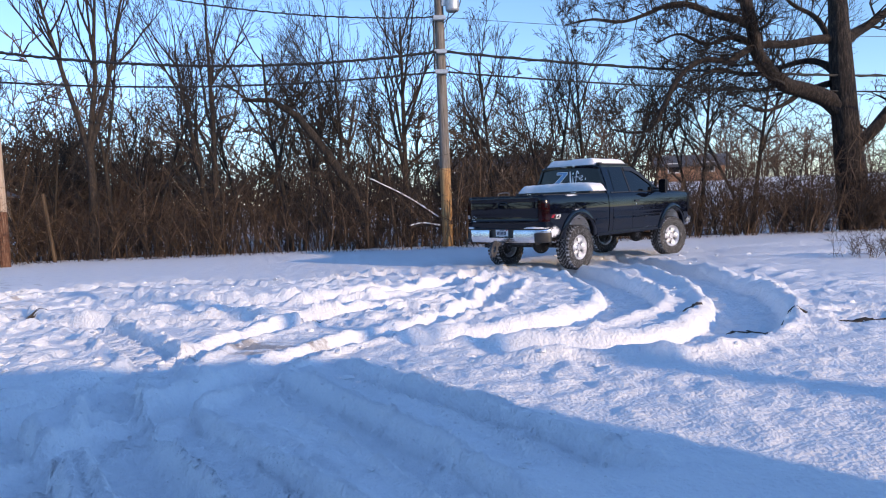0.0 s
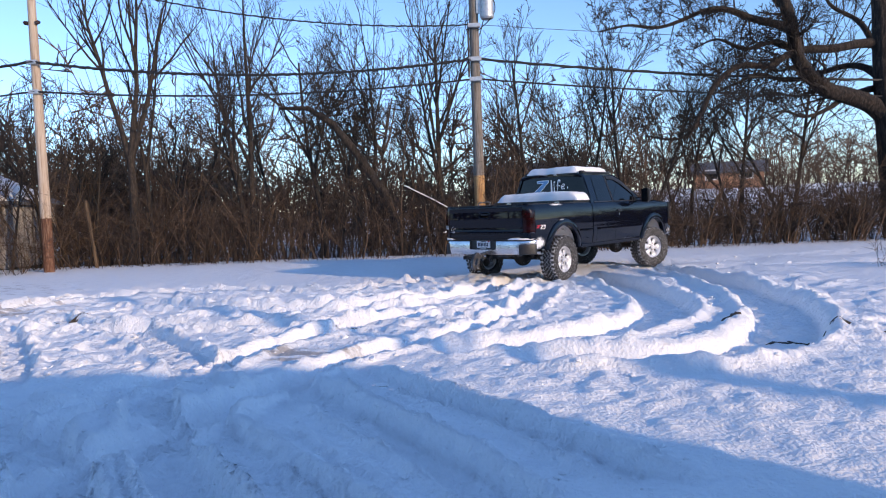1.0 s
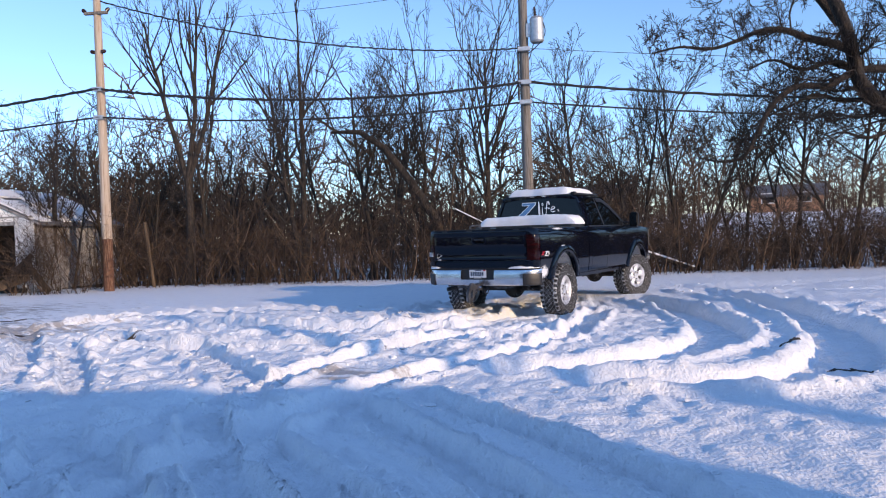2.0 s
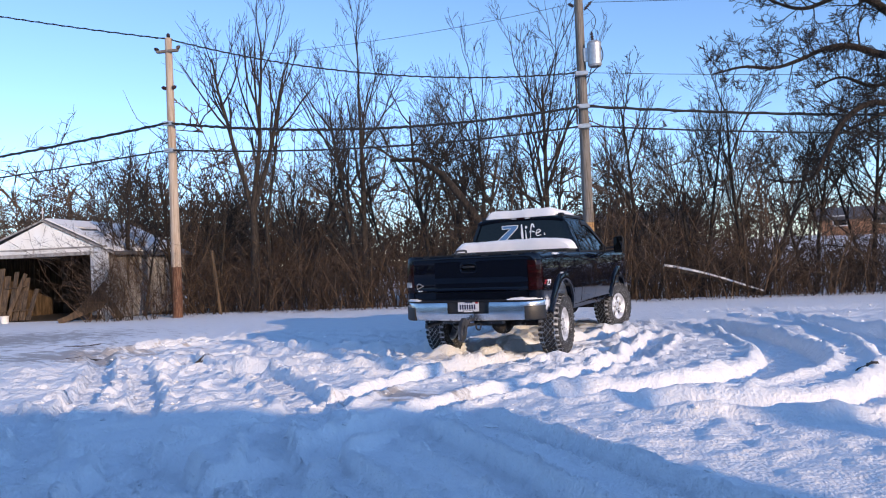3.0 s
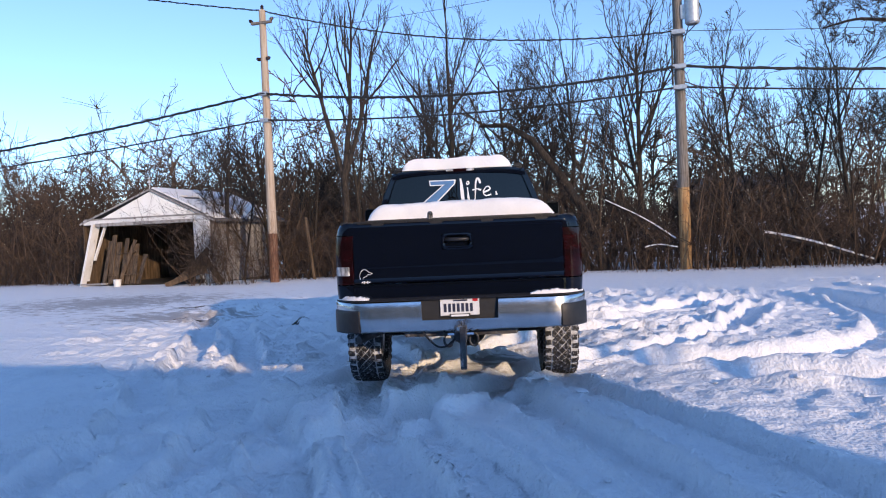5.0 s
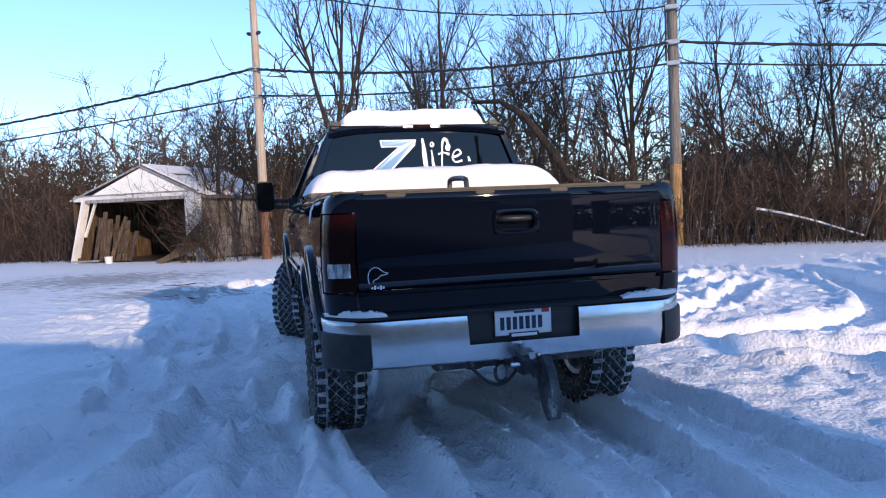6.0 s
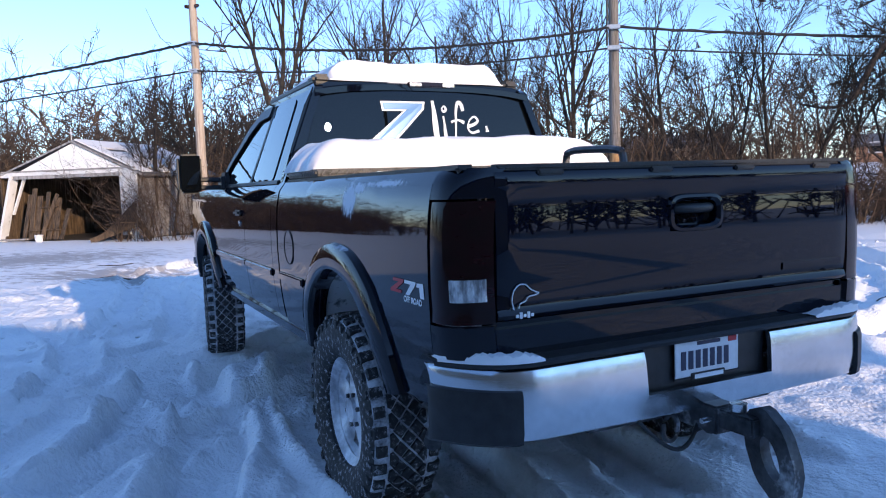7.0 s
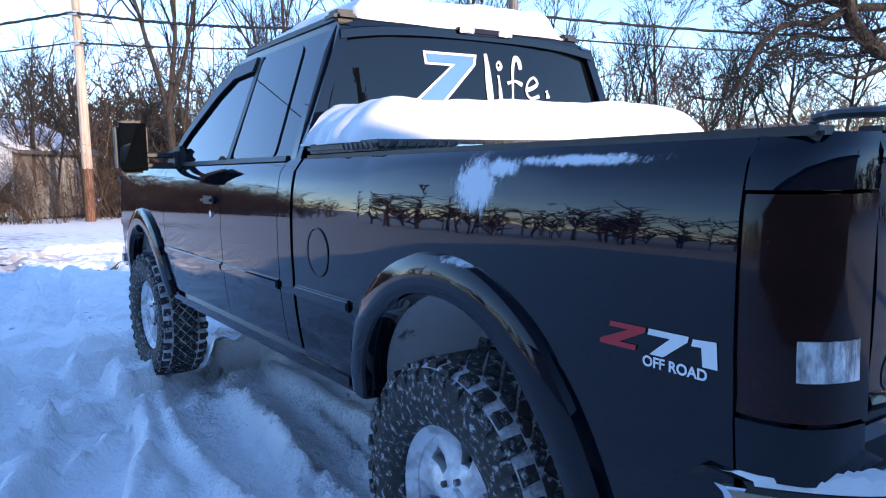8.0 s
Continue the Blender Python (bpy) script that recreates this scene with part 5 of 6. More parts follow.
for s, pm in ((-1, PAINT_L), (1, PAINT_R)):
    bed = sheet("bed_side", s, arch_cols(1.03, -0.92, 0.0), 0.63, 1.42, pm, truck, 0.0, 18)
    sheet("corner_panel", s, CORNER, 1.326, 1.42, PAINT, bed, nz=6)
    sheet("lower_corner", s, CORNER, 0.826, 0.928, pm, bed, nz=6)
    # tail lamp in its recess, with a clear reverse lens
    lamp = sheet("tail_lamp", s, [(y + (0.006 if i == 0 else 0), d + 0.004 + (0.002 if i in (0, 6) else -0.004)) for i, (y, d) in enumerate(CORNER)], 0.937, 1.319, LAMP_RED, truck, nz=12, label="smoked dark red tail lamp")
    if s < 0:
        bm = bmesh.new()
        rows = [[bm.verts.new((s * (xprof(z) - d + 0.003), y - 0.004, z)) for z in np.linspace(1.008, 1.078, 6)] for y, d in ((-1.018, 0.026), (-1.03, 0.033), (-1.052, 0.06), (-1.066, 0.095), (-1.071, 0.124))]
        fs = [bm.faces.new((a[k], b[k], b[k + 1], a[k + 1])) for a, b in zip(rows[:-1], rows[1:]) for k in range(5)]
        r = bmesh.ops.extrude_face_region(bm, geom=fs)
        bmesh.ops.translate(bm, vec=(-s * 0.008, 0.004, 0), verts=[v for v in r["geom"] if isinstance(v, bmesh.types.BMVert)])
        part("reverse_lens", bm, LENS, lamp, "clear ribbed reverse lens")
    # black joint round the lamp
    part("lamp_bed", box(min(s * 0.80, s * 0.940), max(s * 0.80, s * 0.940), -1.030, -0.92, 0.93, 1.325, 0.05, 3), PLASTIC, lamp)
    flare(s, 0.0)
    flare(s, 3.645)
    well(s, 0.0)
    well(s, 3.645)
    part("rail_cap", box(min(s * 0.86, s * 0.928), max(s * 0.86, s * 0.928), -1.03, 1.03, 1.405, 1.432, 0.010), PLASTIC, bed)
    part("bed_wall", box(min(s * 0.83, s * 0.86), max(s * 0.83, s * 0.86), -1.03, 1.02, 1.08, 1.41), PAINT, bed)
    # cab side below the windows
    sheet("cab_corner", s, lin(1.19, 1.058, 4), 0.66, 1.42, PAINT, truck)
    rear = sheet("rear_door", s, lin(1.935, 1.197, 8), 0.665, 1.42, PAINT, truck)
    door = sheet("front_door", s, lin(3.06, 1.942, 10), 0.665, 1.42, PAINT, truck)
    fend = sheet("front_fender", s, arch_cols(4.36, 3.067, 3.645), 0.66, lambda y: 1.42 - 0.055 * max(0, (y - 3.2) / 1.16) ** 1.5, PAINT, truck, 3.645, 16)
    part("rocker", box(min(s * 0.80, s * 0.955), max(s * 0.80, s * 0.955), 0.62, 3.06, 0.575, 0.66, 0.025), PAINT, truck)
    for a, b, who in ((0.56, 1.03, bed), (1.20, 1.932, rear), (1.945, 3.05, door)):
        part("side_moulding", box(min(s * 0.975, s * 0.999), max(s * 0.975, s * 0.999), a, b, 0.886, 0.928, 0.008, 3), PAINT, who, "raised body-side moulding")
    # door handle
    bm = box(min(s * 0.975, s * 1.012), max(s * 0.975, s * 1.012), 2.01, 2.19, 1.215, 1.255, 0.014, 2)
    part("door_handle", bm, PLASTIC, door)
    part("key_lock", rod((s * 0.98, 2.08, 1.165), (s * 0.993, 2.08, 1.165), 0.018, n=12), CHROME, door)
    # towing mirror on two arms
    bm = box(min(s * 1.10, s * 1.275), max(s * 1.10, s * 1.275), 2.82, 2.95, 1.375, 1.675, 0.035, 3)
    mir = part("towing_mirror", bm, PLASTIC, door, "large black towing mirror on two arms")
    part("mirror_arm", bar((s * 0.92, 2.86, 1.475), (s * 1.12, 2.87, 1.48), 0.05, 0.035, 0.008), PLASTIC, mir)
    part("mirror_arm", bar((s * 0.92, 2.86, 1.415), (s * 1.12, 2.87, 1.42), 0.05, 0.035, 0.008), PLASTIC, mir)
    part("mirror_foot", box(min(s * 0.88, s * 0.97), max(s * 0.88, s * 0.97), 2.76, 2.97, 1.38, 1.53, 0.03, 2), PLASTIC, mir)
    # mirror face in near-black glass: the reflection of dark trees is painted in
    part("mirror_glass", box(min(s * 1.115, s * 1.26), max(s * 1.115, s * 1.26), 2.812, 2.822, 1.39, 1.66, 0.004), TINT, mir)

# fuel door on the driver's side
bm = bmesh.new()
bmesh.ops.create_circle(bm, cap_ends=True, segments=32, radius=0.085, matrix=Matrix.Translation((-0.9885, 0.80, 1.075)) @ Matrix.Rotation(radians(90), 4, "Y"))
part("fuel_door", bm, PAINT, truck, "round fuel filler door")
bm = bmesh.new()
P = np.array([(-0.989, 0.80 + 0.088 * math.cos(a), 1.075 + 0.088 * math.sin(a)) for a in np.linspace(0, 2 * math.pi, 33)])[None]
V, F = tubes(P, np.full((1, 33), 0.003), 5)
bm.from_mesh(mesh_np("ring", V, F))
part("fuel_door_seam", bm, PLASTIC, truck)

# tailgate
def tailgate():
    bm = bmesh.new()
    xs = np.linspace(-0.822, 0.822, 41)
    zs = [0.937, 0.945, 0.957, 0.972, 0.985, 1.06, 1.15, 1.185, 1.20, 1.29, 1.305, 1.36, 1.388, 1.405, 1.414]
    dep = {0.937: -1.066, 0.945: -1.078, 0.957: -1.083, 0.972: -1.077, 0.985: -1.074, 1.36: -1.080, 1.388: -1.083, 1.405: -1.076, 1.414: -1.06}
    grid = []
    for z in zs:
        y = dep.get(z, -1.074 - 0.007 * math.sin((z - 0.985) / 0.375 * math.pi))
        row = []
        for x in xs:
            hole = abs(x) < 0.105 and 1.19 < z < 1.30
            lip = 0.006 * max(0, (abs(x) - 0.80) / 0.022)
            row.append(bm.verts.new((x, y + lip + (0.045 if hole else 0.0), z)))
        grid.append(row)
    fs = [bm.faces.new((grid[i][j], grid[i][j + 1], grid[i + 1][j + 1], grid[i + 1][j])) for i in range(len(zs) - 1) for j in range(len(xs) - 1)]
    r = bmesh.ops.extrude_face_region(bm, geom=fs)
    for v in r["geom"]:
        if isinstance(v, bmesh.types.BMVert):
            v.co.y = -1.02
    tg = part("tailgate", bm, PAINT, truck)
    part("tailgate_cap", box(-0.815, 0.815, -1.075, -1.02, 1.410, 1.430, 0.008), PLASTIC, tg)
    # handle: a bevelled surround, and a rounded grip in its hollow
    bm = bmesh.new()
    loops = []
    for hx, hz, y in ((0.128, 0.068, -1.078), (0.124, 0.064, -1.088), (0.112, 0.054, -1.090), (0.100, 0.044, -1.080), (0.096, 0.040, -1.045)):
        ring = []
        for k in range(40):
            a = 2 * math.pi * k / 40
            cs, sn = math.cos(a), math.sin(a)
            ring.append(bm.verts.new((hx * math.copysign(abs(cs) ** 0.4, cs), y, 1.247 + hz * math.copysign(abs(sn) ** 0.5, sn))))
        loops.append(ring)
    for a, b in zip(loops[:-1], loops[1:]):
        for k in range(40):
            bm.faces.new((a[k], a[(k + 1) % 40], b[(k + 1) % 40], b[k]))
    part("handle_surround", bm, PAINT, tg, "black rounded surround of the tailgate handle")
    bm = bmesh.new()
    P = np.array([(-0.085 + 0.17 * t, -1.052 - 0.034 * math.sin(math.pi * t) ** 0.5, 1.262) for t in np.linspace(0, 1, 15)])[None]
    V, F = tubes(P, np.full((1, 15), 0.017), 12)
    bm.from_mesh(mesh_np("grip", V, F))
    part("gate_handle", bm, PLASTIC, tg, "black recessed tailgate handle")
    # three clips under the cap's lip
    for x in (-0.62, -0.16, 0.24, 0.66):
        part("cap_clip", box(x - 0.05, x + 0.05, -1.090, -1.07, 1.392, 1.412, 0.006), PLASTIC, tg)
    bm = box(0.445, 0.786, -1.0815, -1.074, 1.004, 1.034, 0.003)
    part("emblem_bar", bm, PAINT, tg, "dark raised emblem bar")
    # bird-head outline decal
    pts = [(-0.770, 0.975), (-0.776, 1.005), (-0.768, 1.035), (-0.748, 1.052), (-0.724, 1.050), (-0.708, 1.036), (-0.690, 1.026), (-0.676, 1.021), (-0.694, 1.015), (-0.714, 1.012), (-0.728, 0.998), (-0.746, 0.992), (-0.752, 0.978)]
    c = curve_pts(pts, 5)
    P = np.array([(x, -1.0845, z) for x, z in c])[None]
    V, F = tubes(P, np.full((1, len(c)), 0.0022), 4)
    bm = bmesh.new()
    bm.from_mesh(mesh_np("outline", V, F))
    d = part("bird_decal", bm, VINYL_WHITE, tg, "white outline sticker of a bird's head")
    for k in range(5):
        bm = box(-0.762 + 0.014 * k, -0.752 + 0.014 * k, -1.0845, -1.081, 0.948 - 0.004 * (k % 2), 0.958 + 0.006 * ((k * 3) % 2))
        part("decal_mark", bm, VINYL_WHITE, d)


tailgate()
part("valance", box(-0.86, 0.86, -1.06, -0.98, 0.80, 0.932, 0.02), PAINT, truck)
part("front_bed_wall", box(-0.86, 0.86, 0.99, 1.03, 0.80, 1.41), PAINT, truck)
part("bed_floor", box(-0.49, 0.49, -1.02, 0.99, 0.86, 0.90), PLASTIC, truck)
for s in (-1, 1):
    part("wheelhouse", box(min(s * 0.49, s * 0.86), max(s * 0.49, s * 0.86), -1.0, 0.98, 1.06, 1.08), PLASTIC, truck)
part("bed_snow", box(-0.48, 0.48, -1.0, 0.45, 0.902, 0.99, 0.04, 3), SNOW_CAP, truck, "snow lying in the load bed")


# rear bumper: chrome face with black ends, step pad and plate recess
def bump_y(x):
    a = max(0.0, (abs(x) - 0.72) / 0.28)
    return -1.155 + 0.21 * a ** 2.3


def bumper():
    e = new("rear_bumper")
    e.parent = truck
    xs = sorted(set(list(np.linspace(-1.0, 1.0, 61)) + [-0.30, -0.265, 0.265, 0.30]))
    zs = [0.557, 0.57, 0.60, 0.645, 0.68, 0.72, 0.765, 0.79, 0.803]
    bulge = [-0.03, -0.006, 0.0, 0.004, 0.003, 0.0, -0.004, -0.012, -0.03]
    bm = bmesh.new()
    grid = [[bm.verts.new((x * (1 - 0.03 * (0.803 - z) / 0.25), bump_y(x) - b, z + 0.02 * (1 - min(1, abs(x) / 0.8)) * (z < 0.6) * -0.5)) for x in xs] for z, b in zip(zs, bulge)]
    fs = []
    for i in range(len(zs) - 1):
        for j in range(len(xs) - 1):
            xm, zm = (xs[j] + xs[j + 1]) / 2, (zs[i] + zs[i + 1]) / 2
            edge = 0.268 + 0.035 * max(0, (zm - 0.645) / 0.16)
            if zm > 0.645 and abs(xm) < edge + 0.012:
                continue
            fs.append(bm.faces.new((grid[i][j], grid[i][j + 1], grid[i + 1][j + 1], grid[i + 1][j])))
    r = bmesh.ops.extrude_face_region(bm, geom=fs)
    bmesh.ops.translate(bm, vec=(0, 0.02, 0), verts=[v for v in r["geom"] if isinstance(v, bmesh.types.BMVert)])
    bmesh.ops.delete(bm, geom=[v for v in bm.verts if not v.link_faces], context="VERTS")
    part("chrome_face", bm, CHROME, e, "chrome bumper face")
    for s in (-1, 1):
        bm = bmesh.new()
        cols = [s * x for x in np.linspace(0.785, 1.0, 9)]
        rows = [[bm.verts.new((x * 1.004, bump_y(x) - 0.010 + q, z)) for x in cols] for z, q in ((0.553, 0.03), (0.565, 0.006), (0.60, 0.0), (0.66, 0.0), (0.715, 0.0), (0.732, 0.006), (0.736, 0.02))]
        fs = [bm.faces.new((rows[i][j], rows[i][j + 1], rows[i + 1][j + 1], rows[i + 1][j])) for i in range(6) for j in range(8)]
        r = bmesh.ops.extrude_face_region(bm, geom=fs)
        bmesh.ops.translate(bm, vec=(0, 0.03, 0), verts=[v for v in r["geom"] if isinstance(v, bmesh.types.BMVert)])
        part("end_cap", bm, PLASTIC, e, "black plastic bumper end")
    bm = bmesh.new()
    cols = np.linspace(-0.99, 0.99, 41)
    rows = [[bm.verts.new((x, bump_y(x) + q, z)) for x in cols] for q, z in ((0.012, 0.800), (0.006, 0.812), (0.016, 0.820), (0.10, 0.822), (0.13, 0.80))]
    for i in range(4):
        for j in range(40):
            bm.faces.new((rows[i][j], rows[i][j + 1], rows[i + 1][j + 1], rows[i + 1][j]))
    part("step_pad", bm, PLASTIC, e, "black ribbed step pad")
    part("plate_recess", box(-0.31, 0.31, -1.115, -1.08, 0.625, 0.815, 0.01), PLASTIC, e)
    part("bumper_beam", box(-0.85, 0.85, -1.10, -1.02, 0.57, 0.70, 0.01), UNDER, e)
    # snow caught on the pad
    rr = random.Random(5)
    for x0, x1 in ((-0.985, -0.70), (0.55, 0.98)):
        bm = bmesh.new()
        n = 26
        ring = []
        for k in range(n + 1):
            x = x0 + (x1 - x0) * k / n
            h = 0.022 * max(0.0, math.sin(math.pi * k / n)) ** 0.5 * rr.uniform(0.6, 1.3)
            y = bump_y(x)
            ring.append([bm.verts.new(p) for p in ((x, y + 0.004, 0.816), (x, y + 0.006, 0.824 + h), (x, y + 0.05, 0.826 + h), (x, y + 0.085, 0.82))])
        for a, b in zip(ring[:-1], ring[1:]):
            for i in range(3):
                bm.faces.new((a[i], b[i], b[i + 1], a[i + 1]))
        part("pad_snow", bm, SNOW_CAP, e, "snow caught on the bumper step")
    # number plate with bars for its writing
    pl = part("number_plate", box(-0.1525, 0.1525, -1.132, -1.127, 0.672, 0.808, 0.003), PLATE_WHITE, e, "white number plate in a black frame")
    for k in range(7):
        part("plate_bar", box(-0.125 + 0.034 * k, -0.103 + 0.034 * k, -1.1345, -1.1325, 0.700, 0.765), DARK_INK, pl)
    part("plate_bar", box(-0.05, 0.06, -1.1345, -1.1325, 0.782, 0.795), DARK_INK, pl)
    part("plate_bar", box(0.10, 0.14, -1.1345, -1.1325, 0.778, 0.800), VINYL_RED, pl)
    fr = box(-0.158, 0.158, -1.136, -1.126, 0.664, 0.672, 0.002)
    box(-0.08, 0.08, -1.138, -1.126, 0.660, 0.685, 0.002, bm=fr)
    part("plate_frame", fr, PLASTIC, pl)
    part("plate_bar", box(-0.068, 0.068, -1.141, -1.1385, 0.665, 0.680), VINYL_WHITE, pl)
    return e


bumper()


# tow hitch, axles, frame and exhaust under the body
def hitch():
    e = new("tow_hitch")
    e.parent = truck
    part("receiver", box(-0.05, 0.05, -1.22, -0.95, 0.48, 0.58, 0.008), STEEL, e)
    part("cross_tube", box(-0.45, 0.45, -1.03, -0.95, 0.50, 0.57, 0.008), STEEL, e)
    part("drawbar", box(-0.036, 0.036, -1.36, -1.18, 0.505, 0.57, 0.006), STEEL, e)
    bm = bmesh.new()
    n = 24
    out, inn = [], []
    for k in range(n):
        a = 2 * math.pi * k / n
        q = round(a / (math.pi / 4)) * math.pi / 4
        rx, rz = 0.088, 0.155
        out.append((rx * math.cos(a) / max(abs(math.cos(a - q)), 0.9), rz * math.sin(a) / max(abs(math.cos(a - q)), 0.9)))
        inn.append((0.032 * math.cos(a), 0.072 * math.sin(a) - 0.01))
    for y in (-0.022, 0.022):
        o = [bm.verts.new((x, y, z)) for x, z in out]
        i = [bm.verts.new((x, y, z)) for x, z in inn]
        for k in range(n):
            bm.faces.new((o[k], o[(k + 1) % n], i[(k + 1) % n], i[k]))
    bm.verts.ensure_lookup_table()
    for k in range(n):
        a, b = k, (k + 1) % n
        bm.faces.new((bm.verts[a], bm.verts[b], bm.verts[2 * n + b], bm.verts[2 * n + a]))
        bm.faces.new((bm.verts[n + a], bm.verts[n + b], bm.verts[3 * n + b], bm.verts[3 * n + a]))
    part("drop_plate", bm, STEEL, e, "black steel drop plate with a slot", at=pose(0.02, -1.395, 0.455, 0, 22, 88))
    part("pin", rod((-0.10, -1.20, 0.535), (0.10, -1.20, 0.535), 0.010, n=8), CHROME, e)
    part("ball_mount", rod((0.0, -1.27, 0.575), (0.0, -1.27, 0.60), 0.03, n=14), CHROME, e)
    for s in (-1, 1):
        bm = bmesh.new()
        P = np.array([(s * (0.10 + 0.035 * math.cos(a)), -1.05, 0.47 + 0.05 * math.sin(a)) for a in np.linspace(0, 2 * math.pi, 17)])[None]
        V, F = tubes(P, np.full((1, 17), 0.010), 6)
        bm.from_mesh(mesh_np("loop", V, F))
        part("chain_loop", bm, STEEL, e)
    P = np.array([(-0.30 + 0.30 * t, -1.10 - 0.05 * math.sin(3 * t), 0.55 - 0.12 * math.sin(math.pi * t)) for t in np.linspace(0, 1, 14)])[None]
    V, F = tubes(P, np.full((1, 14), 0.008), 6)
    bm = bmesh.new()
    bm.from_mesh(mesh_np("cable", V, F))
    part("wiring", bm, PLASTIC, e)


hitch()
for y in (0.0, 3.645):
    bm = rod((-0.72, y, 0.43), (0.72, y, 0.43), 0.05, n=14)
    bmesh.ops.create_uvsphere(bm, u_segments=16, v_segments=10, radius=0.17, matrix=Matrix.Translation((0.05, y, 0.43)))
    part("axle", bm, UNDER, truck)
for s in (-1, 1):
    part("frame_rail", box(min(s * 0.42, s * 0.50), max(s * 0.42, s * 0.50), -1.0, 4.2, 0.60, 0.76, 0.01), UNDER, truck)
    part("leaf_spring", bar((s * 0.55, -0.75, 0.58), (s * 0.55, 0.75, 0.58), 0.07, 0.06, 0.01), UNDER, truck)
    part("shock", rod((s * 0.40, -0.12, 0.42), (s * 0.36, -0.35, 0.85), 0.028, n=10), UNDER, truck)
part("fuel_tank", box(-0.42, -0.02, 0.9, 2.2, 0.50, 0.76, 0.06), UNDER, truck)
part("spare_wheel", rod((0, -0.62, 0.60), (0, -0.62, 0.80), 0.34, n=28), RUBBER, truck)
part("floor_pan", box(-0.80, 0.80, 1.06, 4.1, 0.70, 0.76), UNDER, truck)
bm = rod((-0.60, -0.30, 0.52), (-0.87, -0.66, 0.44), 0.034, n=14)
part("exhaust_pipe", bm, STEEL, truck)

# cab: pillars, roof and glass
def cab_pt(s, y, z):
    """A point of the upper side of the cab; leans inwards towards the roof."""
    t = (z - 1.42) / 0.57
    return Vector((s * (0.925 - 0.195 * t - 0.03 * t * t), y, z))


def cab_piece(name, s, poly, mat, parent, off=0.0, thick=0.03, label=""):
    bm = bmesh.new()
    vs = []
    for y, z in poly:
        p = cab_pt(s, y, z)
        p.x += s * off
        vs.append(bm.verts.new(p))
    f = bm.faces.new(vs)
    r = bmesh.ops.extrude_face_region(bm, geom=[f])
    bmesh.ops.translate(bm, vec=(-s * thick, 0, 0), verts=[v for v in r["geom"] if isinstance(v, bmesh.types.BMVert)])
    return part(name, bm, mat, parent, label)


def round_poly(poly, r=0.04, n=4):
    out = []
    m = len(poly)
    for i in range(m):
        a, b, c = Vector(poly[i - 1]), Vector(poly[i]), Vector(poly[(i + 1) % m])
        u, v = (a - b), (c - b)
        q = min(r, u.length * 0.45, v.length * 0.45)
        p0, p1 = b + u.normalized() * q, b + v.normalized() * q
        for k in range(n + 1):
            t = k / n
            w = p0 * (1 - t) ** 2 + b * 2 * t * (1 - t) + p1 * t * t
            out.append((w.x, w.y))
    return out


cab = new("cab")
cab.parent = truck
for s in (-1, 1):
    # one dark shell of pillars, then the panes set a little proud of it
    cab_piece("side_frame", s, [(1.072, 1.415), (3.20, 1.415), (2.96, 1.60), (2.62, 1.83), (2.36, 1.955), (2.15, 1.985), (1.16, 1.985), (1.11, 1.96)], PAINT, cab, 0.0, 0.05)
    cab_piece("rear_side_window", s, round_poly([(1.35, 1.435), (1.90, 1.435), (1.92, 1.93), (1.42, 1.925)]), TINT, cab, 0.004, 0.012, "tinted rear side window")
    cab_piece("front_side_window", s, round_poly([(1.985, 1.435), (3.02, 1.435), (2.84, 1.60), (2.52, 1.81), (2.30, 1.905), (1.985, 1.925)]), TINT, cab, 0.004, 0.012, "tinted front door window")
    cab_piece("pillar_trim", s, [(1.93, 1.43), (1.975, 1.43), (1.975, 1.94), (1.93, 1.94)], PLASTIC, cab, 0.008, 0.012)
    cab_piece("rain_visor", s, [(1.985, 1.945), (2.30, 1.935), (2.56, 1.835), (2.90, 1.60), (3.03, 1.46), (2.965, 1.46), (2.78, 1.60), (2.46, 1.785), (2.26, 1.865), (1.985, 1.875)], PLASTIC, cab, 0.022, 0.016, "black rain visor over the door window")
    cab_piece("belt_trim", s, [(1.20, 1.414), (3.06, 1.414), (3.06, 1.436), (1.20, 1.436)], PLASTIC, cab, 0.010, 0.012)
    bm = bar((s * 0.66, 1.19, 2.005), (s * 0.655, 2.30, 2.005), 0.07, 0.045, 0.015)
    part("roof_bar", bm, PLASTIC, cab, "low black roof bar")
    part("roof_bar_foot", box(min(s * 0.59, s * 0.70), max(s * 0.59, s * 0.70), 1.17, 1.30, 1.99, 2.045, 0.02, 2), PLASTIC, cab)

# roof skin, crowned
bm = bmesh.new()
grid = []
for i in range(13):
    y = 1.10 + (2.52 - 1.10) * i / 12
    row = []
    for j in range(15):
        u = -1 + 2 * j / 14
        edge = max(0.0, 1 - (y - 1.10) / 0.10) ** 2 * 0.035 + max(0.0, (y - 2.2) / 0.32) ** 2 * 0.075
        row.append(bm.verts.new((0.715 * u, y, 2.022 - 0.045 * abs(u) ** 3.2 - edge)))
    grid.append(row)
fs = [bm.faces.new((grid[i][j], grid[i][j + 1], grid[i + 1][j + 1], grid[i + 1][j])) for i in range(12) for j in range(14)]
r = bmesh.ops.extrude_face_region(bm, geom=fs)
bmesh.ops.translate(bm, vec=(0, 0, -0.035), verts=[v for v in r["geom"] if isinstance(v, bmesh.types.BMVert)])
part("roof", bm, PAINT, cab)


def rear_pt(x, z):
    t = (z - 1.42) / 0.57
    bow = 0.035 * (x / 0.8) ** 2
    return Vector((x, 1.072 + 0.045 * t + bow, z))


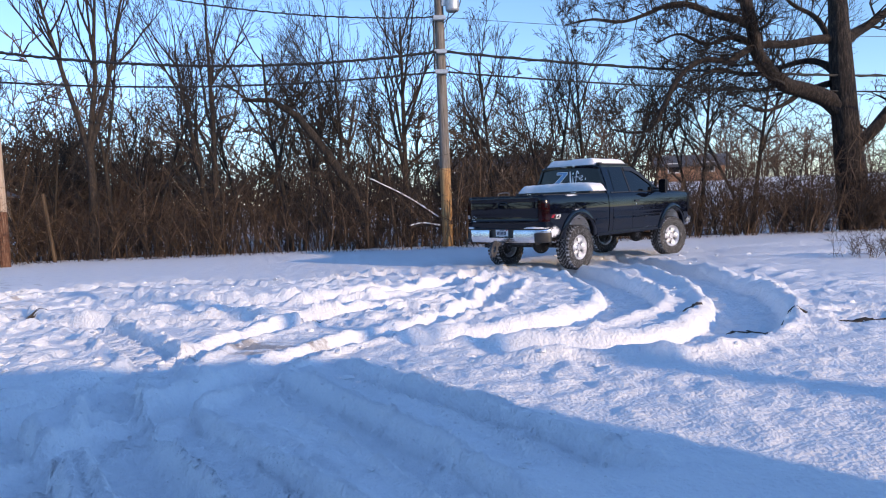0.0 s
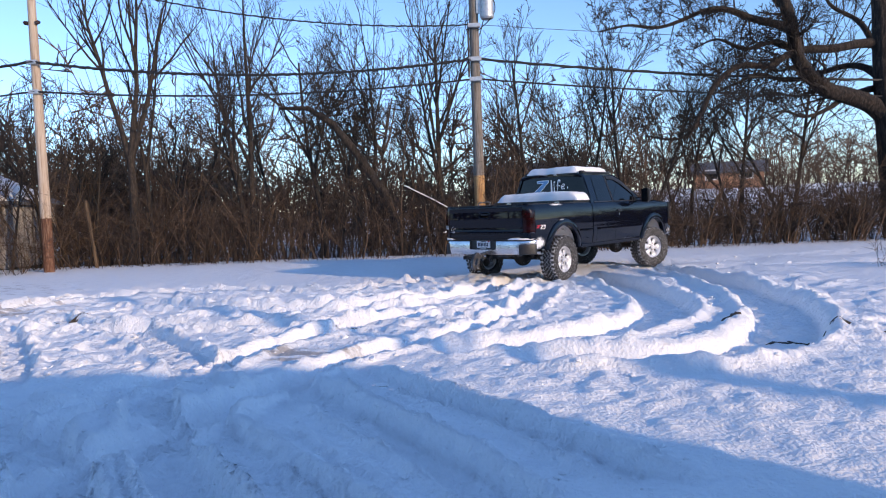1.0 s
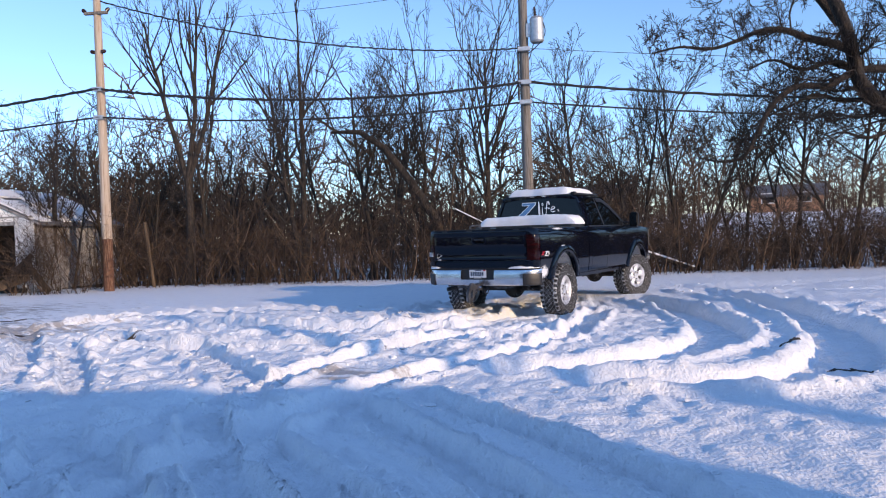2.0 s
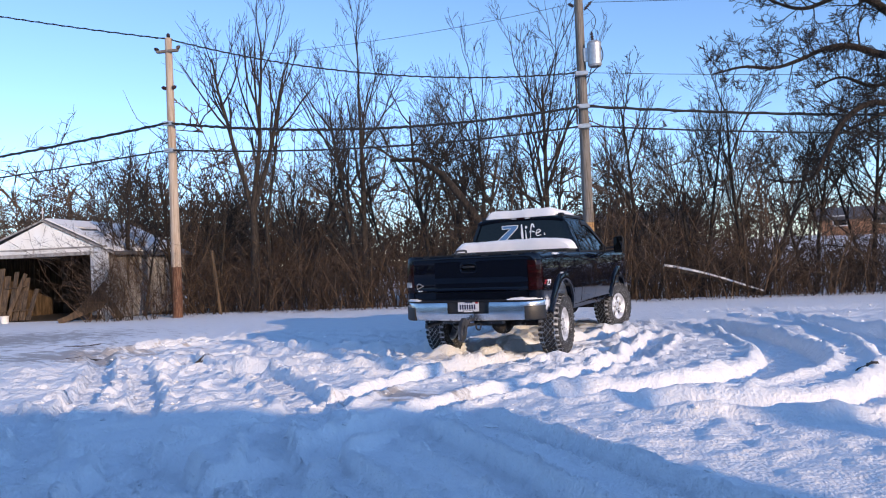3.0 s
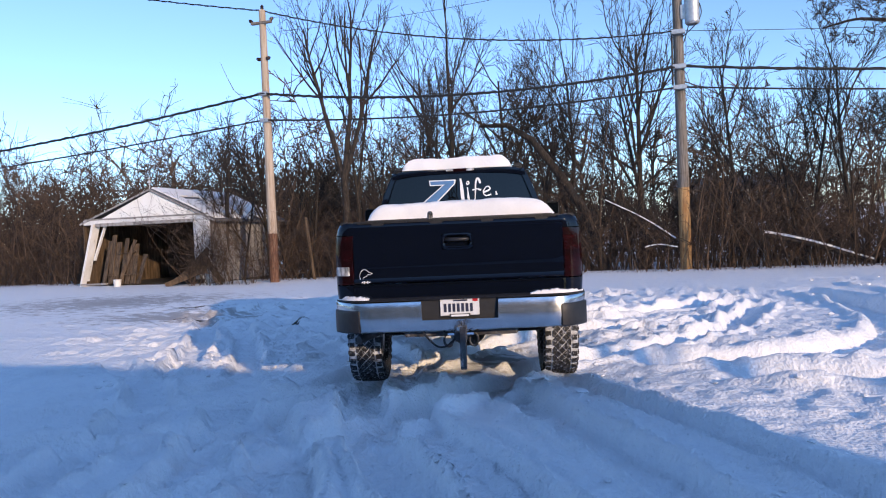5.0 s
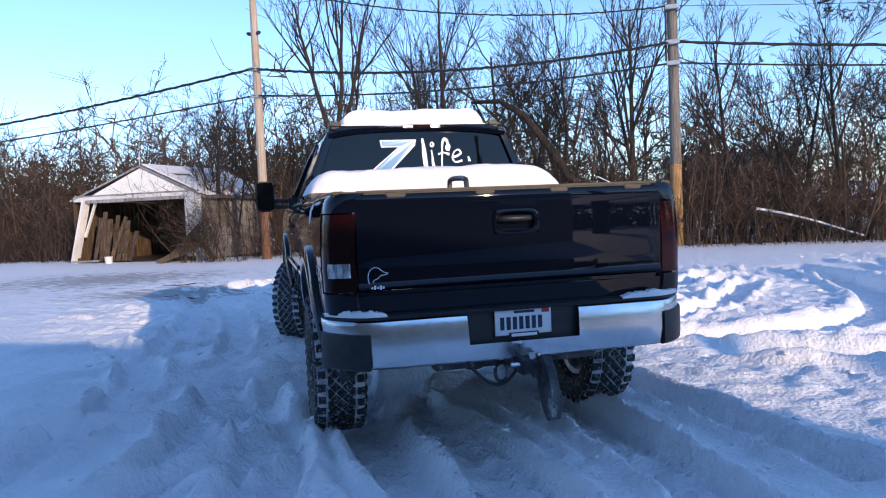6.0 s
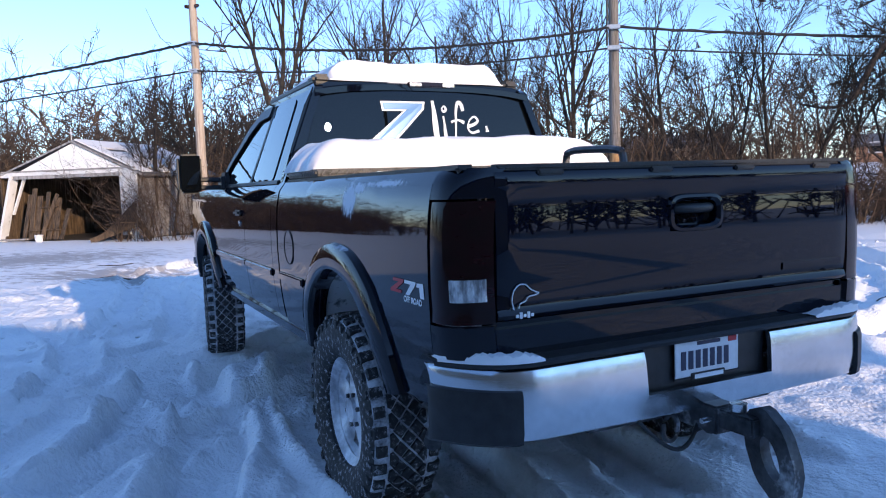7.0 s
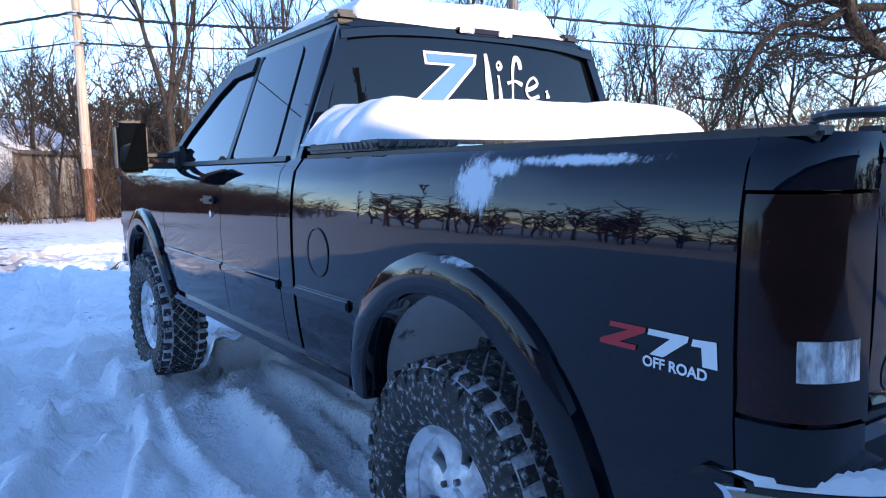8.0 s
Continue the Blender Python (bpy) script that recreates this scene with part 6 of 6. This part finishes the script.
def rear_piece(name, poly, mat, parent, off, thick, label=""):
    """A pane or panel of the cab's back, in strips so that it follows the bow."""
    bm = bmesh.new()
    f = bm.faces.new([bm.verts.new((x, 0, z)) for x, z in poly])
    for k in range(-7, 8):
        bmesh.ops.bisect_plane(bm, geom=bm.verts[:] + bm.edges[:] + bm.faces[:], plane_co=(0.11 * k, 0, 0), plane_no=(1, 0, 0))
    r = bmesh.ops.extrude_face_region(bm, geom=bm.faces[:])
    inner = {v for v in r["geom"] if isinstance(v, bmesh.types.BMVert)}
    for v in bm.verts:
        p = rear_pt(v.co.x, v.co.z)
        v.co = (p.x, p.y - off + (thick if v in inner else 0), p.z)
    return part(name, bm, mat, parent, label)


rear_piece("back_panel", [(-0.925, 1.20), (0.925, 1.20), (0.925, 1.42), (0.86, 1.62), (0.77, 1.86), (0.715, 1.965), (0.62, 1.995), (-0.62, 1.995), (-0.715, 1.965), (-0.77, 1.86), (-0.86, 1.62), (-0.925, 1.42)], PAINT, cab, 0.0, 0.05)
glass = rear_piece("rear_window", round_poly([(-0.80, 1.47), (0.80, 1.47), (0.775, 1.62), (0.70, 1.86), (0.655, 1.935), (-0.655, 1.935), (-0.70, 1.86), (-0.775, 1.62)], 0.06), TINT, cab, 0.006, 0.012, "dark tinted rear window with white lettering")
bl = part("brake_lamp", box(-0.135, 0.175, 1.085, 1.13, 1.972, 2.004, 0.008), LAMP_RED, cab, "high brake lamp with two clear ends")
for a, b in ((-0.13, -0.05), (0.09, 0.17)):
    part("cargo_lens", box(a, b, 1.080, 1.088, 1.976, 2.000, 0.003), LENS, bl)


def decal(name, poly, mat, y_off, parent, hole=None):
    bm = bmesh.new()
    bm.faces.new([bm.verts.new((x, 0, z)) for x, z in poly])
    for v in bm.verts:
        p = rear_pt(v.co.x, v.co.z)
        v.co = (p.x, p.y - y_off, p.z)
    return part(name, bm, mat, parent, smooth=False)


ZED = [(-0.318, 1.887), (-0.028, 1.887), (-0.038, 1.838), (-0.225, 1.655), (-0.10, 1.655), (-0.105, 1.605), (-0.40, 1.605), (-0.395, 1.650), (-0.175, 1.828), (-0.31, 1.828)]
ZED_IN = [(-0.305, 1.876), (-0.045, 1.876), (-0.052, 1.843), (-0.255, 1.645), (-0.115, 1.645), (-0.118, 1.616), (-0.385, 1.616), (-0.382, 1.645), (-0.150, 1.838), (-0.298, 1.838)]
decal("letter_outline", ZED, VINYL_WHITE, 0.0095, glass)
decal("letter_fill", ZED_IN, VINYL_SILVER, 0.0115, glass)


def text_mesh(name, body, size, m, mat, parent, shear=0.0, bold=0.0, depth=0.0006):
    cu = bpy.data.curves.new(name, "FONT")
    cu.body, cu.size, cu.shear, cu.offset, cu.extrude = body, size, shear, bold, depth
    cu.align_x = "LEFT"
    tmp = new("tmp", cu)
    bpy.context.view_layer.update()
    me = bpy.data.meshes.new_from_object(tmp.evaluated_get(bpy.context.evaluated_depsgraph_get()))
    bpy.data.objects.remove(tmp)
    me.materials.clear()
    me.materials.append(mat)
    me.transform(m)
    ob = new(name, me)
    ob.parent = parent
    return ob


# faces the rear: text x to the right, up is z
# hand-drawn word, in flat strokes
def stroke(name, pts, w):
    c = curve_pts(pts, 8)
    n = len(c)
    bm = bmesh.new()
    prev = None
    for k in range(n):
        d = c[min(k + 1, n - 1)] - c[max(k - 1, 0)]
        d = d / (np.hypot(*d) + 1e-9)
        q = w * (1 + 0.35 * math.sin(5.0 * k / n + len(pts)))
        ring = []
        for sg in (-1, 1):
            x, z = c[k][0] - sg * d[1] * q, c[k][1] + sg * d[0] * q
            p = rear_pt(x, z)
            ring.append(bm.verts.new((p.x, p.y - 0.0105, p.z)))
        if prev:
            bm.faces.new((prev[0], ring[0], ring[1], prev[1]))
        prev = ring
    part(name, bm, VINYL_WHITE, glass, smooth=False)


stroke("letter_stroke", [(0.022, 1.895), (0.030, 1.83), (0.034, 1.76), (0.040, 1.68), (0.050, 1.64)], 0.014)
stroke("letter_stroke", [(0.092, 1.80), (0.098, 1.75), (0.100, 1.70), (0.108, 1.65)], 0.009)
stroke("letter_stroke", [(0.082, 1.845), (0.100, 1.862), (0.112, 1.842), (0.096, 1.828), (0.084, 1.842)], 0.006)
stroke("letter_stroke", [(0.232, 1.835), (0.222, 1.875), (0.200, 1.885), (0.184, 1.84), (0.178, 1.76), (0.172, 1.68), (0.160, 1.64)], 0.009)
stroke("letter_stroke", [(0.145, 1.765), (0.190, 1.778), (0.238, 1.762)], 0.008)
stroke("letter_stroke", [(0.262, 1.738), (0.308, 1.752), (0.336, 1.775), (0.312, 1.800), (0.276, 1.776), (0.262, 1.730), (0.290, 1.700), (0.345, 1.712)], 0.008)
stroke("letter_stroke", [(0.395, 1.742), (0.402, 1.725), (0.404, 1.705)], 0.010)

# off-road stickers behind both rear wheels
def side_sticker(s):
    z0, h, y0 = 1.004, 0.051, -0.606      # baseline, letter height, leading edge
    e = new("sticker")
    e.parent = truck

    def put(poly, mat):
        bm = bmesh.new()
        vs = []
        for u, v in poly:
            y = y0 - u if s < 0 else y0 - 0.29 + u
            z = z0 + v * h
            vs.append(bm.verts.new((s * (xprof(z) + 0.0022), y, z)))
        bm.faces.new(vs)
        part("letter", bm, mat, e, smooth=False)

    k = 0.018
    put([(0.012 + k, 1), (0.105 + k, 1), (0.102 + k, 0.80), (0.048 + 0.004, 0.22), (0.098, 0.22), (0.094, 0), (-0.002, 0), (0.0, 0.20), (0.060 + k, 0.78), (0.008 + k, 0.78)], VINYL_RED)
    put([(0.112 + k, 1), (0.205 + k, 1), (0.202 + k, 0.78), (0.145 + k, 0), (0.112 + k, 0), (0.162 + k, 0.76), (0.108 + k, 0.76)], VINYL_WHITE)
    put([(0.232, 0.95), (0.282, 1.0), (0.284, 0), (0.252, 0), (0.250, 0.70), (0.228, 0.68)], VINYL_WHITE)
    if s < 0:
        m = Matrix.Translation((-xprof(0.95) - 0.0022, y0 - 0.112, 0.979)) @ Matrix.Rotation(radians(-90), 4, "Z") @ Matrix.Rotation(radians(90), 4, "X")
    else:
        m = Matrix.Translation((xprof(0.95) + 0.0022, y0 - 0.29 + 0.112, 0.979)) @ Matrix.Rotation(radians(90), 4, "Z") @ Matrix.Rotation(radians(90), 4, "X")
    text_mesh("lettering", "OFF ROAD", 0.029, m @ Matrix.Diagonal((1.06, 1, 1, 1)), VINYL_WHITE, e, 0.0, 0.0008, 0.0003)


side_sticker(-1)
side_sticker(1)

# windscreen, hood, grille and brush guard
bm = bmesh.new()
bm.faces.new([bm.verts.new(p) for p in ((-0.86, 3.24, 1.43), (0.86, 3.24, 1.43), (0.70, 2.45, 1.965), (-0.70, 2.45, 1.965))])
bmesh.ops.solidify(bm, geom=bm.faces[:], thickness=0.02)
part("windscreen", bm, TINT, cab)
bm = bmesh.new()
grid = []
for i in range(9):
    y = 3.07 + (4.40 - 3.07) * i / 8
    row = []
    for j in range(13):
        u = -1 + 2 * j / 12
        row.append(bm.verts.new((0.90 * u, y, 1.452 - 0.028 * abs(u) ** 4 - 0.06 * max(0, (y - 3.5) / 0.9) ** 2 + (0.012 if 0.35 < abs(u) < 0.6 else 0))))
    grid.append(row)
fs = [bm.faces.new((grid[i][j], grid[i][j + 1], grid[i + 1][j + 1], grid[i + 1][j])) for i in range(8) for j in range(12)]
r = bmesh.ops.extrude_face_region(bm, geom=fs)
bmesh.ops.translate(bm, vec=(0, 0, -0.05), verts=[v for v in r["geom"] if isinstance(v, bmesh.types.BMVert)])
part("hood", bm, PAINT, truck)
part("grille", box(-0.88, 0.88, 4.30, 4.42, 0.86, 1.37, 0.04), PLASTIC, truck)
part("front_bumper", box(-0.97, 0.97, 4.36, 4.56, 0.62, 0.86, 0.05, 3), CHROME, truck)
for s in (-1, 1):
    part("headlamp", box(min(s * 0.60, s * 0.93), max(s * 0.60, s * 0.93), 4.33, 4.44, 1.05, 1.28, 0.03), LENS, truck)
    part("fog_lamp", box(min(s * 0.86, s * 1.0), max(s * 0.86, s * 1.0), 4.30, 4.42, 0.68, 0.80, 0.03), LENS, truck)
g = new("brush_guard")
g.parent = truck
for s in (-1, 1):
    part("guard_upright", bar((s * 0.45, 4.62, 0.70), (s * 0.45, 4.62, 1.36), 0.06, 0.03, 0.01), PLASTIC, g)
    part("guard_side", bar((s * 0.93, 4.52, 0.98), (s * 0.93, 4.52, 1.34), 0.04, 0.03, 0.01), PLASTIC, g)
for z in (1.0, 1.18, 1.34):
    part("guard_rail", rod((-0.95, 4.58, z), (0.95, 4.58, z), 0.022, n=10), PLASTIC, g)

# toolbox across the bed, its snow, and the handle that stands in the bed
tool = new("toolbox")
tool.parent = truck
part("box_body", box(-0.82, 0.82, 0.47, 0.985, 0.98, 1.42, 0.02), TREAD_PLATE, tool)
part("box_lid", box(-0.93, 0.93, 0.44, 1.0, 1.436, 1.472, 0.012), TREAD_PLATE, tool)
for k in range(46):
    x = -0.90 + 0.04 * k
    part("tread_bar", bar((x, 0.437, 1.442), (x + 0.018, 0.437, 1.466), 0.006, 0.005), STEEL, tool)
for k in range(7):
    part("tread_bar", bar((-0.932, 0.46 + 0.035 * k, 1.442), (-0.932, 0.478 + 0.035 * k, 1.466), 0.006, 0.005), STEEL, tool)
part("latch", box(-0.62, -0.50, 0.425, 0.445, 1.425, 1.455, 0.006), CHROME, tool)
part("latch", box(0.50, 0.62, 0.425, 0.445, 1.425, 1.455, 0.006), CHROME, tool)


def snow_cap(name, x0, x1, y0, y1, z0, h, seed, parent, label):
    """A soft slab of snow with crumbled edges."""
    r = np.random.default_rng(seed)
    nx, ny = 64, 24
    bm = bmesh.new()
    ph = r.uniform(0, 6, 8)
    top, bot = [], []
    for i in range(nx + 1):
        u = i / nx
        ra, rb = [], []
        for j in range(ny + 1):
            v = j / ny
            wx = 0.012 * math.sin(9 * v + ph[0]) + 0.010 * math.sin(23 * v + ph[1])
            wy = 0.014 * math.sin(7 * u + ph[2]) + 0.006 * math.sin(19 * u + ph[3])
            eu, ev = min(u, 1 - u) * (x1 - x0), min(v, 1 - v) * (y1 - y0)
            e1, e2 = min(1, max(0, eu) / (0.16 + 0.05 * math.sin(3 * v + ph[4]))), min(1, max(0, ev) / 0.075)
            prof = max(0, 1 - (1 - e1) ** 2.0) ** 0.75 * max(0, 1 - (1 - e2) ** 2.4) ** 0.62
            lump = 1 + 0.05 * math.sin(7 * u + 3 * v + ph[5]) + 0.035 * math.sin(17 * u - 8 * v + ph[6]) + 0.02 * math.sin(43 * u + 19 * v + ph[7]) + r.normal(0, 0.006)
            x, y = x0 + (x1 - x0) * u + wx * (1 - e1), y0 + (y1 - y0) * v + wy * (1 - e2)
            ra.append(bm.verts.new((x, y, z0 + 0.004 + h * prof * lump)))
            rb.append(bm.verts.new((x, y, z0 - 0.004)))
        top.append(ra)
        bot.append(rb)
    for i in range(nx):
        for j in range(ny):
            bm.faces.new((top[i][j], top[i + 1][j], top[i + 1][j + 1], top[i][j + 1]))
            bm.faces.new((bot[i][j], bot[i][j + 1], bot[i + 1][j + 1], bot[i + 1][j]))
    for i in range(nx):
        bm.faces.new((top[i][0], bot[i][0], bot[i + 1][0], top[i + 1][0]))
        bm.faces.new((top[i][ny], top[i + 1][ny], bot[i + 1][ny], bot[i][ny]))
    for j in range(ny):
        bm.faces.new((top[0][j], top[0][j + 1], bot[0][j + 1], bot[0][j]))
        bm.faces.new((top[nx][j], bot[nx][j], bot[nx][j + 1], top[nx][j + 1]))
    return part(name, bm, SNOW_CAP, parent, label)


snow_cap("toolbox_snow", -0.93, 0.93, 0.545, 1.05, 1.472, 0.16, 3, tool, "thick cap of snow on the toolbox")
snow_cap("roof_snow", -0.60, 0.58, 1.16, 2.36, 2.012, 0.125, 4, cab, "thick cap of snow on the roof")

h = new("bed_handle")
h.parent = truck
P = curve_pts([(-0.595, 0.95), (-0.600, 1.30), (-0.612, 1.455), (-0.645, 1.487), (-0.78, 1.488), (-0.92, 1.478), (-0.953, 1.450), (-0.962, 1.30), (-0.965, 0.95)], 5)
P = np.array([(-0.22, y, z) for y, z in P])[None]
V, F = tubes(P, np.full(P.shape[:2], 0.014), 8)
bm = bmesh.new()
bm.from_mesh(mesh_np("loop", V, F))
part("handle_loop", bm, STEEL, h, "grey steel handle loop standing in the bed")
part("handle_bar", rod((-0.22, -0.60, 1.425), (-0.22, -0.96, 1.425), 0.010, n=8), STEEL, h)


# wheels: lugged mud tyre, snow packed between the lugs, alloy rim
def wheel_parts(w, side):
    """side: the sign of x that faces out."""
    R, half = 0.432, 0.150

    def lathe(sec, n=64):
        bm = bmesh.new()
        rings = []
        for k in range(n):
            a = 2 * math.pi * k / n
            rings.append([bm.verts.new((x * side, r * math.cos(a), r * math.sin(a))) for x, r in sec])
        for k in range(n):
            a, b = rings[k], rings[(k + 1) % n]
            for i in range(len(sec) - 1):
                bm.faces.new((a[i], a[i + 1], b[i + 1], b[i]))
        return bm

    part("tyre", lathe([(-0.10, 0.235), (-0.135, 0.26), (-0.152, 0.32), (-0.150, 0.375), (-0.138, 0.408), (-0.115, 0.4175)]), RUBBER, w, "chunky mud-terrain tyre")
    part("sidewall", lathe([(0.115, 0.4175), (0.138, 0.408), (0.150, 0.375), (0.152, 0.32), (0.140, 0.265), (0.125, 0.24), (0.10, 0.235)]), RUBBER, w)
    part("packed_snow", lathe([(-0.139, 0.4085), (-0.118, 0.4180), (-0.06, 0.4215), (0.06, 0.4215), (0.118, 0.4180), (0.139, 0.4085)], 72), PACKED, w, "snow packed between the tread lugs")
    bm = bmesh.new()
    n = 34
    r = random.Random(9)

    def lug(a0, pts, r0, r1):
        """A lug with outline pts of (x, angle), from radius r0 to r1."""
        lo, hi = [], []
        cx = sum(p[0] for p in pts) / len(pts)
        ca = sum(p[1] for p in pts) / len(pts)
        for x, a in pts:
            lo.append(bm.verts.new((x * side, r0 * math.cos(a0 + a), r0 * math.sin(a0 + a))))
            x2, a2 = cx + (x - cx) * 0.90, ca + (a - ca) * 0.90
            drop = 0.006 * max(0, (abs(x2) - 0.10) / 0.04)
            hi.append(bm.verts.new((x2 * side, (r1 - drop) * math.cos(a0 + a2), (r1 - drop) * math.sin(a0 + a2))))
        bm.faces.new(hi)
        m = len(pts)
        for i in range(m):
            bm.faces.new((lo[i], lo[(i + 1) % m], hi[(i + 1) % m], hi[i]))

    st = 2 * math.pi / n
    for k in range(n):
        a = st * k
        w1 = st * 0.31
        for sg, ph in ((1, 0.0), (-1, 0.5)):
            o = st * ph
            ext = 0.146 if k % 2 else 0.135
            # shoulder lug, running on to the sidewall
            lug(a + o, [(sg * 0.090, -w1), (sg * 0.090, w1 * 0.8), (sg * ext, w1 * 1.05), (sg * ext, -w1 * 0.95)], 0.408, R)
            lug(a + o, [(sg * 0.1385, -w1 * 0.8), (sg * 0.1385, w1 * 0.8), (sg * 0.1535, w1 * 0.6), (sg * 0.1535, -w1 * 0.6)], 0.372, 0.415)
    # diamond lattice between the shoulders, thin joints
    for k in range(n):
        for x, ph in ((-0.036, 0.0), (0.036, 0.0), (0.0, 0.5), (-0.071, 0.5), (0.071, 0.5)):
            hx, ha = 0.0315, st * 0.43
            if abs(x) > 0.05:
                o = 1 if x > 0 else -1
                lug(st * (k + ph), [(x - o * hx, 0), (x - o * 0.006, -ha), (x + o * 0.008, -ha * 0.8), (x + o * 0.008, ha * 0.8), (x - o * 0.006, ha)], 0.412, R)
            else:
                lug(st * (k + ph), [(x - hx, 0), (x, -ha), (x + hx, 0), (x, ha)], 0.412, R)
    part("tread", bm, RUBBER, w, "blocky tread lugs", smooth=False)
    rim = part("rim", lathe([(-0.10, 0.235), (-0.09, 0.205), (0.02, 0.195), (0.085, 0.205), (0.098, 0.225), (0.112, 0.238), (0.104, 0.242)], 48), ALLOY, w, "silver alloy rim dusted with snow")
    # face: six broad spokes with pockets between
    bm = bmesh.new()
    n = 72
    radii = [0.055, 0.085, 0.115, 0.15, 0.185, 0.208]
    depth = [0.082, 0.078, 0.066, 0.060, 0.066, 0.082]
    rings = []
    for ri, (rad, d) in enumerate(zip(radii, depth)):
        rings.append([bm.verts.new((side * (d + (0.012 * math.cos(6 * 2 * math.pi * k / n) if 1 < ri < 5 else 0)), rad * math.cos(2 * math.pi * k / n), rad * math.sin(2 * math.pi * k / n))) for k in range(n)])
    fs = []
    for i in range(5):
        for k in range(n):
            ang = (k + 0.5) / n * 6 % 1
            if i in (2, 3) and 0.36 < ang < 0.64:
                continue
            fs.append(bm.faces.new((rings[i][k], rings[i][(k + 1) % n], rings[i + 1][(k + 1) % n], rings[i + 1][k])))
    rr = bmesh.ops.extrude_face_region(bm, geom=fs)
    bmesh.ops.translate(bm, vec=(-side * 0.03, 0, 0), verts=[v for v in rr["geom"] if isinstance(v, bmesh.types.BMVert)])
    part("spokes", bm, ALLOY, rim)
    bm = rod((side * 0.05, 0, 0), (side * 0.098, 0, 0), 0.06, 0.052, n=24)
    part("hub_cap", bm, ALLOY, rim)
    for k in range(6):
        a = 2 * math.pi * (k + 0.5) / 6
        part("lug_nut", rod((side * 0.06, 0.072 * math.cos(a), 0.072 * math.sin(a)), (side * 0.092, 0.072 * math.cos(a), 0.072 * math.sin(a)), 0.011, n=6), STEEL, rim)
    part("brake_disc", rod((-0.02 * side, 0, 0), (0.02 * side, 0, 0), 0.17, n=32), UNDER, rim)


wheels = []
made = {}
for x, y in ((-0.862, 0.0), (0.862, 0.0), (-0.868, 3.645), (0.868, 3.645)):
    sg = -1 if x < 0 else 1
    if sg not in made:
        w = new("wheel")
        w.parent = truck
        wheel_parts(w, sg)
        made[sg] = w
        w.location = (x, y, 0.402)
    else:
        w = copy_thing(made[sg], pose(x, y, 0.402))
    wheels.append(w)


# ---- what moves: the truck reverses, its wheels roll and steer ----
TRUCK_PATH = [
    (0.0, 1.90, 14.78, -44.9), (0.5, 1.39, 14.60, -42.6), (1.0, 0.81, 14.12, -38.7), (2.5, -0.79, 11.67, -20.1),
    (3.0, -1.29, 10.78, -14.2), (3.5, -1.71, 9.76, -8.4), (4.0, -2.06, 8.74, -1.9), (4.5, -2.21, 7.59, 7.0),
    (5.8, -1.49, 4.96, 29.0), (6.0, -1.34, 4.64, 31.4), (6.5, -0.90, 4.02, 36.6), (7.0, -0.37, 3.52, 39.2), (7.5, 0.15, 3.06, 39.6), (8.0, 0.57, 2.63, 39.3)]


def truck_at(t):
    """Place and heading between the rows, by smooth interpolation."""
    T = [r[0] for r in TRUCK_PATH]
    i = max(0, min(len(T) - 2, int(np.searchsorted(T, t, "right")) - 1))
    out = []
    for k in (1, 2, 3):
        v = [r[k] for r in TRUCK_PATH]
        slope = lambda j: (v[min(j + 1, len(v) - 1)] - v[max(j - 1, 0)]) / (T[min(j + 1, len(v) - 1)] - T[max(j - 1, 0)])
        h = T[i + 1] - T[i]
        u = (t - T[i]) / h
        out.append((2 * u ** 3 - 3 * u * u + 1) * v[i] + (u ** 3 - 2 * u * u + u) * h * slope(i) + (3 * u * u - 2 * u ** 3) * v[i + 1] + (u ** 3 - u * u) * h * slope(i + 1))
    return out


def motions():
    times = [round(0.2 * k, 1) for k in range(41)]
    rows, spins, steers = [], [], []
    spin, last = 0.0, None
    for t in times:
        x, y, a = truck_at(t)
        rows.append((t, pose(x, y, 0.0, 0, 0, a)))
        x0, y0, a0 = truck_at(max(0, t - 0.2))
        x1, y1, a1 = truck_at(min(8, t + 0.2))
        ds = math.hypot(x1 - x0, y1 - y0)
        steers.append(max(-30, min(30, -math.degrees(math.atan(3.645 * math.radians(a1 - a0) / max(ds, 0.05))))))
        if last:
            spin += math.degrees(math.hypot(x - last[0], y - last[1]) / 0.43)
        last = (x, y)
        spins.append(spin)
    walk(truck, rows)
    for k, w in enumerate(wheels):
        at = w.location.copy()
        front = k > 1
        walk(w, [(t, pose(at.x, at.y, at.z, 0, 0, s if front else 0) @ pose(0, 0, 0, r)) for t, r, s in zip(times, spins, steers)])


motions()
